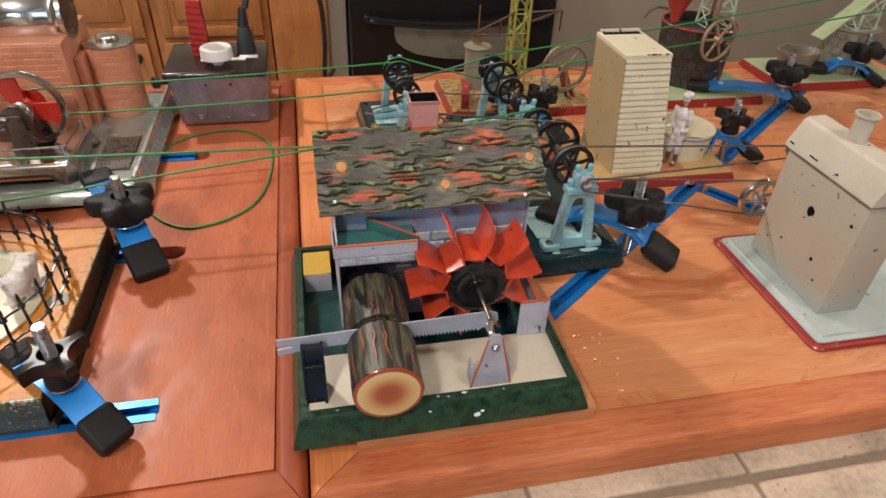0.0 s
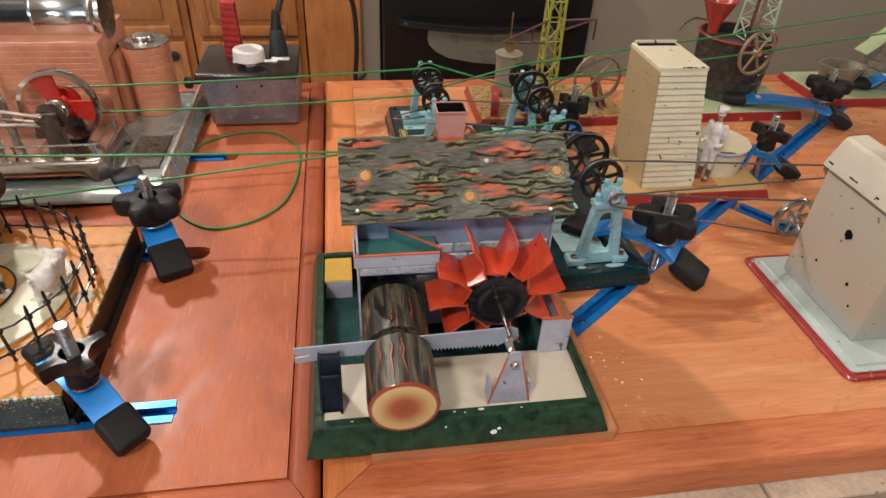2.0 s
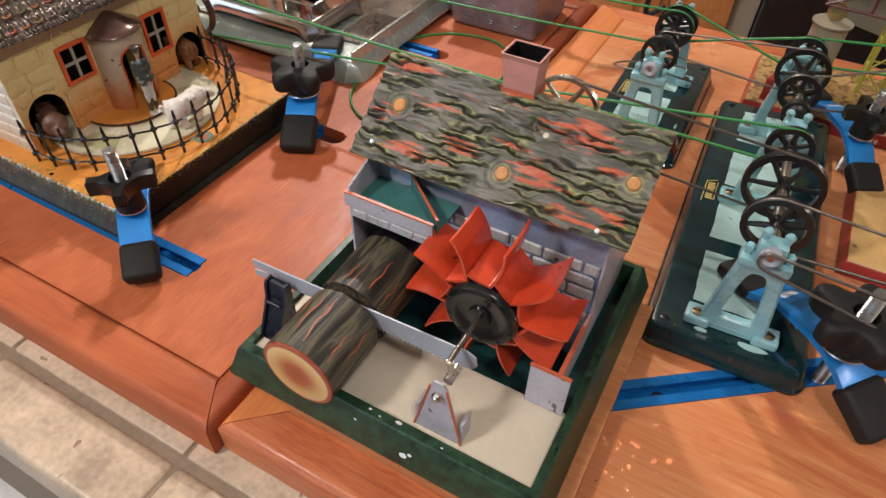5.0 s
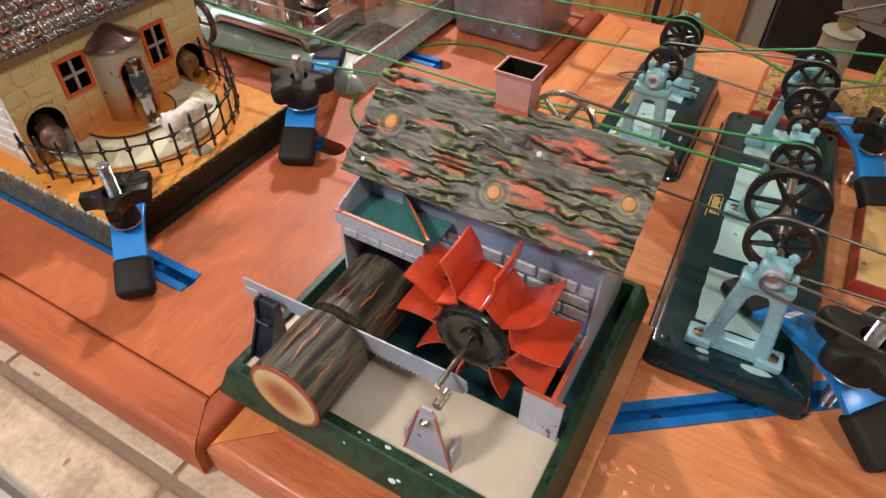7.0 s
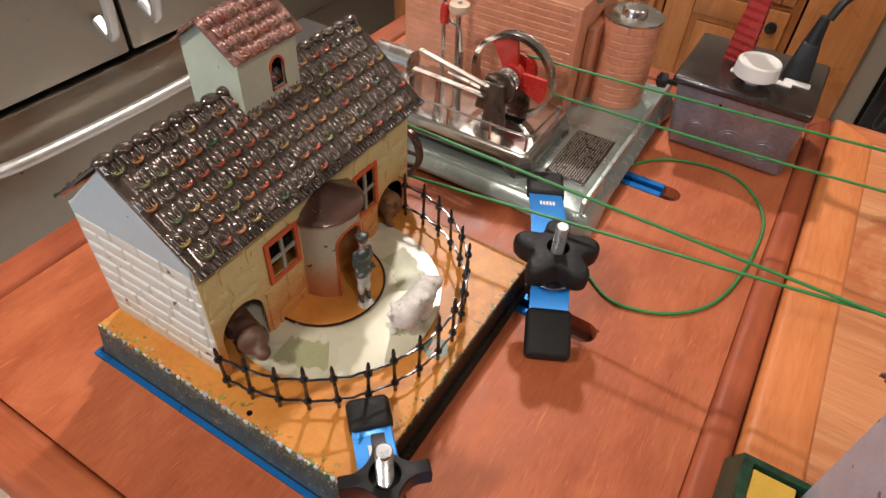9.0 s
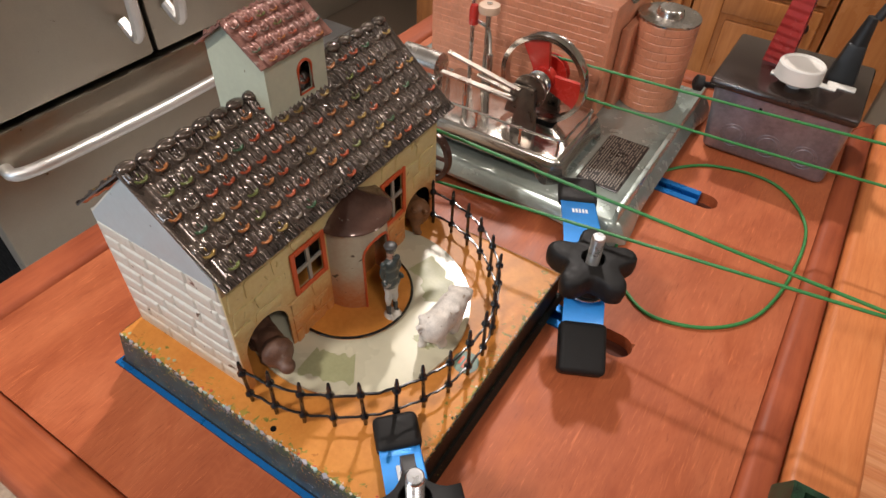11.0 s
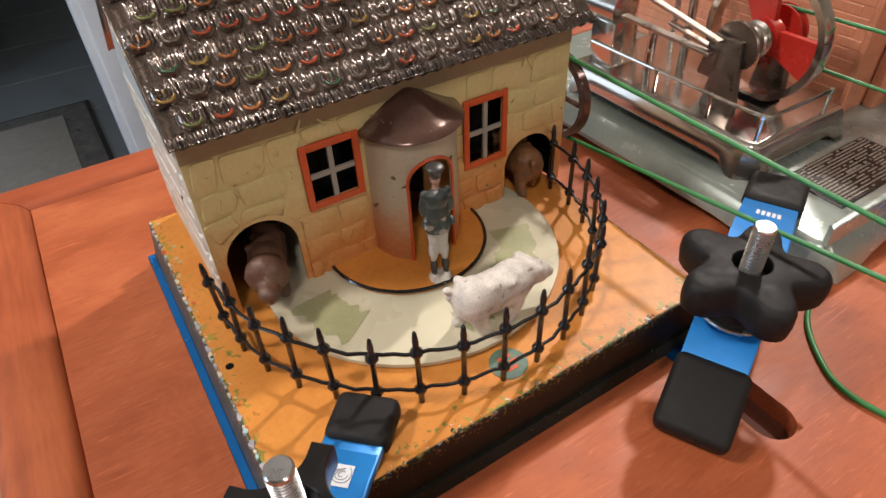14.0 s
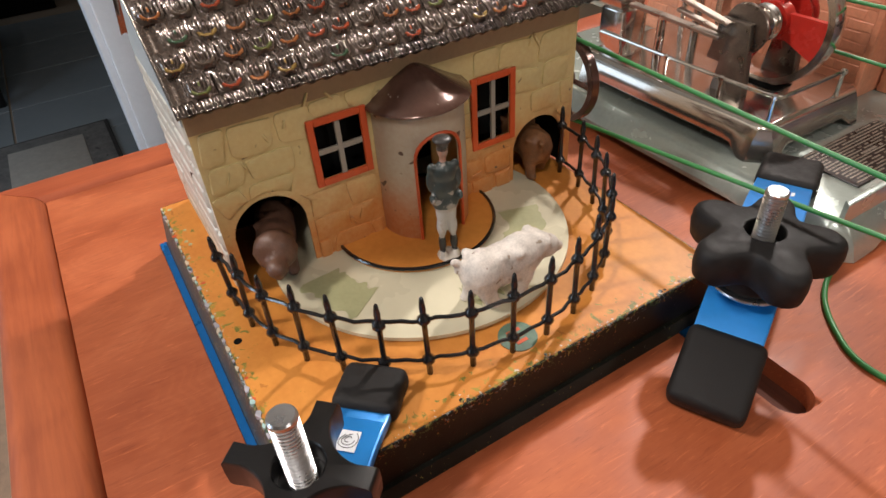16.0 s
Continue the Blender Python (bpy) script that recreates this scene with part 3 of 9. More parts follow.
def cabinet(x0, x1, drawer=True):
    c = thing("base_cabinet", ((x0 + x1) / 2, YC + 0.3, FLOOR), "honey-stained wooden kitchen base cabinet with panelled doors", "cabinet", "base cabinets")
    bm = B()
    box(bm, x0, x1, YC, YC + 0.58, FLOOR, -0.05, 0.003)
    part("body", bm, "cabinet", c)
    splits = [(FLOOR + 0.12, -0.285), (-0.27, -0.075)]
    for z0, z1 in splits:
        bm = B()
        t = 0.055 if z1 - z0 > 0.3 else 0.03
        box(bm, x0 + 0.02 + t, x1 - 0.02 - t, YC - 0.012, YC, z0 + t, z1 - t)
        d = part("door" if z1 - z0 > 0.3 else "drawer", bm, "cabinet", c)
        for nm, dims in (("stile", (x0 + 0.02, x0 + 0.02 + t, z0, z1)), ("stile", (x1 - 0.02 - t, x1 - 0.02, z0, z1)), ("rail", (x0 + 0.02 + t, x1 - 0.02 - t, z1 - t, z1)), ("rail", (x0 + 0.02 + t, x1 - 0.02 - t, z0, z0 + t))):
            bm = B()
            box(bm, dims[0], dims[1], YC - 0.02, YC, dims[2], dims[3], 0.004)
            part(nm, bm, "cabinet", d)
        bm = B()
        box(bm, x0 + 0.035 + t, x1 - 0.035 - t, YC - 0.018, YC - 0.010, z0 + t + 0.015, z1 - t - 0.015, 0.006)
        part("raised_panel", bm, "cabinet", d)
        if z1 - z0 < 0.3:
            continue
        bm = B()
        zz = z1 - 0.035 if z1 - z0 > 0.3 else (z0 + z1) / 2
        xx = x1 - 0.05 if z1 - z0 > 0.3 else (x0 + x1) / 2
        lathe(bm, [(0.006, 0), (0.006, 0.014), (0.014, 0.018), (0.014, 0.026), (0.004, 0.028)], (xx, YC - 0.02, zz), (xx, YC - 0.1, zz), 14)
        part("knob", bm, "iron", d, "small black knob")
    return c


for x0, x1 in ((-1.28, -1.065), (-1.06, -0.735), (-0.73, -0.405), (-0.40, -0.08)):
    cabinet(x0, x1)
bm = B()
box(bm, -0.075, 0.085, YC - 0.024, YC + 0.55, FLOOR, -0.02, 0.006)
solo("cabinet_post", bm, "cabinet", "honey-stained end post of the kitchen cabinets", "post")
bm = B()
box(bm, -1.28, 0.09, YC - 0.035, 2.44, -0.05, -0.02, 0.006)
solo("back_counter", bm, "tile", "tan tiled worktop over the base cabinets", "worktop")
ov = thing("oven", (0.5, YC + 0.2, FLOOR), "black glass-fronted built-in oven with a curved handle", "oven")
bm = B()
box(bm, 0.145, 0.80, YC, YC + 0.55, FLOOR, 0.0, 0.006)
part("body", bm, "black_gap", ov)
bm = B()
box(bm, 0.150, 0.795, YC - 0.025, YC, FLOOR + 0.15, -0.03, 0.008)
part("door", bm, "black_glass", ov)
# outline of the bright reflection in the door glass, built as a coloured plate
bm = B()
prism(bm, [(0.300, 0.245), (0.287, 0.255), (0.284, 0.275), (0.290, 0.297), (0.312, 0.317), (0.351, 0.337), (0.43, 0.352), (0.55, 0.362), (0.69, 0.366), (0.69, 0.245)], YC - 0.030, YC - 0.02)
bmesh.ops.transform(bm, matrix=Matrix(((1, 0, 0, 0), (0, 0, 1, 0), (0, -1, 0, 0), (0, 0, 0, 1))), verts=bm.verts)
part("window", bm, "oven_window", ov, "grey-olive shape painted as a reflection in the black glass")
bm = B()
tube(bm, curve_pts([(0.20, YC - 0.02, -0.22), (0.22, YC - 0.07, -0.22), (0.47, YC - 0.09, -0.235), (0.73, YC - 0.07, -0.22), (0.75, YC - 0.02, -0.22)], 6), 0.011, 10)
part("handle", bm, "black_glass", ov)
bm = B()
box(bm, 0.085, 0.144, YC + 0.02, YC + 0.5, FLOOR, 0.0, 0.003)
solo("filler_panel", bm, "wall", "beige filler panel between cabinet and oven", "panel")
bm = B()
box(bm, 0.802, 2.98, YC + 0.02, YC + 0.6, FLOOR, 0.6, 0.004)
setting("wall_pier", bm, "wall", "beige wall beside the oven", "wall")

# tiled counter under the boards
bm = B()
box(bm, -0.470, 1.6, -0.055, 0.655, -0.30, -0.0268)
counter = setting("counter", bm, "grout", "tan tiled kitchen counter under the boards", "counter")
bm = B()
box(bm, -0.45, 1.58, -0.030, 0.64, FLOOR, -0.301, 0.003)
setting("island_body", bm, "cabinet", "wooden body of the kitchen island", "cabinet")
trim_mesh = tile2 = None
for i in range(13):
    x0 = -0.4835 + i * 0.1555
    for row in range(2):
        if row == 0:
            dims, base = (0.0012, 0.1543, -0.0145, 0.075, -0.032, -0.0242), trim_mesh
        else:
            dims, base = (0.0012, 0.1543, -0.0620, -0.0205, -0.075, -0.0236), tile2
        if base is None:
            bm = B()
            box(bm, *dims, 0.002 if row == 0 else 0.0045, 2 if row == 0 else 4)
            ob = part("tile", bm, "tile", counter)
            if row == 0:
                trim_mesh = ob.data
            else:
                tile2 = ob.data
        else:
            ob = new("tile", base)
            ob.parent = counter
        ob.location = (x0, 0, RNG.uniform(-0.0006, 0.0004))

# ---- the two door-like boards that everything stands on ----
SLOTS = ((0.077, 0.0965), (0.2575, 0.277), (0.4395, 0.459))
board = thing("panel_board", (-0.243, 0.33, -0.0235), "red-stained framed wooden board with inlaid blue tracks", "board", "boards")
bm = B()
px0, px1, py0, py1 = -0.455, -0.021, 0.0265, 0.633
ys = [py0] + [v for s in SLOTS for v in s] + [py1]
for i in range(0, len(ys), 2):
    prism(bm, [(px0, ys[i]), (px1, ys[i]), (px1, ys[i + 1]), (px0, ys[i + 1])], -0.0200, 0.0)
SLOT_END = (-0.0968, -0.1010, -0.0960)
for (y0, y1), XE in zip(SLOTS, SLOT_END):
    r = (y1 - y0) / 2
    arc = [(XE - r + r * math.sin(a), (y0 + y1) / 2 - r * math.cos(a)) for a in [math.pi * k / 10 for k in range(11)]]
    prism(bm, [(XE, y0), (px1, y0), (px1, y1), (XE, y1)], -0.0200, 0.0)
    prism(bm, [(px0, y0), (-0.3660, y0), (-0.3660, y1), (px0, y1)], -0.0200, 0.0)
    for (ax, ay), (bx, by) in zip(arc, arc[1:]):
        prism(bm, [(ax, ay), (XE, ay), (XE, by), (bx, by)], -0.0200, 0.0)
bmesh.ops.remove_doubles(bm, verts=bm.verts, dist=1e-5)
part("panel", bm, "panel_red", board, angle=20)
bm = B()
for (y0, y1), XE in zip(SLOTS, SLOT_END):
    box(bm, px0, XE, y0 - 0.001, y1 + 0.001, -0.0205, -0.0102)
part("slot_floor", bm, "groove", board, "dark routed slot")
TH, TB, EDGE = 0.0031, -0.0235, 0.0060
o = (-0.486, -0.0008, -0.0050, 0.660)


def framed(thing_ob, o, i, mats, roll=0.0040):
    """Mitred frame between the outer and inner rectangles (x0, x1, y0, y1)."""
    quads = (
        ("stile", [(o[0], o[2]), (i[0], i[2]), (i[0], i[3]), (o[0], o[3])], mats[0]),
        ("stile", [(o[1], o[2]), (o[1], o[3]), (i[1], i[3]), (i[1], i[2])], mats[0]),
        ("rail", [(o[0], o[2]), (o[1], o[2]), (i[1], i[2]), (i[0], i[2])], mats[1]),
        ("rail", [(o[0], o[3]), (i[0], i[3]), (i[1], i[3]), (o[1], o[3])], mats[1]),
    )
    for nm, q, mt in quads:
        c = Vector((sum(p[0] for p in q) / 4, sum(p[1] for p in q) / 4))
        q = [tuple(Vector(p) + (c - Vector(p)).normalized() * 0.00035) for p in q]
        bm = B()
        prism(bm, q, TB, TH)
        tops = [e for e in bm.edges if all(v.co.z > 0 for v in e.verts)]
        outer = [e for e in tops if any(all(abs(v.co[ax] - lim) < 0.002 for v in e.verts) for ax, lim in ((0, o[0]), (0, o[1]), (1, o[2]), (1, o[3])))]
        inner = [e for e in tops if e not in outer and abs((e.verts[0].co - e.verts[1].co).normalized().x) in (0.0, 1.0) or e not in outer and max(abs(k) for k in (e.verts[0].co - e.verts[1].co).normalized()) > 0.999]
        bmesh.ops.bevel(bm, geom=inner, offset=roll, segments=4, affect="EDGES", profile=0.42)
        rim = [e for e in bm.edges if e.is_valid and all(v.co.z > TH - 1e-5 for v in e.verts) and any(all(abs(v.co[ax] - lim) < 0.002 for v in e.verts) for ax, lim in ((0, o[0]), (0, o[1]), (1, o[2]), (1, o[3])))]
        bmesh.ops.bevel(bm, geom=rim, offset=EDGE, segments=5, affect="EDGES", profile=0.5)
        part(nm, bm, mt, thing_ob)


framed(board, o, (px0 - 0.0004, px1 + 0.0002, py0 - 0.0002, py1 + 0.0004), ("frame_red", "rail_red"), 0.0060)
TH = 0.0022


def track(x0, y0, x1, y1, w=0.0190):
    """Blue aluminium channel let into the wood."""
    L = math.hypot(x1 - x0, y1 - y0)
    t = thing("t_track", ((x0 + x1) / 2, (y0 + y1) / 2, -0.010), "blue anodised aluminium clamp track let into the board", "track", "clamp tracks")
    m = pose(x0, y0, 0, 0, 0, math.degrees(math.atan2(y1 - y0, x1 - x0)))
    bm = B()
    h = w / 2
    prof = [(-h, -0.0098), (h, -0.0098), (h, 0.0008), (0.0035, 0.0008), (0.0035, -0.0012), (0.0068, -0.0012), (0.0068, -0.0075), (-0.0068, -0.0075), (-0.0068, -0.0012), (-0.0035, -0.0012), (-0.0035, 0.0008), (-h, 0.0008)]
    a = [bm.verts.new(m @ Vector((0, p, z))) for p, z in prof]
    b = [bm.verts.new(m @ Vector((L, p, z))) for p, z in prof]
    k = len(prof)
    for j in range(k):
        bm.faces.new((a[j], a[(j + 1) % k], b[(j + 1) % k], b[j]))
    bm.faces.new(a[::-1])
    bm.faces.new(b)
    part("channel", bm, "blue_dark", t, angle=20)
    for s in [0.045 + 0.15 * j for j in range(int(L / 0.15) + 1) if 0.045 + 0.15 * j < L]:
        bm = B()
        c = m @ Vector((s, 0, -0.0075))
        lathe(bm, [(0.0040, 0), (0.0036, 0.0012), (0.0015, 0.0013), (0.0012, 0.0004)], c, c + Vector((0, 0, 1)), 12)
        part("screw", bm, "nickel", t, "countersunk steel screw")
    return t


for (y0, y1), xe in zip(SLOTS, (-0.0985, -0.1310, -0.1120)):
    track(-0.3655, (y0 + y1) / 2, xe, (y0 + y1) / 2)

board2 = thing("panel_board", (0.475, 0.33, -0.0235), "orange-stained framed plywood board with inlaid blue tracks", "board", "boards")
qx0, qx1, qy0, qy1 = 0.038, 0.915, 0.0345, 0.640
rect = [(qx0, qy0), (qx1, qy0), (qx1, qy1), (qx0, qy1)]
TA, TBR = (0.178, 0.1230), (0.765, 0.5715)   # long diagonal track
TC, TD = (0.436, 0.3005), (0.545, 0.1525)    # short cross track
ux, uy = TBR[0] - TA[0], TBR[1] - TA[1]
LL = math.hypot(ux, uy)
ux, uy = ux / LL, uy / LL
nx, ny = -uy, ux
d0 = nx * TA[0] + ny * TA[1]
bm = B()
wv = 0.0097
upper = clip(rect, -nx, -ny, -(d0 + wv))
lower = clip(rect, nx, ny, d0 - wv)
mid = clip(clip(rect, nx, ny, d0 + wv), -nx, -ny, -(d0 - wv))
s0, s1 = ux * TA[0] + uy * TA[1], ux * TBR[0] + uy * TBR[1]
vx, vy = TD[0] - TC[0], TD[1] - TC[1]
LV = math.hypot(vx, vy)
vx, vy = vx / LV, vy / LV
mx_, my_ = -vy, vx
e0 = mx_ * TC[0] + my_ * TC[1]
lo1 = clip(lower, mx_, my_, e0 - wv)
lo2 = clip(lower, -mx_, -my_, -(e0 + wv))
lo3 = clip(clip(lower, mx_, my_, e0 + wv), -mx_, -my_, -(e0 - wv))
lo3 = clip(lo3, -vx, -vy, -(vx * TD[0] + vy * TD[1]))
for poly in (upper, lo1, lo2, lo3, clip(mid, ux, uy, s0), clip(mid, -ux, -uy, -s1)):
    if len(poly) > 2:
        prism(bm, poly, -0.0200, 0.0)
bmesh.ops.remove_doubles(bm, verts=bm.verts, dist=1e-5)
part("panel", bm, "panel_orange", board2, angle=20)
bm = B()
prism(bm, rect, -0.0212, -0.0204)
part("slot_floor", bm, "groove", board2, "dark routed slot")
framed(board2, (0.0008, 0.950, 0.0008, 0.668), (qx0 + 0.0012, qx1 - 0.0012, qy0 + 0.0012, qy1 - 0.0012), ("stile_orange", "rail_orange"))
track(*TA, *TBR)
track(*TC, *TD)


# ---- the water-driven saw mill toy ----
bm = B()
box(bm, 0.0315, 0.1925, 0.0280, 0.2000, 0.0, 0.0145, 0.0010)
solo("packing_board", bm, "board", "thin reddish wooden board packed under the saw mill", "board")
ZB = 0.0149
mill = thing("saw_mill", (0.088, 0.12, ZB), "tin toy saw mill with bark-printed roof and red water wheel", "toy mill")


def loops(bm, rings):
    """Skins closed rings of points one after another."""
    vs = [[bm.verts.new(p) for p in r] for r in rings]
    for a, b in zip(vs, vs[1:]):
        n = len(a)
        for i in range(n):
            bm.faces.new((a[i], a[(i + 1) % n], b[(i + 1) % n], b[i]))
    return vs


def rect_ring(x0, x1, y0, y1, z):
    return [(x0, y0, z), (x1, y0, z), (x1, y1, z), (x0, y1, z)]


bm = B()
loops(bm, [rect_ring(-0.0072, 0.1845, 0.0262, 0.2135, ZB + 0.0005), rect_ring(-0.0072, 0.1845, 0.0262, 0.2135, ZB + 0.0025), rect_ring(-0.0022, 0.1782, 0.0325, 0.2095, 0.0352),
           rect_ring(-0.0012, 0.1772, 0.0335, 0.2085, 0.0362), rect_ring(0.0030, 0.1730, 0.0385, 0.2050, 0.0362), rect_ring(0.0034, 0.1726, 0.0390, 0.2046, 0.0150)])
part("base", bm, "mill_green", mill, "mottled dark green stepped base with chipped rim", angle=25)
bm = B()
box(bm, 0.0032, 0.1728, 0.086, 0.2048, ZB + 0.001, 0.0165)
part("tank", bm, "dark_water", mill, "dark water standing in the tank")
bm = B()
box(bm, 0.0032, 0.1728, 0.0388, 0.0862, ZB + 0.001, 0.0330, 0.0006)
part("deck", bm, "mill_cream", mill, "cream front deck")
for cx, cz, s in ((0.1085, 0.0238, 0.0030), (0.1118, 0.0258, 0.0018), (0.078, 0.0300, 0.0011)):
    bm = B()
    yy = 0.0258 + (cz - ZB - 0.0025) / (0.0352 - ZB - 0.0025) * 0.0067 - 0.0003
    pts = [(cx + s * (0.7 + 0.4 * noise.noise((k * 1.3, cx * 90, 0))) * math.cos(k * math.pi / 5), yy + 0.28 * s * math.sin(k * math.pi / 5) * 0.7, cz + s * 0.8 * (0.7 + 0.4 * noise.noise((k * 1.3, cx * 90, 0))) * math.sin(k * math.pi / 5)) for k in range(10)]
    bm.faces.new([bm.verts.new(p) for p in pts])
    part("paint_chip", bm, "white_mark", mill, "bare silvery chip in the paint")

for cx, cy, s in ((0.084, 0.0362, 0.0010), (0.0905, 0.0350, 0.0007), (0.1010, 0.0366, 0.0016), (0.1265, 0.0352, 0.0008), (0.0210, 0.0358, 0.0009)):
    bm = B()
    bm.faces.new([bm.verts.new((cx + s * 1.4 * RNG.uniform(0.6, 1.0) * math.cos(k * math.pi / 4), cy + s * 0.7 * RNG.uniform(0.6, 1.0) * math.sin(k * math.pi / 4), 0.0364)) for k in range(8)])
    part("paint_chip", bm, "white_mark", mill, "bare silvery chip on the rim")

# walls
ZW, YR, ZR = 0.121, 0.166, 0.158


def gable(x0, x1, low):
    """End wall: a low apron in front, full height and pointed behind."""
    prof = [(0.2035, 0.030), (0.2035, ZW), (YR, ZR - 0.002), (0.131, ZW)] + low
    bm = B()
    a = [bm.verts.new((x0, y, z)) for y, z in prof]
    b = [bm.verts.new((x1, y, z)) for y, z in prof]
    n = len(prof)
    bm.faces.new(a)
    bm.faces.new(b[::-1])
    for i in range(n):
        bm.faces.new((a[i], b[i], b[(i + 1) % n], a[(i + 1) % n]))
    return bm


part("side_wall", gable(0.0290, 0.0302, [(0.105, 0.113), (0.105, 0.030)]), "mill_grey", mill, angle=15)
part("side_wall", gable(0.1640, 0.1652, [(0.131, 0.062), (0.086, 0.060), (0.086, 0.030)]), "mill_grey", mill, angle=15)
bm = B()
box(bm, 0.1634, 0.1658, 0.0855, 0.131, 0.0598, 0.0616)
part("wall_edge", bm, "mill_orange", mill, "orange painted edge")
bm = B()
box(bm, 0.0303, 0.1638, 0.1335, 0.1349, 0.020, ZW + 0.008)
part("back_panel", bm, "mill_blue", mill, "blue-grey rust-stained panel behind the wheel")
for z, h, dx in ((0.088, 0.0075, 0.0), (0.079, 0.0075, 0.008), (0.070, 0.0075, 0.003), (0.061, 0.0075, 0.010), (0.052, 0.0075, 0.001), (0.043, 0.0075, 0.007)):
    x = 0.066 + dx * 0.4
    while x < 0.160:
        w = RNG.uniform(0.012, 0.022)
        bm = B()
        box(bm, x, min(x + w, 0.1632), 0.1318, 0.1336, z, z + h, 0.0009, 1)
        part("stone", bm, "mill_stone", mill)
        x += w + 0.0012
bm = B()
box(bm, 0.0303, 0.1638, 0.2022, 0.2034, 0.020, ZW)
part("rear_wall", bm, "mill_grey", mill)
bm = B()
box(bm, 0.1500, 0.1712, 0.0830, 0.0842, 0.0330, 0.0650, 0.0004, 1)
part("front_plate", bm, "mill_grey", mill, "small lavender-grey plate")
bm = B()
box(bm, 0.1498, 0.1714, 0.0828, 0.0844, 0.0640, 0.0654)
part("plate_edge", bm, "mill_orange", mill)

# trough that feeds the wheel
bm = B()
box(bm, 0.0280, 0.0820, 0.1045, 0.1330, 0.1012, 0.1020)
part("trough_floor", bm, "mill_teal", mill, "teal trough floor")
bm = B()
box(bm, 0.0275, 0.0815, 0.1035, 0.1046, 0.1005, 0.1095, 0.0003, 1)
box(bm, 0.0270, 0.0281, 0.1035, 0.1335, 0.1005, 0.1095, 0.0003, 1)
part("trough_side", bm, "mill_grey", mill)
bm = B()
box(bm, 0.0272, 0.0816, 0.1032, 0.1049, 0.1094, 0.1102)
part("trough_edge", bm, "mill_orange", mill)
bm = B()
prism(bm, [(0.0510, 0.1330), (0.0520, 0.1330), (0.0830, 0.1075), (0.0820, 0.1068)], 0.1012, 0.1105)
part("trough_wing", bm, "mill_teal", mill)
bm = B()
prism(bm, [(0.0508, 0.1332), (0.0522, 0.1332), (0.0832, 0.1075), (0.0818, 0.1066)], 0.1105, 0.1113)
part("trough_edge", bm, "mill_orange", mill)

bm = B()
box(bm, 0.0305, 0.0800, 0.1042, 0.1052, 0.0935, 0.1008, 0.0003, 1)
tf = part("trough_front", bm, "mill_grey", mill, "stone-printed apron under the trough")
for z, x0_ in ((0.0948, 0.0320),):
    x = x0_
    while x < 0.0775:
        w = RNG.uniform(0.008, 0.014)
        bm = B()
        box(bm, x, min(x + w, 0.0795), 0.1036, 0.1044, z, z + 0.0047, 0.0005, 1)
        part("stone", bm, "mill_stone", tf)
        x += w + 0.0010
# ochre box in the rear corner
bm = B()
box(bm, 0.0038, 0.0250, 0.1740, 0.2030, 0.016, 0.0330, 0.0005, 1)
part("corner_box", bm, "mill_grey", mill)
bm = B()
box(bm, 0.0036, 0.0252, 0.1738, 0.2032, 0.0328, 0.0345, 0.0005, 1)
part("corner_lid", bm, "mill_yellow", mill, "ochre yellow lid")


ORANGE = ((0.12, 0.92, 0.10, 0.05), (0.30, 0.66, 0.07, 0.03), (0.20, 0.19, 0.13, 0.05), (0.38, 0.36, 0.07, 0.05), (0.74, 0.78, 0.13, 0.12), (0.67, 0.33, 0.11, 0.09), (0.78, 0.10, 0.10, 0.04), (0.92, 0.22, 0.06, 0.05), (0.47, 0.93, 0.04, 0.03), (0.55, 0.52, 0.06, 0.03), (0.08, 0.45, 0.06, 0.03), (0.88, 0.58, 0.06, 0.04))
KNOTS = ((0.0375, 0.1455), (0.1045, 0.1325), (0.1655, 0.1445))


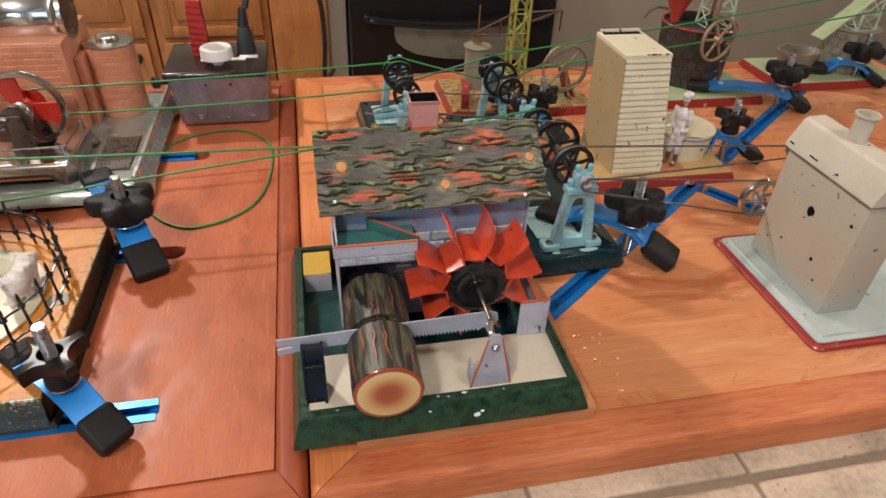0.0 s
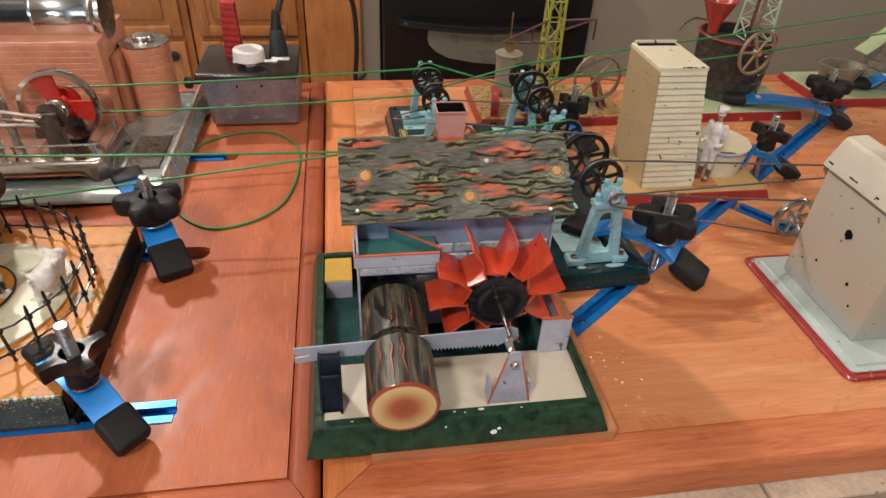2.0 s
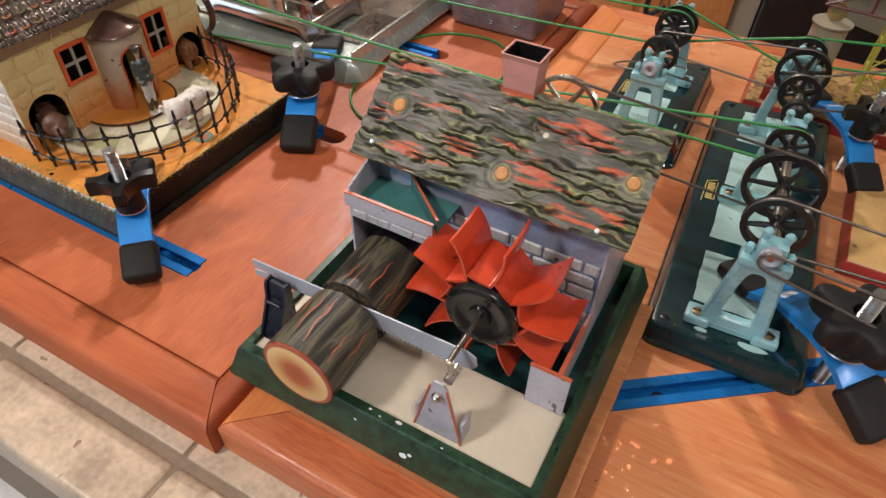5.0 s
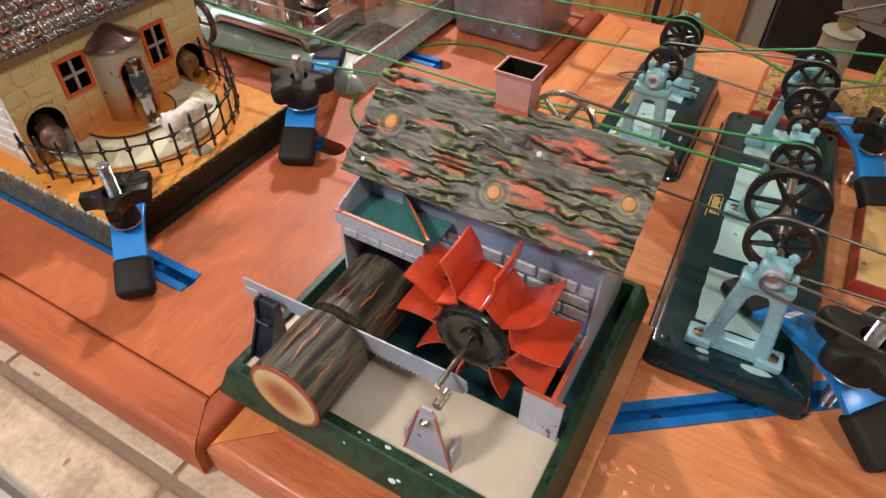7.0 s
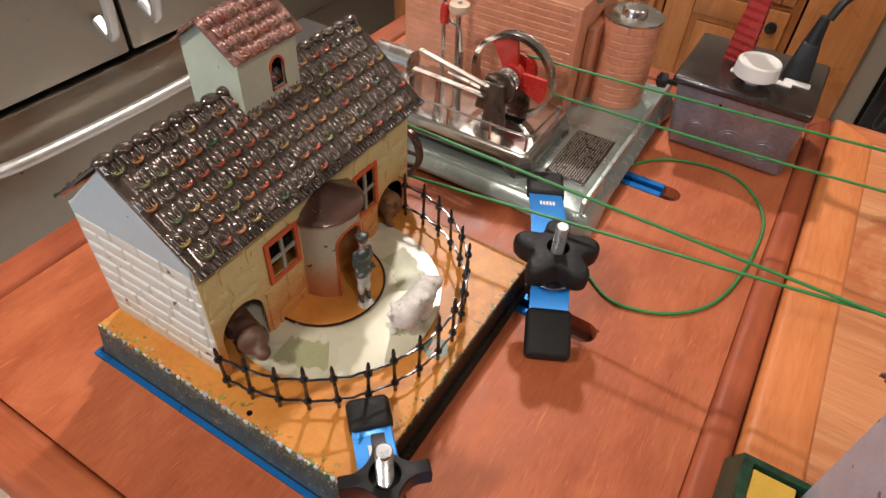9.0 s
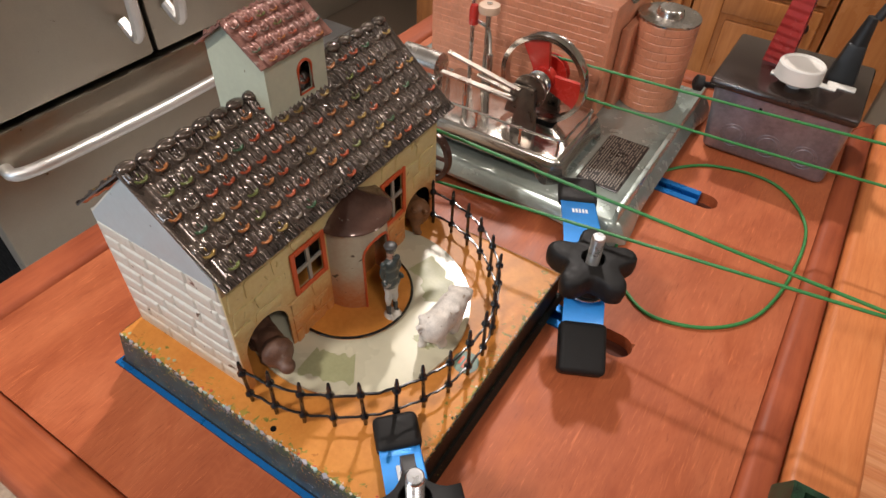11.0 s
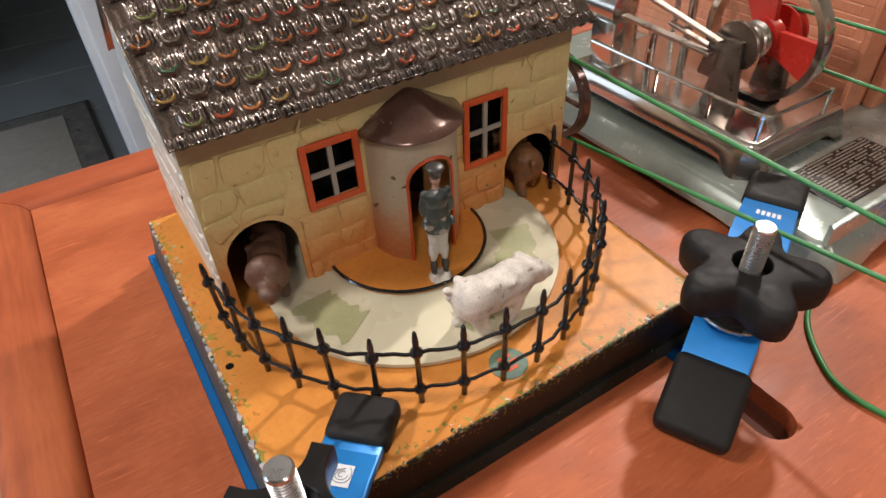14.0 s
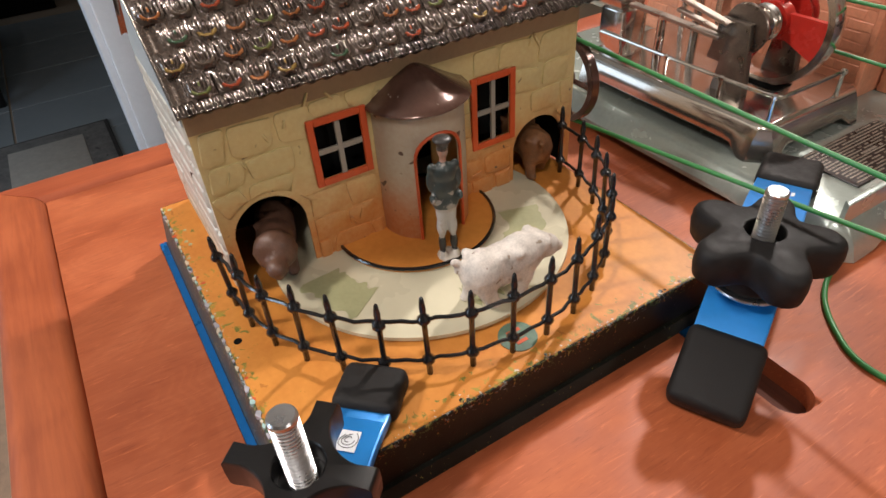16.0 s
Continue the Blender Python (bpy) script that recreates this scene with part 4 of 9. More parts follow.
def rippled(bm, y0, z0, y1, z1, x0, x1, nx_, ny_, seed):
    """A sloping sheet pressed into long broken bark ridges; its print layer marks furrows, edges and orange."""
    nrm = Vector((0, -(z1 - z0), y1 - y0)).normalized()
    if nrm.z < 0:
        nrm = -nrm
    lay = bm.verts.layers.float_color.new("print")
    top, bot = [], []
    for j in range(ny_ + 1):
        for i in range(nx_ + 1):
            u, v = i / nx_, j / ny_
            x, y = x0 + u * (x1 - x0), y0 + v * (y1 - y0)
            edge = 1.0 if 0 < j < ny_ else 0.3
            ph_ = v * 14.0 + 1.0 * noise.noise((x * 38, v * 5, seed)) + 0.75 * noise.noise((x * 95, v * 13, seed + 2)) + 0.3 * noise.noise((x * 220, v * 26, seed + 6))
            k_ = math.floor(ph_)
            fr_ = ph_ - k_ - 0.5
            seg_ = min(1.0, max(0.0, 0.60 + 2.6 * noise.noise((x * 46 + k_ * 5.7, k_ * 3.3, seed))))
            wide = 0.20 + 0.18 * max(-0.6, noise.noise((x * 75, k_ * 2.1, seed + 7)))
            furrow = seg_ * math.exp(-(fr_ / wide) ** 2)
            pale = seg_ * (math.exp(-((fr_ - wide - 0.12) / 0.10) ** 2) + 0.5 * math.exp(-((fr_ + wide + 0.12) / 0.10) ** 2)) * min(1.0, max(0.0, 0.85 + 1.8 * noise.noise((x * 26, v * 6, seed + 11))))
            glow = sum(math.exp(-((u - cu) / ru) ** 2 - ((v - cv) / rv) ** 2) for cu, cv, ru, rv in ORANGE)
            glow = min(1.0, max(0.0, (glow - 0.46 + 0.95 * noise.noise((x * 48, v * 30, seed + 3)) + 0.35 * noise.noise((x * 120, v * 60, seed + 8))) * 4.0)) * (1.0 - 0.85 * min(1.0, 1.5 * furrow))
            h = 0.0009 - 0.0028 * furrow + 0.0011 * pale + 0.0008 * noise.noise((x * 55, v * 14, seed + 4)) + 0.0003 * noise.noise((x * 150, v * 45, seed + 5))
            for kx, ky in KNOTS:
                d = math.hypot(x - kx, (y - ky) * 1.28)
                if d < 0.0085:
                    q = math.exp(-((d - 0.0044) / 0.0009) ** 2)
                    pale, furrow, glow = max(pale * min(1.0, d / 0.008), 0.5 * q * (0.6 + noise.noise((x * 300, y * 300, 3.0)))), furrow * min(1.0, d / 0.007), glow * min(1.0, d / 0.008)
                    h = 0.0006 + 0.0007 * q
            p = Vector((x, y, z0 + v * (z1 - z0))) + nrm * h * edge
            if i in (0, nx_):
                p.x += 0.0009 * noise.noise((v * 9, seed, i))
            a, b = bm.verts.new(p), bm.verts.new(p - nrm * 0.0009)
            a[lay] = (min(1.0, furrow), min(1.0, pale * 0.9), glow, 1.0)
            top.append(a)
            bot.append(b)
    w = nx_ + 1
    for j in range(ny_):
        for i in range(nx_):
            k = j * w + i
            bm.faces.new((top[k], top[k + 1], top[k + w + 1], top[k + w]))
            bm.faces.new((bot[k], bot[k + w], bot[k + w + 1], bot[k + 1]))
    rim = [j * w for j in range(ny_ + 1)], [j * w + nx_ for j in range(ny_ + 1)], list(range(w)), [ny_ * w + i for i in range(w)]
    for r in rim:
        for a, b in zip(r, r[1:]):
            bm.faces.new((top[a], top[b], bot[b], bot[a]))


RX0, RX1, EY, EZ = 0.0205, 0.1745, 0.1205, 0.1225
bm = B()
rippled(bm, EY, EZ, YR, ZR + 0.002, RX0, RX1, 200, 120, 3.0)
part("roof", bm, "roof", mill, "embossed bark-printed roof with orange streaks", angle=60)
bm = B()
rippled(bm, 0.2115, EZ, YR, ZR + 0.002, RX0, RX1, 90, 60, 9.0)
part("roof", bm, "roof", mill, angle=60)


def on_roof(x, y, lift=0.0):
    s = (y - EY) / (YR - EY)
    n = Vector((0, -(ZR + 0.002 - EZ), YR - EY)).normalized()
    return Vector((x, y, EZ + s * (ZR + 0.002 - EZ))) + n * lift, n


for x, y, r, mt in ((0.0375, 0.1455, 0.0035, "knot"), (0.1045, 0.1325, 0.0034, "knot"), (0.1655, 0.1445, 0.0033, "knot"), (0.1180, 0.1515, 0.0016, "mill_cream"), (0.0310, 0.1275, 0.0012, "white_mark"), (0.1580, 0.1240, 0.0012, "white_mark")):
    c, n = on_roof(x, y, 0.0006)
    bm = B()
    lathe(bm, [(r * 1.1, -0.001), (r * 1.1, 0.0002), (r, 0.0008), (r * 0.85, 0.0012), (r * 0.3, 0.0013)], c, c + n, 16)
    part("knot", bm, mt, mill, "painted knot" if mt == "knot" else "worn spot")
# chimney
cw = (0.0868, 0.1046, 0.1640, 0.1785)
bm = B()
loops(bm, [rect_ring(cw[0] + .001, cw[1] - .001, cw[2] + .001, cw[3] - .001, 0.150), rect_ring(cw[0], cw[1], cw[2], cw[3], 0.1745), rect_ring(cw[0] - .0015, cw[1] + .0015, cw[2] - .0015, cw[3] + .0015, 0.1785),
           rect_ring(cw[0] - .0006, cw[1] + .0006, cw[2] - .0006, cw[3] + .0006, 0.1785), rect_ring(cw[0] + .001, cw[1] - .001, cw[2] + .001, cw[3] - .001, 0.150)])
part("chimney", bm, "pink", mill, "square pink chimney open at the top", angle=15)
bm = B()
vs = loops(bm, [rect_ring(cw[0] + d_, cw[1] - d_, cw[2] + d_, cw[3] - d_, z) for d_, z in ((0.0001, 0.1783), (0.0016, 0.1550))])
bm.faces.new(vs[-1])
part("chimney_lining", bm, "black_gap", mill, "black inside of the chimney")
bm = B()
loops(bm, [rect_ring(cw[0] - .0003, cw[1] + .0003, cw[2] - .0003, cw[3] + .0003, z) for z in (0.1555, 0.1600)])
part("chimney_band", bm, "mill_orange", mill, "orange band")

# water wheel
WC = Vector((0.1190, 0.1010, 0.0800))
hub = B()
lathe(hub, [(0.003, -0.0165), (0.0060, -0.0165), (0.0065, -0.0150), (0.0130, -0.0150), (0.0150, -0.0160), (0.0192, -0.0155), (0.0203, -0.0135), (0.0203, -0.0120), (0.0185, -0.0110), (0.0185, 0.0150), (0.004, 0.0155)], WC, WC + Vector((0, 1, 0)), 36)
hub_ob = part("wheel_hub", hub, "wet_black", mill, "wet black ribbed hub")
for k in range(10):
    a = 2 * math.pi * k / 10 + 0.16
    er, et = Vector((math.cos(a), 0, math.sin(a))), Vector((-math.sin(a), 0, math.cos(a)))
    bm = B()
    c = WC + er * 0.0172 + et * 0.0040 + Vector((0, -0.0155, 0))
    ball(bm, c, 0.0017, 1, (1, 0.6, 1))
    part("rivet", bm, "wet_black", hub_ob)
    sec, back = [], []
    for q in range(9):
        u = q / 8
        r, t = 0.0188 + 0.0262 * u, -0.0052 * math.sin(math.pi * 0.62 * u) + 0.0022 * u
        sec.append((r, t))
        back.append((r + 0.0003, t + 0.0012))
    sec = sec + back[:0:-1] + [(0.0212, 0.0009), (0.0214, 0.0125), (0.0202, 0.0132), (0.0190, 0.0010)]
    bm = B()
    rows_ = []
    for w_, dy in enumerate((-0.0128, -0.0122, -0.0060, 0.0060, 0.0160, 0.0165)):
        k_ = 0.985 if w_ in (0, 5) else 1.0
        flare = 0.0008 * (abs(dy) / 0.016) ** 2
        rows_.append([bm.verts.new(WC + er * (0.0188 + (r - 0.0188) * k_) + et * (t + flare * (r - 0.0188) / 0.026) + Vector((0, dy, 0))) for r, t in sec])
    n = len(sec)
    bm.faces.new(rows_[0])
    bm.faces.new(rows_[-1][::-1])
    for r0_, r1_ in zip(rows_, rows_[1:]):
        for i in range(n):
            bm.faces.new((r0_[i], r1_[i], r1_[(i + 1) % n], r0_[(i + 1) % n]))
    part("paddle", bm, "wheel_red", mill, "wet red scooped paddle", angle=40)
bm = B()
cyl(bm, WC + Vector((0, -0.047, 0)), WC + Vector((0, 0.031, 0)), 0.0014, 12)
axle = part("axle", bm, "dark_steel", mill, "worn dark steel axle")
bm = B()
cyl(bm, WC + Vector((0, -0.046, 0)), WC + Vector((0.0015, -0.046, -0.012)), 0.0018, 10)
cyl(bm, WC + Vector((0.0015, -0.050, -0.011)), WC + Vector((0.0015, -0.040, -0.011)), 0.0026, 12)
part("crank", bm, "nickel", mill)
bm = B()
a = [(0.1065, 0.033), (0.1335, 0.033), (0.1245, 0.0745), (0.1225, 0.0780), (0.1175, 0.0780), (0.1155, 0.0745)]
f1 = [bm.verts.new((x, 0.0425, z)) for x, z in a]
f2 = [bm.verts.new((x, 0.0437, z)) for x, z in a]
bm.faces.new(f1)
bm.faces.new(f2[::-1])
for i in range(6):
    bm.faces.new((f1[i], f2[i], f2[(i + 1) % 6], f1[(i + 1) % 6]))
part("bearing_post", bm, "mill_grey", mill, "tapered grey bearing post")
for sx in (-1, 1):
    bm = B()
    tube(bm, [(0.120 + sx * 0.0133, 0.0424, 0.0335), (0.120 + sx * 0.0044, 0.0424, 0.0745)], 0.0006, 6)
    part("painted_line", bm, "mill_orange", mill, "red edge line")
    bm = B()
    box(bm, 0.1200 + sx * 0.0125 - 0.0008, 0.1200 + sx * 0.0125 + 0.0008, 0.0437, 0.053, 0.0330, 0.0500)
    part("post_flange", bm, "mill_grey", mill)
bm = B()
ball(bm, (0.1200, 0.0415, 0.0685), 0.0029)
part("rivet", bm, "chrome", mill, "bright round rivet")

# saw blade
bm = B()
top = [(-0.0120, 0.0715), (0.1230, 0.0765), (0.1275, 0.0745), (0.1285, 0.0685), (0.1260, 0.0645)]
low = [(0.1190, 0.0635)]
x = 0.1150
while x > 0.068:
    low += [(x, 0.0608), (x - 0.0012, 0.0632)]
    x -= 0.0024
low += [(0.020, 0.0620), (-0.0120, 0.0590), (-0.0120, 0.0635), (-0.0030, 0.0647), (-0.0030, 0.0663), (-0.0120, 0.0660)]
out = top + low
f1 = [bm.verts.new((x, 0.0656, z)) for x, z in out]
f2 = [bm.verts.new((x, 0.0666, z)) for x, z in out]
bm.faces.new(f1)
bm.faces.new(f2[::-1])
n = len(out)
for i in range(n):
    bm.faces.new((f1[i], f2[i], f2[(i + 1) % n], f1[(i + 1) % n]))
part("saw_blade", bm, "saw", mill, "thin grey saw blade with fine teeth", angle=20)
bm = B()
GX0, GX1 = 0.0022, 0.0158


def guide_slab(x0, x1, prof):
    """A bracket slice between two x, with a profile in y and z."""
    loops(bm, [[(x0, y, z) for y, z in prof], [(x1, y, z) for y, z in prof]])
    bm.faces.new([bm.verts.new((x0, y, z)) for y, z in prof])
    bm.faces.new([bm.verts.new((x1, y, z)) for y, z in prof])


slant = [(0.0450, 0.0330), (0.0562, 0.0570), (0.0575, 0.0672), (0.0590, 0.0690), (0.0635, 0.0690), (0.0635, 0.0330)]
inner = [(0.0468, 0.0330), (0.0578, 0.0570), (0.0590, 0.0665), (0.0600, 0.0680), (0.0635, 0.0680), (0.0635, 0.0330)]
guide_slab(GX0, GX0 + 0.0016, slant)
guide_slab(GX0 + 0.0016, GX1 - 0.0016, inner)
guide_slab(GX1 - 0.0016, GX1, slant)
cyl(bm, (GX0 + 0.0016, 0.0545, 0.0570), (GX1 - 0.0016, 0.0545, 0.0570), 0.0012, 10)
bmesh.ops.remove_doubles(bm, verts=bm.verts, dist=1e-5)
part("saw_guide", bm, "navy", mill, "dark navy upright saw guide")

# the log, cut through
LC, LR = (0.0514, 0.0604), 0.0211
for y0, y1, nm in ((0.0240, 0.0632, "log"), (0.0690, 0.1130, "log")):
    bm = B()
    n, rows = 40, 14
    rings = []
    for j in range(rows + 1):
        y = y0 + (y1 - y0) * j / rows
        ring = []
        for i in range(n):
            a = 2 * math.pi * i / n
            r = LR + 0.0008 * noise.noise((math.cos(a) * 6, math.sin(a) * 6, y * 40)) + 0.0004 * noise.noise((math.cos(a) * 22, math.sin(a) * 22, y * 60))
            ring.append((LC[0] + r * math.cos(a), y, LC[1] + r * math.sin(a)))
        rings.append(ring)
    vs = loops(bm, rings)
    bm.faces.new(vs[0][::-1])
    bm.faces.new(vs[-1])
    lg = part(nm, bm, "log", mill, "bark-printed tin log", angle=50)
    for deg, s0, s1 in ((104, 0.18, 0.86), (85, 0.12, 0.88), (44, 0.10, 0.55), (124, 0.42, 0.95), (150, 0.15, 0.60), (22, 0.30, 0.85)) if y0 < 0.05 else ((100, 0.05, 0.35), (62, 0.10, 0.62), (36, 0.05, 0.50), (20, 0.25, 0.70)):
        bm = B()
        left, right = [], []
        for k in range(15):
            q = k / 14
            yq = y0 + (y1 - y0) * (s0 + (s1 - s0) * q)
            a = radians(deg) + 0.10 * noise.noise((q * 3.1, deg * 0.7, y0 * 50))
            wq = 0.020 * math.sin(math.pi * min(0.96, max(0.04, q))) ** 0.5 * (0.8 + 0.5 * noise.noise((q * 6, deg, 1)))
            for side, row in ((-1, left), (1, right)):
                rr = LR + 0.0011
                row.append(bm.verts.new((LC[0] + rr * math.cos(a + side * wq), yq, LC[1] + rr * math.sin(a + side * wq))))
        for k in range(14):
            bm.faces.new((left[k], right[k], right[k + 1], left[k + 1]))
        sk = part("printed_streak", bm, "log_streak", lg, "orange printed bark streak")
    if y0 < 0.05:
        bm = B()
        lathe(bm, [(LR * 0.985, 0.0), (LR * 0.985, 0.0010), (LR * 0.90, 0.0014), (0.001, 0.0014)], (LC[0], y0, LC[1]), (LC[0], y0 - 1, LC[1]), 40)
        part("log_face", bm, "log_face", lg, "sawn face with a reddish heart")
        bm = B()
        cyl(bm, (LC[0], 0.0628, LC[1]), (LC[0], 0.0640, LC[1]), LR * 0.97, 32)
        part("cut_face", bm, "wet_black", lg)
    else:
        bm = B()
        lathe(bm, [(LR * 1.02, 0), (LR * 1.03, 0.010), (LR * 0.97, 0.0135), (LR * 0.6, 0.0155), (0.001, 0.0155)], (LC[0], y1 - 0.003, LC[1]), (LC[0], y1 + 1, LC[1]), 32)
        part("end_cap", bm, "wet_black", lg, "black end cap")



# ---- hold-down clamps ----
def star_knob(bm, r=0.0290, z0=0.0, z1=0.0150, lobes=5, rot=0.0, m=None):
    """Five soft lobes, or a cross of four flared arms."""
    n = 80 if lobes == 5 else 160
    rings = []
    soft_ = ((z0, 0.90), (z0 + 0.002, 0.97), ((z0 + z1) / 2, 1.0), (z1 - 0.0032, 0.985), (z1 - 0.0014, 0.95), (z1 - 0.0004, 0.90), (z1, 0.85))
    crisp = ((z0, 0.95), (z0 + 0.0008, 0.985), ((z0 + z1) / 2, 1.0), (z1 - 0.0014, 0.995), (z1 - 0.0004, 0.975), (z1, 0.945))
    for z, k in soft_ if lobes == 5 else crisp:
        ring = []
        for i in range(n):
            a = 2 * math.pi * i / n
            c = math.cos(lobes * a)
            rr = r * (0.80 + 0.20 * (abs(c) ** 0.75) * (1 if c > 0 else -1)) * k
            if lobes == 4:
                q = (a + math.pi / 4) % (math.pi / 2) - math.pi / 4
                end = r / math.cos(q)
                mid = 0.0180 * (math.cos(q) + abs(math.sin(q)))
                disc = mid * mid - 2 * 0.0180 ** 2 + 0.0149 ** 2
                rr = (min(end, mid - math.sqrt(disc)) if disc > 0 else end) * k
            p = Vector((rr * math.cos(a + rot), rr * math.sin(a + rot), z))
            ring.append(m @ p if m is not None else p)
        rings.append(ring)
    inner = []
    for z, rad in ((z1, 0.0076), (z1 - 0.0004, 0.0072), (z1 - 0.007, 0.0070), (z1 - 0.007, 0.0010)):
        ring = [Vector((rad * math.cos(2 * math.pi * i / n + rot), rad * math.sin(2 * math.pi * i / n + rot), z)) for i in range(n)]
        inner.append([m @ p if m is not None else p for p in ring])
    vs = loops(bm, rings + inner)
    bm.faces.new(vs[0][::-1])
    bm.faces.new(vs[-1])


def clamp(bolt, foot, pad, pad_z, rot=0.0, knob_z=0.046, top=0.077, mark=True, lean=(0.0, 0.0), lobes=5, bow=0.0345):
    """A blue steel bar held down by a bolt and star knob; foot and pad are plan points."""
    b, f, p = Vector(bolt), Vector(foot), Vector(pad)
    d = (p - f).normalized()
    side = Vector((-d.y, d.x))
    c = thing("hold_down_clamp", (b.x, b.y, 0.0), "blue hold-down clamp with black star knob and rubber feet", "clamp", "hold-down clamps")
    sf, sp = (f - b).dot(d), (p - b).dot(d)

    def strip(pts, w, th, bev=0.0008):
        bm = B()
        up, dn = [], []
        for i, (s, z) in enumerate(pts):
            a, e = pts[max(i - 1, 0)], pts[min(i + 1, len(pts) - 1)]
            t = Vector((e[0] - a[0], e[1] - a[1])).normalized()
            nrm = Vector((-t.y, t.x))
            for lst, k in ((up, 0.5), (dn, -0.5)):
                row = []
                for q in (-0.5, 0.5):
                    s2, z2 = s + nrm.x * th * k, z + nrm.y * th * k
                    xy = b + d * s2 + side * q * w
                    row.append(bm.verts.new((xy.x, xy.y, z2)))
                lst.append(row)
        for i in range(len(pts) - 1):
            bm.faces.new((up[i][0], up[i][1], up[i + 1][1], up[i + 1][0]))
            bm.faces.new((dn[i][0], dn[i + 1][0], dn[i + 1][1], dn[i][1]))
            for q in (0, 1):
                bm.faces.new((up[i][q], up[i + 1][q], dn[i + 1][q], dn[i][q]))
        bm.faces.new((up[0][0], dn[0][0], dn[0][1], up[0][1]))
        bm.faces.new((up[-1][0], up[-1][1], dn[-1][1], dn[-1][0]))
        if bev:
            bmesh.ops.remove_doubles(bm, verts=bm.verts, dist=1e-6)
            es = [e for e in bm.edges if e.calc_face_angle(0) > 0.6]
            bmesh.ops.bevel(bm, geom=es, offset=bev, segments=2, affect="EDGES", profile=0.5)
        return bm
    line = [(sf - 0.012, 0.0065), (sf, 0.0135), (sf + 0.010, 0.0215), (sf + 0.020, bow - 0.006), (sf + 0.030, bow - 0.002), (0.012, bow), (sp * 0.55, max(bow - 0.0005, pad_z + 0.007)), (sp - 0.012, pad_z + 0.0055), (sp + 0.010, pad_z + 0.0050)]
    line = [q for i, q in enumerate(line) if i == 0 or q[0] > line[i - 1][0] + 0.002]
    big = 1.22 if lobes == 5 else 1.0
    part("bar", strip(line, 0.0205 * big, 0.0042), "blue", c, angle=30)
    def cap(s0, z0, slope, length, width, thick):
        """A rounded rubber shoe slipped over the bar's end."""
        xa = Vector((d.x * math.cos(slope), d.y * math.cos(slope), math.sin(slope)))
        ya = Vector((side.x, side.y, 0))
        za = xa.cross(ya)
        rot_ = Matrix((xa, ya, za)).transposed().to_4x4()
        bm = B()
        box(bm, -length / 2, length / 2, -width / 2, width / 2, -thick / 2, thick / 2, 0.0036, 4, Matrix.Translation((b.x + d.x * s0, b.y + d.y * s0, z0)) @ rot_)
        return bm
    part("rubber_foot", cap(sf - 0.0025, 0.0135, radians(27), 0.0265 * big, 0.0240 * big, 0.0135), "rubber", c, "black rubber foot", angle=50)
    part("rubber_pad", cap(sp + 0.0015, pad_z + 0.0051, radians(-1), 0.0240 * big if lobes == 5 else 0.0205, 0.0238 * big, 0.0098), "rubber", c, "black rubber pad", angle=50)
    m = Matrix.Translation((b.x, b.y, 0)) @ Euler((radians(lean[0]), radians(lean[1]), 0)).to_matrix().to_4x4()
    bm = B()
    star_knob(bm, r=0.0290 if lobes == 5 else 0.0215, z0=knob_z + (0.0 if lobes == 5 else 0.0045), z1=knob_z + 0.0155, rot=rot, m=m, lobes=lobes)
    kn = part("star_knob", bm, "plastic" if lobes == 5 else "gloss_black", c, "black five-lobed star knob" if lobes == 5 else "glossy black four-armed knob", angle=40)
    bm = B()
    lathe(bm, [(0.0125, 0), (0.0135, 0.002), (0.0118, 0.010), (0.0150, 0.0125)] if lobes == 5 else [(0.0094, 0), (0.0098, 0.001), (0.0088, 0.0150)], m @ Vector((0, 0, 0.0375)), m @ Vector((0, 0, 1)), 24)
    part("knob_hub", bm, "plastic", kn)
    bm = B()
    lathe(bm, [(q * (1.0 if lobes == 5 else 0.66), z) for q, z in ((0.0145, 0), (0.0148, 0.0006), (0.0145, 0.0014))], m @ Vector((0, 0, 0.0360)), m @ Vector((0, 0, 1)), 24)
    part("washer", bm, "zinc", c, "bright steel washer")
    bm = B()
    prof = [(0.0039, 0.0)]
    z = 0.0
    while z < top - 0.003:
        prof += [(0.0041, z + 0.00035), (0.0041, z + 0.00055), (0.0032, z + 0.0010)]
        z += 0.00140
    prof += [(0.0041, top - 0.0016), (0.0040, top - 0.0006), (0.0035, top), (0.0008, top)]
    lathe(bm, prof, m @ Vector((0, 0, 0.0)), m @ Vector((0, 0, 1)), 20)
    part("bolt", bm, "zinc", c, "threaded zinc bolt", angle=28)
    if mark:
        bm = B()
        s = sp - (0.028 if mark is True else 0.0225)
        zz = None
        for (s0, z0), (s1, z1) in zip(line, line[1:]):
            if s0 <= s <= s1:
                zz = z0 + (z1 - z0) * (s - s0) / (s1 - s0)
                sl = (z1 - z0) / (s1 - s0)
        if zz is not None:
            if mark == "square":
                vs = []
                for ds, q in ((-0.004, -0.004), (0.004, -0.004), (0.004, 0.004), (-0.004, 0.004)):
                    xy = b + d * (s + ds) + side * q
                    vs.append(bm.verts.new((xy.x, xy.y, zz + sl * ds + 0.0025)))
                bm.faces.new(vs)
            for k in range(5 if mark is True else 0):
                q0 = -0.0055 + k * 0.0024
                vs = []
                for ds, q in ((-0.003, q0), (0.003, q0), (0.003, q0 + 0.0016), (-0.003, q0 + 0.0016)):
                    xy = b + d * (s + ds) + side * q
                    vs.append(bm.verts.new((xy.x, xy.y, zz + sl * ds + 0.0025)))
                bm.faces.new(vs)
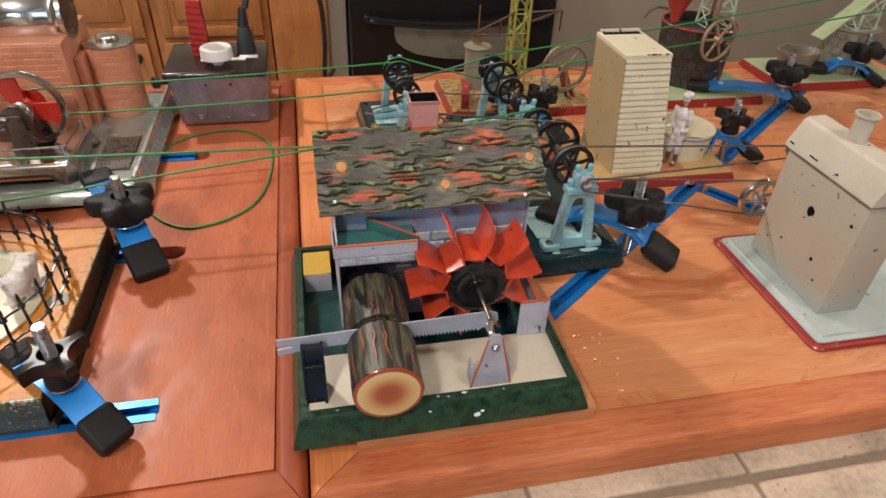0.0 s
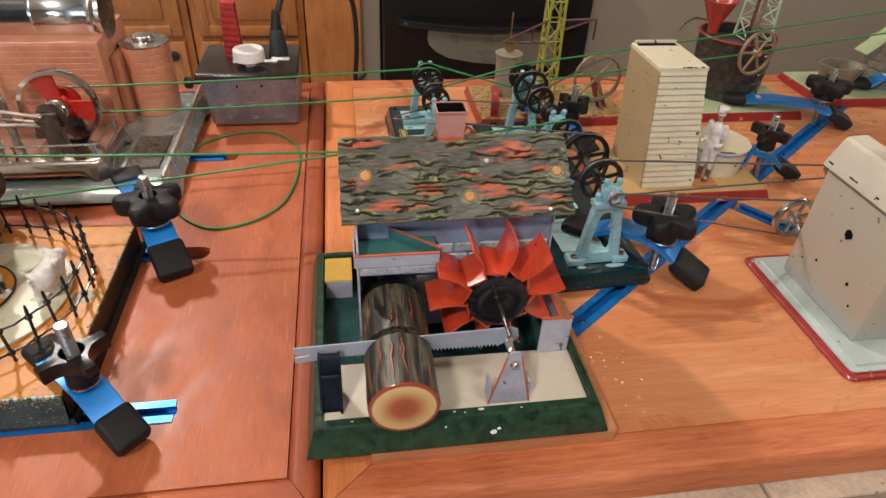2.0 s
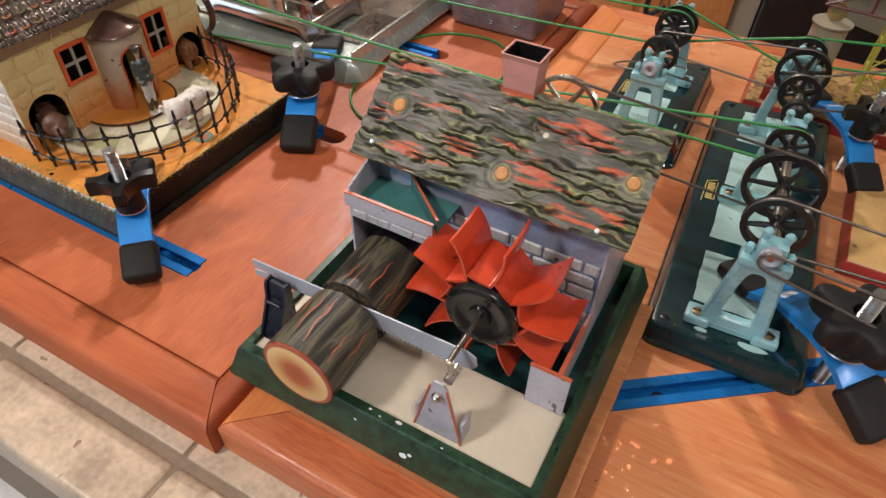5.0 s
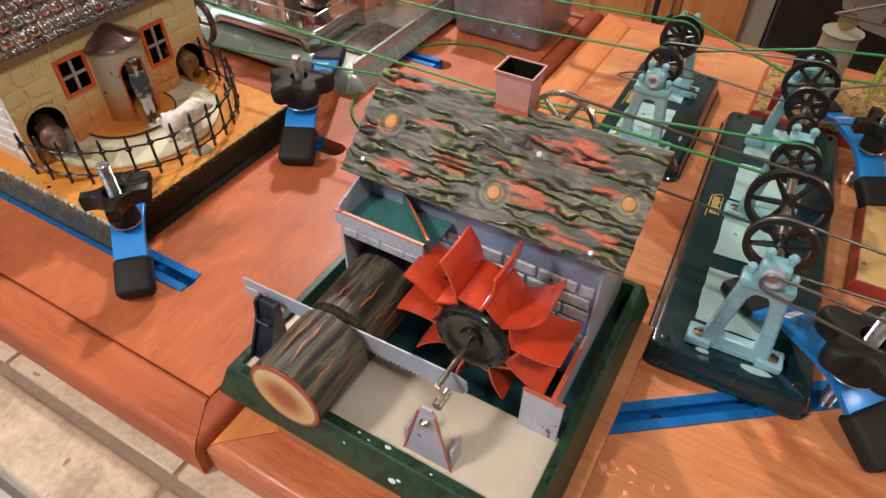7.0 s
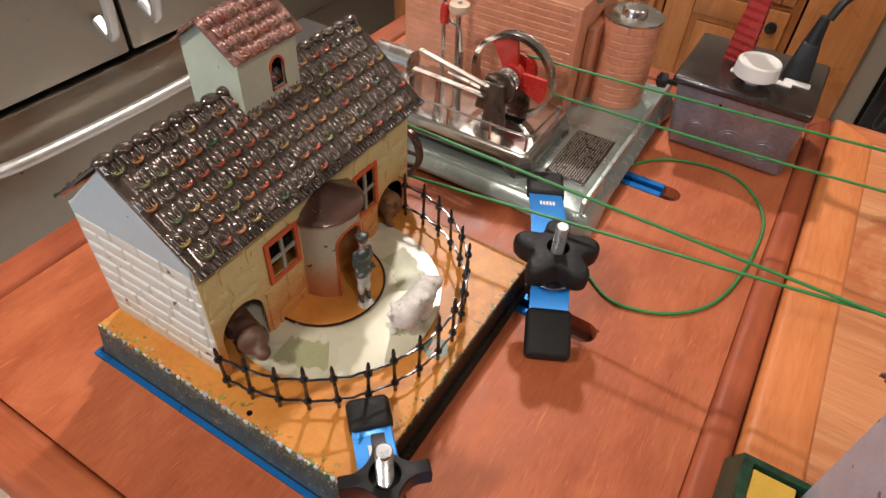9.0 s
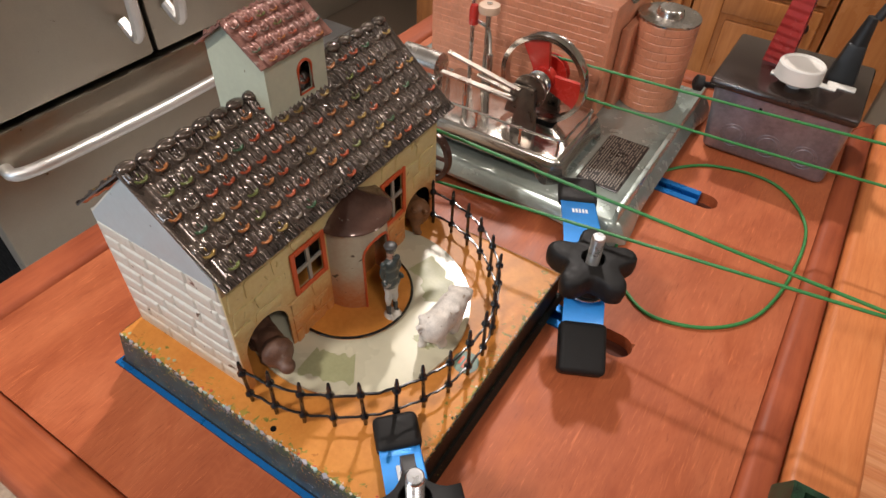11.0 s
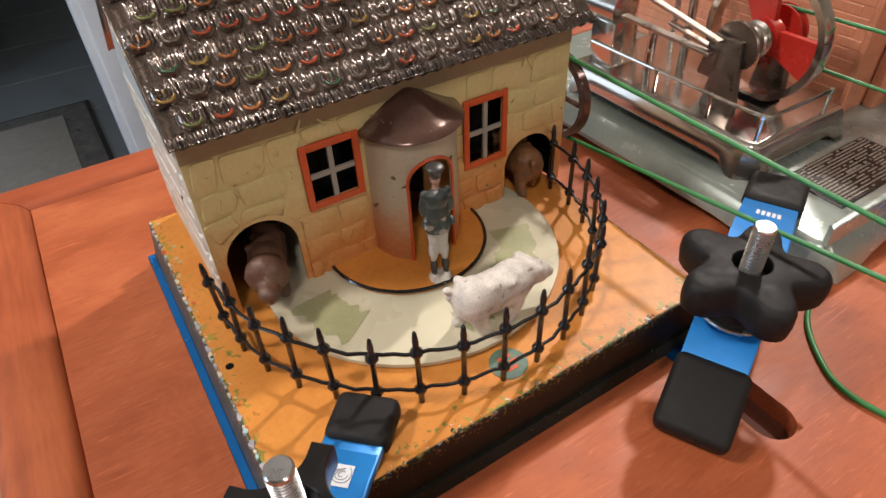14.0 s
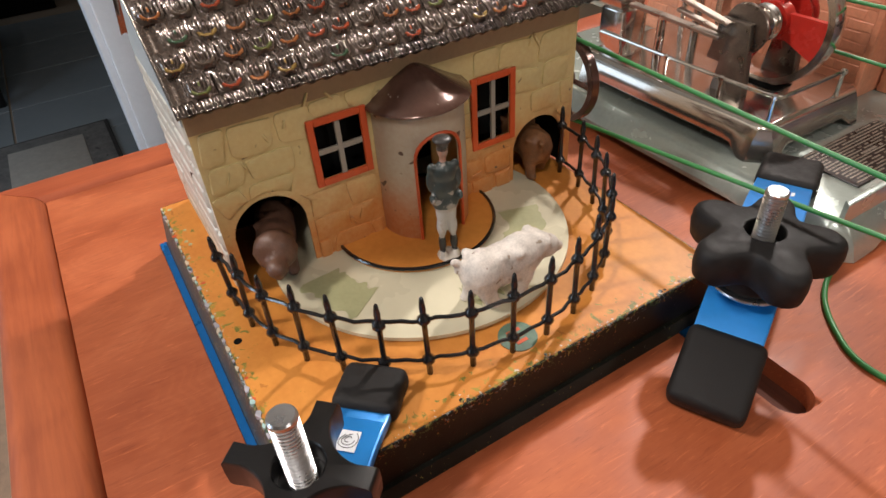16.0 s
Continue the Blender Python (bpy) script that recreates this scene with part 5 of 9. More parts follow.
            pm = part("printed_mark", bm, "white_mark", c, "small white printed mark")
            if mark == "square":
                bm = B()
                o_ = b + d * (s + 0.0006) - side * 0.0004
                for rad in (0.0012, 0.0023, 0.0034):
                    tube(bm, [(o_.x + rad * math.cos(a) * (0.8 + 0.2 * math.cos(a)), o_.y + rad * math.sin(a), zz + 0.0026) for a in (k * math.pi / 9 + rad * 900 for k in range(15))], 0.00014, 5)
                part("spiral", bm, "plate_dark", pm, "thin grey spiral lines")
    return c


clamp((-0.1458, 0.0868), (-0.1235, 0.0670), (-0.1795, 0.1215), 0.0262, rot=0.785, knob_z=0.0475, top=0.0842, lobes=4, mark="square")
clamp((-0.1415, 0.2700), (-0.1275, 0.2430), (-0.1880, 0.3660), 0.0195, rot=0.75, top=0.0790)
clamp((0.2962, 0.2065), (0.3205, 0.1915), (0.2430, 0.2540), 0.0164, rot=0.2, knob_z=0.0480, top=0.0800)
clamp((0.4880, 0.3600), (0.5150, 0.3470), (0.4560, 0.3620), 0.0140, rot=0.5, lobes=4)
clamp((0.6520, 0.4920), (0.6740, 0.4820), (0.5550, 0.5360), 0.0160, rot=0.9, bow=0.0275)
clamp((0.2900, 0.4480), (0.3020, 0.4240), (0.2530, 0.5150), 0.0200, rot=0.4, lobes=4)
clamp((0.8300, 0.5600), (0.8450, 0.5300), (0.7700, 0.5600), 0.0160, rot=0.1)

# ---- the animal house toy ----
M["stone_wall"] = faded("cream_stone_tin", (0.57, 0.20, 0.046), (0.62, 0.53, 0.255), 0.042, 0.092, chips=0.0)
M["brick_wall"] = faded("cream_brick_tin", (0.55, 0.36, 0.19), (0.66, 0.65, 0.58), 0.018, 0.070)
M["porch"] = faded("porch_tin", (0.50, 0.16, 0.048), (0.48, 0.44, 0.34), 0.040, 0.078)
def grass_edge():
    """Orange printed ground with green and yellow tufts towards the front edges."""
    m = Nodes("printed_ground", 0.42, 0, 0.0)
    m.bsdf.inputs["Specular IOR Level"].default_value = 0.32
    sep = m.t.nodes.new("ShaderNodeSeparateXYZ")
    m.link(m.geo.outputs["Position"], sep.inputs[0])
    ex = m.node("ShaderNodeMapRange", **{"From Min": -0.178, "From Max": -0.162})
    m.link(sep.outputs["X"], ex.inputs["Value"])
    ey = m.node("ShaderNodeMapRange", **{"From Min": 0.098, "From Max": 0.085})
    m.link(sep.outputs["Y"], ey.inputs["Value"])
    near = m.t.nodes.new("ShaderNodeMath")
    near.operation = "MAXIMUM"
    m.link(ex.outputs[0], near.inputs[0])
    m.link(ey.outputs[0], near.inputs[1])
    tuft = m.noise(m.coords(), 230, 4, 0.6, 0.6)
    add = m.t.nodes.new("ShaderNodeMath")
    add.operation = "MULTIPLY_ADD"
    add.inputs[1].default_value = 0.20
    m.link(near.outputs[0], add.inputs[0])
    m.link(tuft, add.inputs[2])
    big = m.noise(m.coords(), 30, 4, 0.6)
    small = m.noise(m.coords(), 300, 3, 0.6)
    c = m.ramp(big, [(0.3, (0.56, 0.190, 0.030)), (0.7, (0.67, 0.270, 0.048))])
    c = m.mix(0.2, c, m.ramp(small, [(0.3, (0.40, 0.17, 0.05)), (0.7, (0.70, 0.35, 0.10))]))
    tint = m.ramp(m.noise(m.coords(), 90, 2, 0.5), [(0.42, (0.10, 0.16, 0.03)), (0.52, (0.30, 0.30, 0.05)), (0.62, (0.45, 0.16, 0.03))])
    c = m.mix(m.ramp(add.outputs[0], [(0.700, 0.0), (0.74, 0.85)]), c, tint)
    wear = m.t.nodes.new("ShaderNodeMath")
    wear.operation = "MULTIPLY_ADD"
    wear.inputs[1].default_value = 0.30
    m.link(near.outputs[0], wear.inputs[0])
    m.link(m.noise(m.coords(), 420, 3, 0.6), wear.inputs[2])
    c = m.mix(m.ramp(wear.outputs[0], [(0.895, 0.0), (0.925, 0.9)]), c, (0.62, 0.56, 0.46))
    m.colour(c)
    m.bump(small, 0.1, 0.0003)
    return m.mat


M["house_base"] = grass_edge()
def flecked(name, ground, rough=0.30, cut=0.70):
    """Dark printed rim flecked with grass green, yellow, orange and bare metal."""
    m = Nodes(name, rough, 0, 0.0)
    m.bsdf.inputs["Specular IOR Level"].default_value = 0.3
    v = m.coords()
    tint = m.ramp(m.noise(v, 160, 2, 0.5), [(0.0, (0.10, 0.15, 0.05)), (0.45, (0.34, 0.28, 0.07)), (0.53, (0.40, 0.13, 0.03)), (0.58, (0.30, 0.32, 0.30))], True)
    sep = m.t.nodes.new("ShaderNodeSeparateXYZ")
    m.link(m.geo.outputs["Position"], sep.inputs[0])
    rim = m.node("ShaderNodeMapRange", **{"From Min": 0.0175, "From Max": 0.0262, "To Max": 0.16})
    m.link(sep.outputs["Z"], rim.inputs["Value"])
    worn = m.t.nodes.new("ShaderNodeMath")
    m.link(m.noise(v, 620, 3, 0.6, 0.3), worn.inputs[0])
    m.link(rim.outputs[0], worn.inputs[1])
    k = worn.outputs[0]
    lo = tuple(q * 0.5 for q in ground)
    c = m.ramp(m.noise(v, 70, 4, 0.6), [(0.35, lo), (0.65, ground)])
    m.colour(m.mix(m.ramp(k, [(cut, 0.0), (cut + 0.05, 0.75)]), c, tint))
    m.bump(k, 0.15, 0.0004)
    return m.mat


M["base_side"] = flecked("black_flecked_rim", (0.012, 0.013, 0.009), 0.46, 0.665)
M["base_side_green"] = flecked("teal_flecked_rim", (0.040, 0.072, 0.075), 0.44, 0.60)
M["roof_metal"] = paint("dark_brown_roof", (0.130, 0.100, 0.082), 0.18, 0.35, 0.0, scale=80, metal=0.65, coat=0.4, bump=0.3)
M["roof_red"] = paint("red_brown_roof", (0.27, 0.125, 0.098), 0.26, 0.35, 0.25, (0.40, 0.31, 0.26), scale=80, metal=0.3, coat=0.3, chip_scale=260)
M["porch_roof"] = paint("maroon_roof", (0.120, 0.062, 0.046), 0.17, 0.25, 0.22, (0.5, 0.45, 0.4), 60, metal=0.35, coat=0.3, chip_scale=200, bump=0.2)
M["red_frame"] = paint("orange_red_frame", (0.55, 0.085, 0.022), 0.38, 0.12)
M["window_grey"] = paint("grey_muntin", (0.30, 0.28, 0.24), 0.4, 0.1)
M["disc"] = paint("cream_disc", (0.62, 0.58, 0.42), 0.28, 0.06, 0.0, scale=20, coat=0.4)
M["disc_green"] = paint("sage_patch", (0.40, 0.40, 0.22), 0.4, 0.15)
M["fence"] = paint("black_fence", (0.012, 0.012, 0.013), 0.22, 0.3, coat=0.4)
M["bear_white"] = paint("white_plaster", (0.66, 0.61, 0.55), 0.6, 0.35, 0.45, (0.33, 0.26, 0.20), 150, bump=0.9, chip_scale=260)
M["bear_brown"] = paint("brown_plaster", (0.20, 0.090, 0.038), 0.45, 0.45, 0.3, (0.24, 0.14, 0.08), 150, bump=0.3)
M["bear_dark"] = paint("dark_brown_plaster", (0.135, 0.068, 0.044), 0.4, 0.45, 0.2, (0.20, 0.13, 0.10), 150, bump=0.3)
M["gable_blue"] = paint("pale_blue_gable", (0.43, 0.49, 0.51), 0.42, 0.10, 0.2, (0.20, 0.20, 0.20), 40)
# stone wall colour as it looks shaded by the eave
M["fascia"] = paint("brown_eave_shade", (0.30, 0.215, 0.120), 0.4, 0.15)


def tip_material():
    m = Nodes("tile_tip", 0.25, 0.2, 0.5)
    info = m.t.nodes.new("ShaderNodeObjectInfo")
    m.colour(m.ramp(info.outputs["Random"], [(0.0, (0.34, 0.060, 0.022)), (0.22, (0.34, 0.12, 0.035)), (0.38, (0.28, 0.18, 0.05)), (0.46, (0.13, 0.15, 0.045)), (0.54, (0.04, 0.09, 0.045)), (0.60, (0.10, 0.075, 0.055))], True))
    return m.mat


M["tile_tip"] = tip_material()


def keeper_paint(z0, tall=0.0605, coat=(0.030, 0.042, 0.040), legs=(0.42, 0.40, 0.38), cap=(0.035, 0.032, 0.030), shoe=(0.03, 0.03, 0.03), sole=(0.58, 0.53, 0.46), worn=(0.35, 0.31, 0.27)):
    """Worn figurine paint: boots, pale trousers, dark coat, face and cap by height."""
    m = Nodes("keeper_paint", 0.35, 0, 0.2)
    sep = m.t.nodes.new("ShaderNodeSeparateXYZ")
    m.link(m.geo.outputs["Position"], sep.inputs[0])
    mr = m.node("ShaderNodeMapRange", **{"From Min": z0, "From Max": z0 + tall})
    m.link(sep.outputs["Z"], mr.inputs["Value"])
    c = m.ramp(mr.outputs[0], [(0.0, sole), (0.05, shoe), (0.17, legs), (0.44, coat), (0.79, (0.40, 0.22, 0.16)), (0.885, cap)], True)
    k = m.noise(m.coords(), 170, 3, 0.5, 0.4)
    m.colour(m.mix(m.ramp(k, [(0.60, 0.0), (0.66, 0.8)]), c, worn))
    return m.mat


M["keeper"] = keeper_paint(0.0305)
HX0, HX1, HY0, HY1, HZ = -0.3590, -0.1620, 0.0850, 0.2800, 0.0262
house = thing("animal_house", (-0.26, 0.18, 0.0), "tin toy menagerie house with tiled roof on an orange base", "toy house")
bm = B()
box(bm, HX0, HX1, HY0, HY1, HZ - 0.0012, HZ, 0.0005, 1)
part("base_top", bm, "house_base", house, "orange painted base plate with worn green edges")
for x0, x1, y0, y1, mt in ((HX0, HX1, HY0 - 0.0006, HY0 + 0.0006, "base_side_green"), (HX0, HX1, HY1 - 0.0006, HY1 + 0.0006, "base_side"), (HX0 - 0.0006, HX0 + 0.0006, HY0, HY1, "base_side"), (HX1 - 0.0006, HX1 + 0.0006, HY0, HY1, "base_side")):
    bm = B()
    box(bm, x0, x1, y0, y1, 0.0030, HZ - 0.0002, 0.0004, 1)
    if mt == "base_side_green":
        for v in bm.verts:
            v.co.y -= 0.0040 * (HZ - v.co.z) / HZ
    part("base_side", bm, mt, house, "flecked dark rim")
bm = B()
loops(bm, [rect_ring(HX0 - a, HX1 + a, HY0 - a, HY1 + a, z) for a, z in ((0.0002, 0.0058), (0.0022, 0.0054), (0.0040, 0.0020), (0.0046, 0.0004), (0.0030, 0.0002), (0.0, 0.0040))])
part("base_lip", bm, "base_side", house)
for k in range(26):
    t = RNG.uniform(0, 1)
    x, y = (HX1 - RNG.uniform(0.0, 0.006) ** 1.2, HY0 + t * 0.19) if k % 2 else (HX0 + t * 0.19, HY0 + RNG.uniform(0.0, 0.006))
    bm = B()
    lathe(bm, [(RNG.uniform(0.0006, 0.0016), 0), (0.0003, 0.0003)], (x, y, HZ - 0.0001), (x, y, 1), 6)
    part("paint_fleck", bm, ("disc_green", "base_side", "red_frame", "base_side_green")[k % 4], house)

for k in range(44):
    x, r_ = HX0 + 0.002 + 0.192 * k / 43 + RNG.uniform(-0.002, 0.002), RNG.uniform(0.0005, 0.0017)
    bm = B()
    prism(bm, [(x + r_ * 1.5 * RNG.uniform(0.5, 1.1) * math.cos(a), HY0 - 0.0002 + r_ * 0.8 * RNG.uniform(0.5, 1.1) * math.sin(a)) for a in (j * math.pi / 4 for j in range(8))], HZ - 0.0016, HZ + 0.0003)
    part("bare_chip", bm, ("mill_cream", "pad_teal", "mill_grey")[k % 3], house)
XW = -0.2660   # front wall
YW0, YW1, ZT = 0.1000, 0.2840, 0.1140
XB = -0.3560


def pierced(bm, openings, y0, y1, z0, z1, xa, xb, steps=80):
    """A wall across y pierced by openings (y0, y1, z0, z1, arch rise)."""
    cuts = {y0, y1}
    for a, b, c, d, rise in openings:
        cuts |= {a, b}
        if rise:
            cuts |= {a + (b - a) * k / steps for k in range(1, steps)}
    cuts = sorted(cuts)
    for a, b in zip(cuts, cuts[1:]):
        mid_ = (a + b) / 2
        holes = []
        for oa, ob_, oc, od, rise in openings:
            if oa < mid_ < ob_:
                t = (mid_ - (oa + ob_) / 2) / ((ob_ - oa) / 2)
                holes.append((oc, od - rise * (1 - math.sqrt(max(0.0, 1 - t * t)))))
        z = z0
        for lo_, hi_ in sorted(holes):
            if lo_ > z:
                box(bm, xa, xb, a, b, z, lo_)
            z = hi_
        if z < z1:
            box(bm, xa, xb, a, b, z, z1)


ARCH = ((0.1045, 0.1360, HZ, 0.0685, 0.0160), (0.2470, 0.2780, HZ, 0.0605, 0.0150))
WIN = ((0.1455, 0.1675, 0.0670, 0.0935, 0.0), (0.2240, 0.2445, 0.0570, 0.0890, 0.0))
DOOR = ((0.1800, 0.2000, HZ, 0.0760, 0.0080),)
bm = B()
pierced(bm, ARCH + WIN + DOOR, YW0, YW1, HZ, ZT, XW - 0.0012, XW)
front = part("front_wall", bm, "stone_wall", house, "embossed cream stone wall fading to orange", angle=20)
# added black sheets that paint the house's inside dark behind the openings
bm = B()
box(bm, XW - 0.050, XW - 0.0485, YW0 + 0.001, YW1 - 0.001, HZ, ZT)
part("inside_shade", bm, "black_gap", house, "black sheet put in for the shade inside the house")
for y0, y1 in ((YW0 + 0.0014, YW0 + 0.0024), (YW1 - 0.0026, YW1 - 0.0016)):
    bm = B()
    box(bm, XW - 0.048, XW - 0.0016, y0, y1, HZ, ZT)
    part("inside_shade", bm, "black_gap", house)
# stones: low embossed blocks cut back round the openings
HOLES = [(oa, ob_, oc, od, rise) for oa, ob_, oc, od, rise in ARCH + WIN] + [(0.1735, 0.2135, 0.0, 0.1010, 0.0)]


def outside(y, z, pad=0.0026):
    """Moves a point of a stone out of the openings."""
    for oa, ob_, oc, od, rise in HOLES:
        mid_, half = (oa + ob_) / 2, (ob_ - oa) / 2 + pad
        top_ = od + pad
        t = (y - mid_) / half
        if abs(t) >= 1 or z <= oc - pad or z >= top_:
            continue
        zt = top_ - rise * (1 - math.sqrt(1 - t * t))
        if z < zt:
            moves = [(zt - z, y, zt), (abs(mid_ - half - y), mid_ - half, z), (abs(mid_ + half - y), mid_ + half, z)]
            if oc > HZ + 0.01:
                moves.append((z - oc + pad, y, oc - pad))
            _, y, z = min(moves)
    return y, z


COURSES = (HZ + 0.0006, 0.0385, 0.0505, 0.0635, 0.0765, 0.0885, 0.1035)
for z, top_z in zip(COURSES, COURSES[1:]):
    h = top_z - z - 0.0003
    y = YW0 + 0.0012 - RNG.uniform(0, 0.008)
    while y < YW1 - 0.003:
        w = RNG.uniform(0.013, 0.025)
        a, b = max(y, YW0 + 0.0012), min(y + w, YW1 - 0.0012)
        y += w + 0.0004
        if b - a < 0.004:
            continue
        pts = []
        n = 24
        lean = RNG.uniform(-0.0016, 0.0016)
        for k in range(n):
            t = (k + 0.5) / n * 2 * math.pi
            ex = 0.26 if math.sin(t) > 0 else 0.42
            sx, sz = math.copysign(abs(math.cos(t)) ** ex, math.cos(t)), math.copysign(abs(math.sin(t)) ** ex, math.sin(t))
            py = (a + b) / 2 + sx * (b - a - 0.0008) / 2 * (1.0 if sz > 0 else 0.94) + lean * sz
            pz = z + h / 2 + sz * (h - 0.0008) / 2
            py += 0.0012 * noise.noise((py * 70, pz * 70, 1.0))
            pz += 0.0016 * noise.noise((py * 60, pz * 60, 7.0))
            pts.append(outside(py, pz))
        cy, cz = sum(p for p, _ in pts) / n, sum(q for _, q in pts) / n
        area = abs(sum(pts[i][0] * pts[(i + 1) % n][1] - pts[(i + 1) % n][0] * pts[i][1] for i in range(n))) / 2
        if area < 0.000025 or outside(cy, cz) != (cy, cz):
            continue
        lift = RNG.uniform(0.0007, 0.0012)
        tip = RNG.uniform(-0.25, 0.25)
        bm = B()
        vs = loops(bm, [[(XW - 0.0003, p, q) for p, q in pts], [(XW + lift * 0.75, cy + (p - cy) * 0.975, cz + (q - cz) * 0.965) for p, q in pts],
                        [(XW + lift * (1 + tip * (q - cz) / h), cy + (p - cy) * 0.86, cz + (q - cz) * 0.80) for p, q in pts]])
        c0 = bm.verts.new((XW + lift * 1.15, cy, cz))
        for i in range(n):
            bm.faces.new((vs[-1][i], vs[-1][(i + 1) % n], c0))
        part("stone", bm, "stone_wall", front, angle=60)
# chisel strokes pressed up across the courses
for k in range(30):
    y, z = RNG.uniform(YW0 + 0.008, YW1 - 0.008), RNG.choice((RNG.uniform(0.094, 0.105), RNG.uniform(0.040, 0.090)))
    if any(outside(y + dy, z + dz, 0.005) != (y + dy, z + dz) for dy, dz in ((0, 0), (0.005, 0), (-0.005, 0), (0, 0.005), (0, -0.005))):
        continue
    a, L = RNG.choice((1.0, 1.2, 2.0, 2.2, 0.35)) + RNG.uniform(-0.15, 0.15), RNG.uniform(0.003, 0.0065)
    bm = B()
    tube(bm, [(XW + 0.0009 + 0.0003 * math.sin(math.pi * q), y + (q - 0.5) * L * math.cos(a), z + (q - 0.5) * L * math.sin(a)) for q in (0.0, 0.25, 0.5, 0.75, 1.0)], 0.0006, 6)
    part("chisel_mark", bm, "stone_wall", front, angle=80)


def house_window(y0, y1, z0, z1):
    w = B()
    t = 0.0022
    for a, b, c, d in ((y0 - t, y0 + t * 0.4, z0 - t, z1 + t), (y1 - t * 0.4, y1 + t, z0 - t, z1 + t), (y0 + t * 0.4, y1 - t * 0.4, z1 - t * 0.4, z1 + t), (y0 + t * 0.4, y1 - t * 0.4, z0 - t, z0 + t * 0.4)):
        box(w, XW + 0.0002, XW + 0.0018, a, b, c, d, 0.0003, 1)
    win = part("window", w, "red_frame", house, "orange-red window frame")
    w = B()
    ym, zm = (y0 + y1) / 2, (z0 + z1) / 2
    box(w, XW - 0.0004, XW + 0.0010, ym - 0.0011, ym + 0.0011, z0, z1)
    part("muntin", w, "window_grey", win)
    w = B()
    box(w, XW - 0.0004, XW + 0.0008, y0, y1, zm - 0.0011, zm + 0.0011)
    part("muntin", w, "window_grey", win)
    # black sheet set back from the frame, as the dark indoors
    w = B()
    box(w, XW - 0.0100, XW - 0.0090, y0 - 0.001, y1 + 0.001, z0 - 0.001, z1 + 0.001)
    part("pane", w, "black_gap", win, "black sheet put in for the shade behind the window")


for y0, y1, z0, z1, _ in WIN:
    house_window(y0, y1, z0, z1)
# gable walls and back
XR, ZRG = -0.3110, 0.1580
for y, nm in ((YW0, "gable_wall"), (YW1 - 0.0012, "gable_wall")):
    bm = B()
    pr = [(XW - 0.0013, HZ), (XW - 0.0013, ZT), (XR, ZRG - 0.002), (XB, ZT), (XB, HZ)]
    a = [bm.verts.new((x, y, z)) for x, z in pr]
    b = [bm.verts.new((x, y + 0.0012, z)) for x, z in pr]
    bm.faces.new(a)
    bm.faces.new(b[::-1])
    for i in range(5):
        bm.faces.new((a[i], b[i], b[(i + 1) % 5], a[(i + 1) % 5]))
    gw = part(nm, bm, "brick_wall", house, "cream embossed brick gable", angle=20)
    if y < 0.2:
        bm = B()
        prism(bm, [(XB + 0.0005, 0.1068), (XW - 0.0016, 0.1068), (XW - 0.0016, ZT - 0.001), (XR, ZRG - 0.0032), (XB + 0.0005, ZT - 0.001)], 0.0, 0.0007)
        bmesh.ops.transform(bm, matrix=Matrix(((1, 0, 0, 0), (0, 0, -1, y), (0, 1, 0, 0), (0, 0, 0, 1))), verts=bm.verts)
        part("gable_peak", bm, "gable_blue", gw, "pale blue-grey painted gable peak")
        z = 0.0285
        k = 0
        while z < 0.106:
            h = 0.0094
            x = XB + 0.001 - RNG.uniform(0.0, 0.012)
            while x < XW - 0.003:
                w = RNG.uniform(0.016, 0.029)
                x0, x1 = max(x, XB + 0.001), min(x + w, XW - 0.001)
                if x1 - x0 > 0.004:
                    bm = B()
                    e0, e1, e2, e3 = (RNG.uniform(-0.0005, 0.0006) for _ in range(4))
                    frustum(bm, (x0, x1, z + e0 * 0.4, z + h + e1 * 0.4), (x0 + 0.0009 + e2 * 0.5, x1 - 0.0009 + e3 * 0.5, z + 0.0013 + e0, z + h - 0.0009 + e1), 0.0, RNG.uniform(0.0009, 0.0014), 0.0004)
                    bmesh.ops.transform(bm, matrix=Matrix(((1, 0, 0, 0), (0, 0, -1, y), (0, 1, 0, 0), (0, 0, 0, 1))), verts=bm.verts)
                    part("brick", bm, "brick_wall", gw, angle=60)
                x += w + 0.0007
            z += h + 0.0006
            k += 1
bm = B()
box(bm, XB - 0.0012, XB, YW0, YW1, HZ, ZT)
part("back_wall", bm, "brick_wall", house)

# tiled roof
EX, EZH = -0.2570, 0.1145
RY0, RY1 = 0.0975, 0.2900
sl = Vector((EX - XR, 0, EZH - ZRG))
SL = sl.length


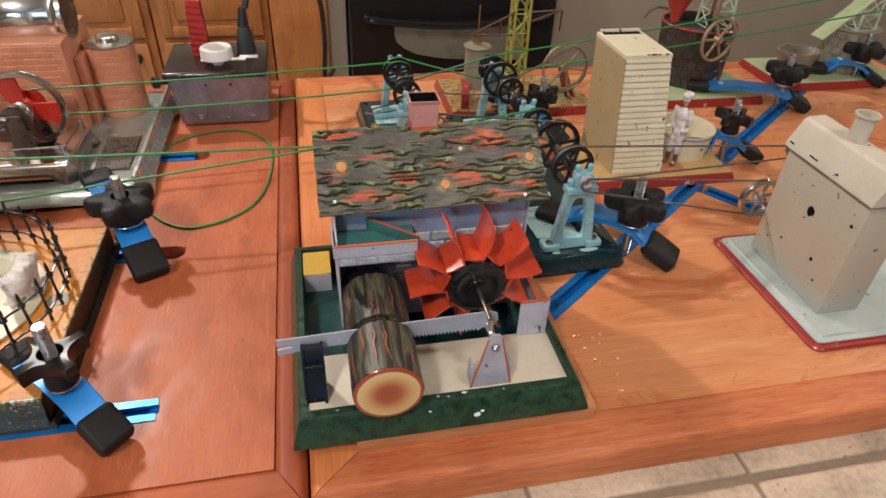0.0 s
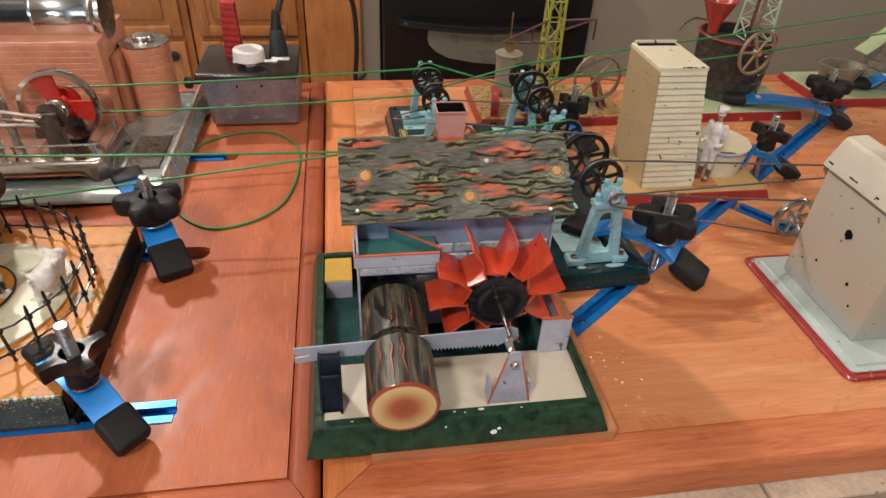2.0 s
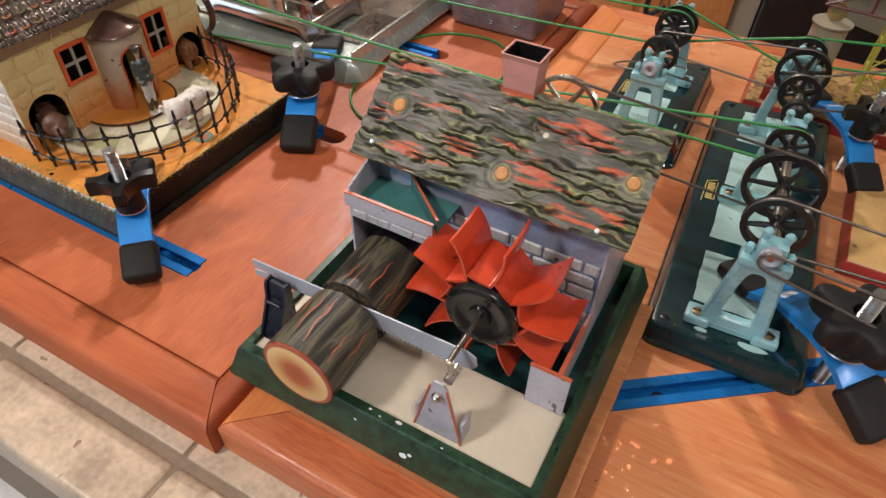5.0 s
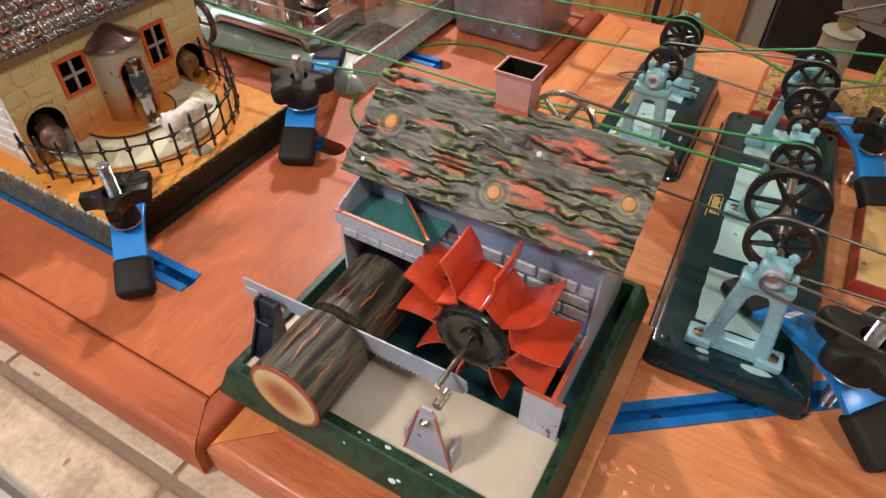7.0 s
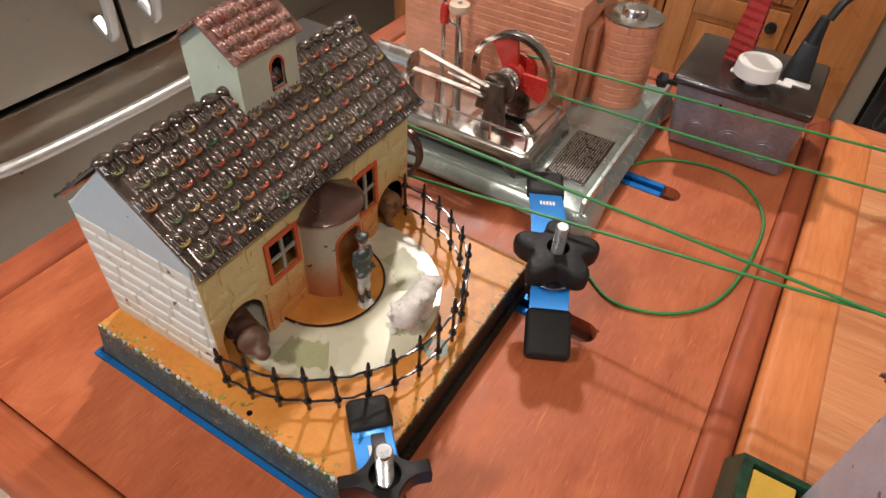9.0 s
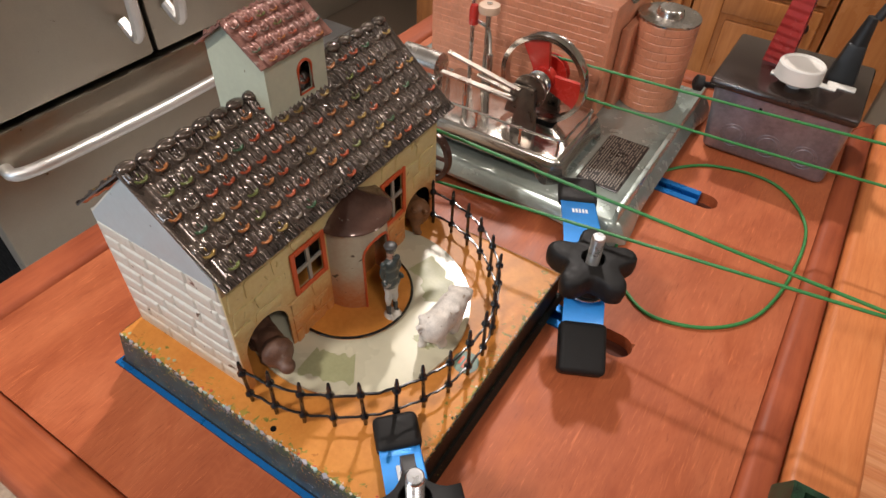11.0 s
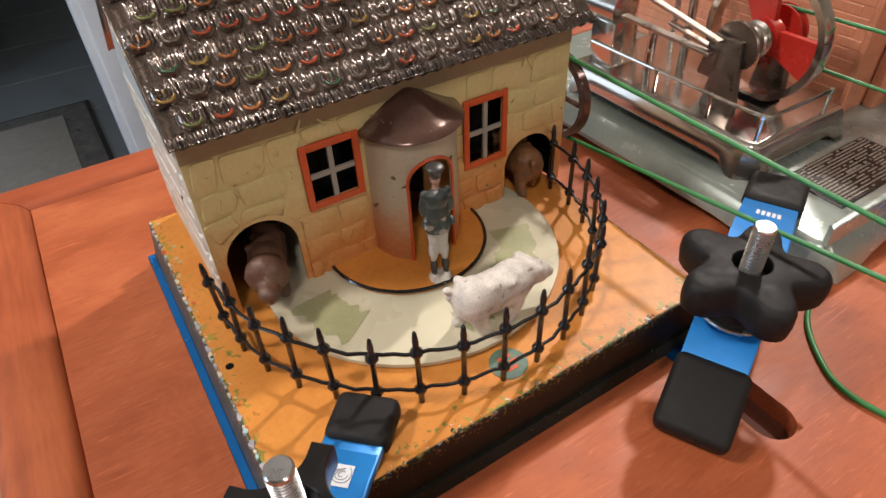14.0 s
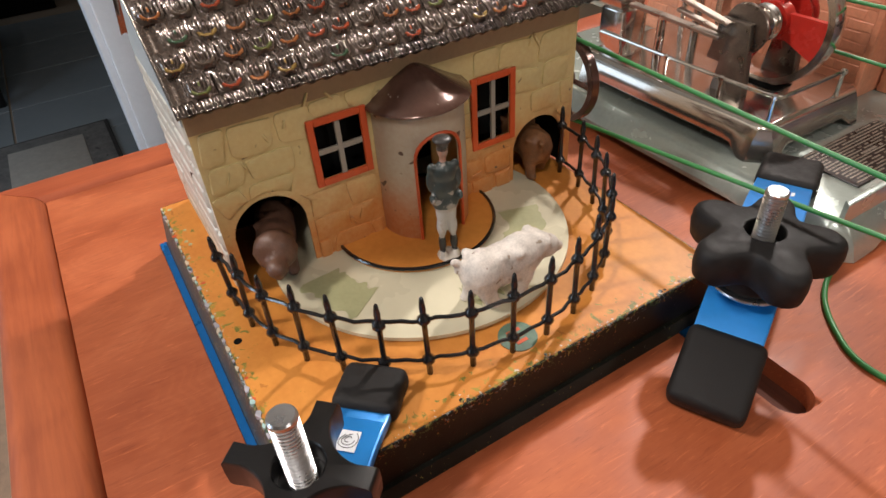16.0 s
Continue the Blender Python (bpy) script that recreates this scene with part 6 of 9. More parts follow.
def roof_tile(w, h, mat, seed=0):
    """A pressed tile: two nested U ridges in flat tin, a short tongue and a painted lip."""
    bm = B()
    nu, nv = 32, 28
    skew = 0.10 * noise.noise((seed * 3.7, 0.4, 0.2))
    deep = 1.0 + 0.5 * noise.noise((seed * 2.3, 5.1, 0.7))
    grid = []
    for j in range(nv + 1):
        row = []
        for i in range(nu + 1):
            u, v = i / nu * 2 - 1, j / nv
            uu = u + skew * (v - 0.5) + 0.05 * noise.noise((u * 2 + seed, v * 3, 2.0))
            R = abs(uu) if v < 0.66 else math.hypot(uu, (v - 0.66) * 2.5)
            rise = min(1.0, max(0.0, (v - 0.03) * 3.2))
            z = rise * deep * (0.0006 * math.exp(-((R - 0.88) / 0.07) ** 2) + 0.0018 * math.exp(-((R - 0.60) / 0.19) ** 2))
            z += 0.0017 * math.exp(-(uu / 0.20) ** 2 - ((v - 0.50) / 0.24) ** 2)
            z += 0.0004 * noise.noise((u * 2.6, v * 3.1, seed + 0.5))
            if i in (0, nu) or j in (0, nv):
                z = min(z, 0.0002)
            row.append(bm.verts.new((u * w * 0.5, v * h, max(z, -0.0001))))
        grid.append(row)
    for j in range(nv):
        for i in range(nu):
            f = bm.faces.new((grid[j][i], grid[j][i + 1], grid[j + 1][i + 1], grid[j + 1][i]))
            u, v = (i + 0.5) / nu * 2 - 1, (j + 0.5) / nv
            R = math.hypot(u, (v - 0.66) * 2.5)
            f.material_index = 1 if (v > 0.70 and 0.36 < R < 0.70) or (abs(u) < 0.09 and 0.46 < v < 0.62 and seed % 2 == 0) else 0
    me = bpy.data.meshes.new("roof_tile")
    bmesh.ops.recalc_face_normals(bm, faces=bm.faces)
    bm.to_mesh(me)
    bm.free()
    me.materials.append(M[mat])
    me.materials.append(M["tile_tip"])
    me.shade_smooth()
    return me


def tiled_slope(parent, ridge, down, along, length, slope, cols, rows, mat, lift=0.0002):
    """Rows of separate embossed tiles down a slope from the ridge's start."""
    w, h = length / cols, slope / rows
    kinds = [roof_tile(w * 0.99, h * 1.02, mat, k) for k in range(6)]
    down, along = Vector(down).normalized(), Vector(along).normalized()
    n = along.cross(down)
    if n.z < 0:
        n = -n
    for j in range(rows):
        for i in range(cols + (j % 2)):
            if j % 2 and i in (0, cols):
                continue
            c = Vector(ridge) + along * (w * (i + 0.5 - (0.5 if j % 2 else 0))) + down * (h * j - h * 0.05) + n * lift
            rot = Matrix((along, down, along.cross(down))).transposed()
            if along.cross(down).z < 0:
                rot = Matrix((-along, down, (-along).cross(down))).transposed()
            ob = new("roof_tile", RNG.choice(kinds))
            ob.parent = parent
            ob.matrix_basis = WORLD[parent.name].inverted() @ (Matrix.Translation(c) @ rot.to_4x4() @ Matrix.Rotation(radians(RNG.uniform(-3, 3)), 4, "Z"))


def sheet(bm, a, b, along, th=0.0010, waves=0, amp=0.0):
    """A thin roof sheet from edge a to edge b, wavy along its lower rim."""
    a, b, al = Vector(a), Vector(b), Vector(along)
    n = (b - a).cross(al).normalized()
    if n.z < 0:
        n = -n
    k = max(2, waves * 6)
    rows = []
    for v in (0.0, 0.8, 1.0):
        rows.append([a + (b - a) * v + al * (i / k) + n * (amp * math.sin(2 * math.pi * waves * i / k) * v) for i in range(k + 1)])
    top_ = [[bm.verts.new(p) for p in r] for r in rows]
    bot_ = [[bm.verts.new(p - n * th) for p in r] for r in rows]
    for j in range(2):
        for i in range(k):
            bm.faces.new((top_[j][i], top_[j][i + 1], top_[j + 1][i + 1], top_[j + 1][i]))
            bm.faces.new((bot_[j][i], bot_[j + 1][i], bot_[j + 1][i + 1], bot_[j][i + 1]))
    for i in range(k):
        bm.faces.new((top_[2][i], top_[2][i + 1], bot_[2][i + 1], bot_[2][i]))
        bm.faces.new((top_[0][i + 1], top_[0][i], bot_[0][i], bot_[0][i + 1]))
    for j in range(2):
        for i in (0, k):
            bm.faces.new((top_[j][i], top_[j + 1][i], bot_[j + 1][i], bot_[j][i]))


def eave_flutes(bm, top, low):
    """Short crimps pressed across the lower rim of the roof, uneven in height."""
    d_ = Vector((low[0] - top[0], 0, low[1] - top[1]))
    up_ = Vector((-d_.z, 0, d_.x)).normalized()
    up_ = -up_ if up_.z < 0 else up_
    cols, rows_ = 72 * 6, 6
    grid = []
    for j in range(rows_ + 1):
        row = []
        for i in range(cols + 1):
            ph_ = i / 6 + 0.25 * noise.noise((i * 0.05, 1.0, 0.0))
            hump = abs(math.sin(math.pi * ph_)) ** 0.8 * (0.75 + 0.6 * noise.noise((math.floor(ph_) * 1.7, 3.0, 0.0)))
            fade = math.sin(math.pi * min(1.0, 0.12 + 0.88 * j / rows_) * 0.62)
            p = Vector((top[0], RY0 + (RY1 - RY0) * i / cols, top[1])) + d_ * (0.925 + 0.079 * j / rows_) + up_ * (0.0003 + 0.0016 * hump * fade)
            p += d_ * (0.006 * noise.noise((i * 0.13, 7.0, 0.0)) if j == rows_ else 0.0)
            row.append(bm.verts.new(p))
        grid.append(row)
    for j in range(rows_):
        for i in range(cols):
            bm.faces.new((grid[j][i], grid[j][i + 1], grid[j + 1][i + 1], grid[j + 1][i]))
    bmesh.ops.solidify(bm, geom=bm.faces[:], thickness=0.0005)


for ex in (EX, 2 * XR - EX):
    bm = B()
    sheet(bm, (XR, RY0, ZRG), (ex, RY0, EZH), (0, RY1 - RY0, 0), 0.0010, 30, 0.0009)
    rf = part("roof", bm, "roof_metal", house, "glossy dark embossed tin roof", angle=60)
    tiled_slope(rf, (XR, RY0 + 0.001, ZRG), (ex - XR, 0, EZH - ZRG), (0, 1, 0), RY1 - RY0 - 0.002, SL * 0.935, 18, 6, "roof_metal")
    bm = B()
    eave_flutes(bm, (XR, ZRG), (ex, EZH))
    part("eave_flutes", bm, "roof_metal", rf, "crimped flutes along the eave", angle=70)
bm = B()
for k in range(18):
    y = RY0 + (k + 0.5) * (RY1 - RY0) / 18
    ball(bm, (XR, y, ZRG + 0.0004), 0.0052, 2, (0.75, 1.05, 0.5))
part("roof_ridge", bm, "roof_metal", house, angle=60)
# thin brown strip: shade below the eave put in as colour
bm = B()
box(bm, XW - 0.0005, XW + 0.0006, YW0, YW1, 0.1035, ZT - 0.001)
part("fascia", bm, "fascia", house, "brown strip painting the eave's shade on the wall")

# cupola
CX0, CX1, CY0, CY1, CZ0, CZ1 = -0.3375, -0.2980, 0.1775, 0.2210, 0.134, 0.1815
CXR, CZR = -0.3178, 0.1960
bm = B()
for y in (CY0, CY1 - 0.001):
    pr = [(CX0, CZ0), (CX1, CZ0), (CX1, CZ1), (CXR, CZR - 0.001), (CX0, CZ1)]
    a = [bm.verts.new((x, y, z)) for x, z in pr]
    b = [bm.verts.new((x, y + 0.001, z)) for x, z in pr]
    bm.faces.new(a)
    bm.faces.new(b[::-1])
    for i in range(5):
        bm.faces.new((a[i], b[i], b[(i + 1) % 5], a[(i + 1) % 5]))
box(bm, CX0 - 0.0004, CX0 + 0.001, CY0 + 0.0011, CY1 - 0.0011, CZ0, CZ1)
pierced(bm, ((0.2000, 0.2090, 0.1530, 0.1700, 0.0045),), CY0 + 0.0011, CY1 - 0.0011, CZ0, CZ1, CX1 - 0.001, CX1)
cup = part("cupola", bm, "porch", house, "pale green-grey bell cupola", angle=20)
cup.data.materials[0] = paint("cupola_tin", (0.50, 0.53, 0.41), 0.4, 0.1, 0.12, (0.2, 0.17, 0.1), 40)
# black sheet that darkens the cupola behind its opening
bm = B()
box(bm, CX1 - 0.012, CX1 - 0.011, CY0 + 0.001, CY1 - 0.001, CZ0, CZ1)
part("cupola_shade", bm, "black_gap", cup)
bm = B()
arc = [(0.2045 - 0.0050 * math.cos(math.pi * k / 10), 0.1655 + 0.0050 * math.sin(math.pi * k / 10)) for k in range(11)]
loop = [(0.1995, 0.1525)] + arc + [(0.2095, 0.1525)]
tube(bm, [(CX1 + 0.0002, y, z) for y, z in loop], 0.0008, 6, True)
part("opening_rim", bm, "red_frame", cup)
for ex in (CX1 + 0.0035, CX0 - 0.0035):
    bm = B()
    ez = CZ1 - 0.0026
    sheet(bm, (CXR, CY0 - 0.004, CZR), (ex, CY0 - 0.004, ez), (0, CY1 - CY0 + 0.008, 0), 0.0009, 6, 0.0006)
    rf = part("cupola_roof", bm, "roof_red", cup, "red-brown embossed roof", angle=60)
    tiled_slope(house, (CXR, CY0 - 0.0035, CZR), (ex - CXR, 0, ez - CZR), (0, 1, 0), CY1 - CY0 + 0.007, (Vector((ex - CXR, 0, ez - CZR))).length, 6, 4, "roof_red")

# round porch
PC = (XW, 0.1935)
PR_ = 0.0213
bm = B()
n = 60
DA, DM = radians(30), radians(-3)   # half width and bearing of the doorway
for k in range(n):
    a0, a1 = -math.pi / 2 + math.pi * k / n, -math.pi / 2 + math.pi * (k + 1) / n
    am = (a0 + a1) / 2
    z0 = HZ
    if abs(am - DM) < DA:
        t = (am - DM) / DA
        z0 = 0.0720 + 0.0115 * math.sqrt(max(0, 1 - t * t))
    ps = [(PC[0] + r * math.cos(a), PC[1] + r * math.sin(a)) for r, a in ((PR_, a0), (PR_, a1), (PR_ - 0.001, a1), (PR_ - 0.001, a0))]
    prism(bm, ps, z0, 0.0955)
part("porch", bm, "porch", house, "round tin porch fading to orange", angle=40)
bm = B()
door = [(PC[0] + (PR_ + 0.0004) * math.cos(DM + s * DA), PC[1] + (PR_ + 0.0004) * math.sin(DM + s * DA), z) for s, z in [(-1, 0.027)] + [(-math.cos(math.pi * k / 12), 0.0720 + 0.0115 * math.sin(math.pi * k / 12)) for k in range(13)] + [(1, 0.027)]]
tube(bm, door, 0.0008, 6)
part("doorway_rim", bm, "red_frame", house, "orange-red rim of the doorway")
bm = B()
band = [(PC[0] + r * math.cos(a), PC[1] + r * math.sin(a)) for r, a in [(PR_ + 0.0004, -math.pi / 2 + math.pi * k / 36) for k in range(37)] + [(PR_ - 0.0006, math.pi / 2 - math.pi * k / 36) for k in range(37)]]
prism(bm, band, 0.0912, 0.0940)
part("porch_band", bm, "window_grey", house, "silver-grey band under the porch roof", angle=40)
bm = B()
n = 28
rings = []
for r, z in ((PR_ - 0.001, 0.0942), (PR_ + 0.0024, 0.0928), (PR_ + 0.0036, 0.0936), (PR_ + 0.0030, 0.0946), (0.0205, 0.0962), (0.0165, 0.0984), (0.0118, 0.1012), (0.0070, 0.1042), (0.0030, 0.1062), (0.0005, 0.1068)):
    ring = []
    for k in range(n + 1):
        a = -math.pi / 2 + math.pi * k / n
        dent = 1.0 + 0.035 * noise.noise((math.cos(a) * 1.7, math.sin(a) * 1.7, z * 40)) * min(1.0, r / 0.015)
        ring.append((PC[0] + r * dent * math.cos(a), PC[1] + r * dent * math.sin(a), z + 0.0008 * noise.noise((math.cos(a) * 2.1, math.sin(a) * 2.1, 4.0)) * min(1.0, r / 0.01)))
    rings.append(ring)
vs = [[bm.verts.new(p) for p in r] for r in rings]
for a, b in zip(vs, vs[1:]):
    for i in range(n):
        bm.faces.new((a[i], a[i + 1], b[i + 1], b[i]))
part("porch_roof", bm, "porch_roof", house, "glossy maroon dented half-cone porch roof", angle=50)

# turntable with its hub
DC = (-0.2570, 0.1850)
bm = B()
n = 72
R = 0.0700


def half_disc(bm, r, z0, z1, bev=0.0006, c=DC):
    ps = [(c[0] + r * math.cos(a), c[1] + r * math.sin(a)) for a in [2 * math.pi * k / n for k in range(n)]]
    prism(bm, ps, z0, z1, bev, 1)


half_disc(bm, R, HZ + 0.0008, HZ + 0.0026)
disc = part("turntable", bm, "disc", house, "glossy cream turntable disc", angle=30)
for a0, a1, r0, r1 in ((-1.50, -0.95, 0.044, 0.062), (0.55, 1.30, 0.041, 0.060), (-0.15, 0.12, 0.046, 0.058)):
    bm = B()
    pts = [(DC[0] + r * math.cos(a), DC[1] + r * math.sin(a)) for r, a in [(r0 + 0.003 * noise.noise((k * 0.6, a0, 0)), a0 + (a1 - a0) * k / 16) for k in range(17)] + [(r1 + 0.006 * noise.noise((k * 0.45, a1, 3)), a1 - (a1 - a0) * k / 16) for k in range(17)]]
    prism(bm, pts, HZ + 0.0024, HZ + 0.0028)
    part("painted_patch", bm, "disc_green", disc, "sage green painted patch")
bm = B()
half_disc(bm, 0.0385, HZ + 0.0008, HZ + 0.0045, 0.0006, (-0.2650, 0.1870))
part("turntable_hub", bm, "house_base", house, "tan raised hub")
bm = B()
tube(bm, [(-0.2650 + 0.0385 * math.cos(2 * math.pi * k / 60), 0.1870 + 0.0385 * math.sin(2 * math.pi * k / 60), HZ + 0.0044) for k in range(60)], 0.0009, 6, True)
part("hub_rim", bm, "fence", house, "black rim of the hub")

# curved fence
FC, FR = (-0.2605, 0.1850), 0.0890
post_me = None
NP = 18
for k in range(NP):
    a = -math.pi / 2 + math.pi * k / (NP - 1)
    x, y = FC[0] + FR * math.cos(a), FC[1] + FR * math.sin(a)
    if post_me is None:
        bm = B()
        lathe(bm, [(0.0012, 0), (0.0012, 0.0055), (0.0024, 0.0068), (0.0026, 0.0078), (0.0022, 0.0090), (0.0011, 0.0102), (0.0011, 0.0255), (0.0024, 0.0268), (0.0026, 0.0278), (0.0022, 0.0290), (0.0011, 0.0302), (0.0013, 0.0335), (0.0008, 0.0375), (0.0002, 0.0385)], (0, 0, 0), (0, 0, 1), 8)
        me = bpy.data.meshes.new("post")
        bmesh.ops.recalc_face_normals(bm, faces=bm.faces)
        bm.to_mesh(me)
        bm.free()
        me.materials.append(M["fence"])
        me.shade_smooth()
        post_me = me
    ob = new("fence_post", post_me)
    ob.parent = house
    ob.matrix_basis = WORLD[house.name].inverted() @ pose(x, y, HZ - 0.0003, RNG.uniform(-3, 3), RNG.uniform(-3, 3), 0)
for z in (0.0078, 0.0278):
    bm = B()
    pts = [(FC[0] + (FR + 0.0004 * math.sin(k * 2.2)) * math.cos(-math.pi / 2 + math.pi * k / 68), FC[1] + (FR + 0.0004 * math.sin(k * 2.2)) * math.sin(-math.pi / 2 + math.pi * k / 68), HZ + z + 0.0004 * math.sin(k * 1.3)) for k in range(69)]
    tube(bm, pts, 0.0008, 6)
    part("fence_rail", bm, "fence", house, "thin wire fence rail")

# round badge and a drilled hole in the base
bm = B()
cyl(bm, (-0.1770, 0.1830, HZ - 0.0002), (-0.1770, 0.1830, HZ + 0.0003), 0.0078, 28)
bd = part("badge", bm, "disc_green", house, "round green printed badge")
bd.data.materials[0] = paint("badge_green", (0.10, 0.17, 0.12), 0.4, 0.3)
bm = B()
for k, w in ((-1, 0.006), (0, 0.009), (1, 0.005)):
    box(bm, -0.1770 + k * 0.003 - 0.0008, -0.1770 + k * 0.003 + 0.0008, 0.1830 - w / 2, 0.1830 + w / 2, HZ + 0.0002, HZ + 0.0005)
part("badge_bars", bm, "red_frame", bd)
bm = B()
cyl(bm, (-0.2390, 0.0895, HZ - 0.0002), (-0.2390, 0.0895, HZ + 0.0002), 0.0017, 14)
part("drilled_hole", bm, "black_gap", house)
# drive wheel on the gable end
bm = B()
hw = Vector((-0.2850, 0.2950, 0.0660))
lathe(bm, [(0.0205, -0.0022), (0.0240, -0.0026), (0.0222, 0.0), (0.0240, 0.0026), (0.0205, 0.0022)], hw, hw + Vector((0, 1, 0)), 40, cap=False)
dw = part("drive_wheel", bm, M["porch_roof"], house, "brown grooved drive wheel")
bm = B()
cyl(bm, hw + Vector((0, -0.0115, 0)), hw + Vector((0, 0.004, 0)), 0.004, 14)
part("hub", bm, "porch_roof", dw)
for k in range(5):
    bm = B()
    a = 2 * math.pi * k / 5
    cyl(bm, hw, hw + Vector((0.0212 * math.cos(a), 0, 0.0212 * math.sin(a))), 0.0014, 8)
    part("spoke", bm, "porch_roof", dw)


# figures: plain modelled shapes
def figure(name, balls, mat, label, category, at, turn=0.0, voxel=0.0011, scale=1.0, tilt=0.0, soft=3, slim=1.0):
    """One mesh from many overlapping round masses, fused and softened."""
    bm = B()
    for (x, y, z), r, s in balls:
        ball(bm, (x, y, z), r, 2, s)
    me = bpy.data.meshes.new(name)
    bm.to_mesh(me)
    bm.free()
    mats = mat if isinstance(mat, list) else [mat]
    for k in mats:
        me.materials.append(M[k])
    ob = tagged(new(name, me), label, category)
    ob.matrix_basis = pose(*at, 0, tilt, turn) @ Matrix.Diagonal((scale * slim, scale * slim, scale, 1.0))
    md = ob.modifiers.new("fuse", "REMESH")
    md.mode, md.voxel_size, md.use_smooth_shade = "VOXEL", voxel, True
    sm = ob.modifiers.new("soften", "SMOOTH")
    sm.factor, sm.iterations = 0.5, soft
    WORLD[ob.name] = ob.matrix_basis.copy()
    return ob


BEAR = [((0.000, 0, 0.0150), 0.0092, (1.30, 0.90, 0.95)), ((-0.0085, 0, 0.0152), 0.0094, (1.0, 0.92, 1.0)), ((0.0080, 0, 0.0160), 0.0090, (1.1, 0.90, 1.0)), ((0.0150, 0, 0.0165), 0.0066, (1.2, 0.85, 0.95)),
        ((0.0200, 0, 0.0148), 0.0054, (1.1, 0.92, 0.92)), ((0.0248, 0, 0.0125), 0.0030, (1.2, 0.95, 0.85)), ((0.0180, 0.0040, 0.0198), 0.0018, (1, 1, 1)), ((0.0180, -0.0040, 0.0198), 0.0018, (1, 1, 1))]
BEAR += [((0.021 * math.cos(2.4 * k) * (0.4 + 0.6 * (k % 5) / 5), 0.0064 * math.sin(1.7 * k), 0.0198 + 0.0020 * math.cos(3.1 * k)), 0.0019, (1.2, 1, 0.8)) for k in range(14)]
for sx, sy, l in ((-0.0105, 0.0045, -0.002), (-0.0095, -0.0045, 0.003), (0.0085, 0.0042, 0.002), (0.0075, -0.0042, -0.002)):
    BEAR += [((sx, sy, 0.0095), 0.0042, (0.9, 0.8, 1.3)), ((sx + l * 0.6, sy, 0.0048), 0.0031, (1, 0.9, 1.4)), ((sx + l, sy, 0.0016), 0.0030, (1.35, 0.9, 0.6))]
ZD = HZ + 0.0027
figure("polar_bear_figure", BEAR, "bear_white", "small chalky white bear figure walking on the turntable", "animal figure", (-0.1985, 0.1910, ZD), 88, scale=1.08)
lion = BEAR + [((0.0165, 0, 0.0175), 0.0085, (0.8, 1.05, 1.1)), ((0.0250, 0, 0.0155), 0.0046, (1.1, 1.0, 0.9))]
figure("lion_figure", lion, "bear_dark", "small brown maned lion figure coming out of the arch", "animal figure", (-0.2750, 0.1230, ZD), -18, scale=1.08)
figure("brown_bear_figure", BEAR, "bear_brown", "small brown bear figure going into the arch", "animal figure", (-0.2740, 0.2610, ZD), 175, scale=1.05)
MAN = [((0.0012, 0.0030, 0.0014), 0.0023, (1.5, 0.9, 0.6)), ((0.0012, -0.0030, 0.0014), 0.0023, (1.5, 0.9, 0.6)), ((0, 0.0028, 0.0060), 0.0019, (1, 1, 2.4)), ((0, -0.0028, 0.0060), 0.0019, (1, 1, 2.4)), ((0, 0.0025, 0.0135), 0.0025, (1, 1, 2.1)), ((0, -0.0025, 0.0135), 0.0025, (1, 1, 2.1)), ((0, 0.0020, 0.0200), 0.0030, (1, 1, 1.7)), ((0, -0.0020, 0.0200), 0.0030, (1, 1, 1.7)),
       ((0, 0, 0.0245), 0.0047, (0.75, 1.0, 0.8)), ((0, 0, 0.0295), 0.0042, (0.75, 1.0, 1.0)), ((0, 0, 0.0355), 0.0050, (0.72, 1.05, 0.95)), ((0, 0.0052, 0.0385), 0.0021, (1, 1, 1)), ((0, -0.0052, 0.0385), 0.0021, (1, 1, 1)), ((0, 0.0064, 0.0335), 0.0017, (1, 1, 2.6)), ((0, -0.0064, 0.0335), 0.0017, (1, 1, 2.6)), ((0.0022, 0.0062, 0.0270), 0.0015, (1.9, 1, 1.2)), ((0.0022, -0.0062, 0.0270), 0.0015, (1.9, 1, 1.2)),
       ((0, 0, 0.0418), 0.0016, (1, 1, 1.3)), ((0.0003, 0, 0.0455), 0.0030, (0.95, 0.88, 1.15)), ((0, 0, 0.0488), 0.0033, (1, 1, 0.5)), ((0.0026, 0, 0.0476), 0.0024, (1, 1, 0.25))]
KEEPER = MAN + [((0.0008, 0, 0.0003), 0.0068, (1, 1, 0.10)), ((0, 0, 0.0245), 0.0058, (0.85, 1.12, 0.85)), ((0, 0, 0.0300), 0.0054, (0.82, 1.10, 1.15)), ((0, 0, 0.0360), 0.0050, (0.85, 1.15, 0.9)), ((0.0008, 0, 0.0492), 0.0044, (1.0, 1.0, 0.30))]
figure("keeper_figure", KEEPER, "keeper", "worn painted keeper figure in a dark coat and cap", "figurine", (-0.2320, 0.1860, HZ + 0.0043), -15, voxel=0.0006, scale=1.18, soft=4, slim=0.80)


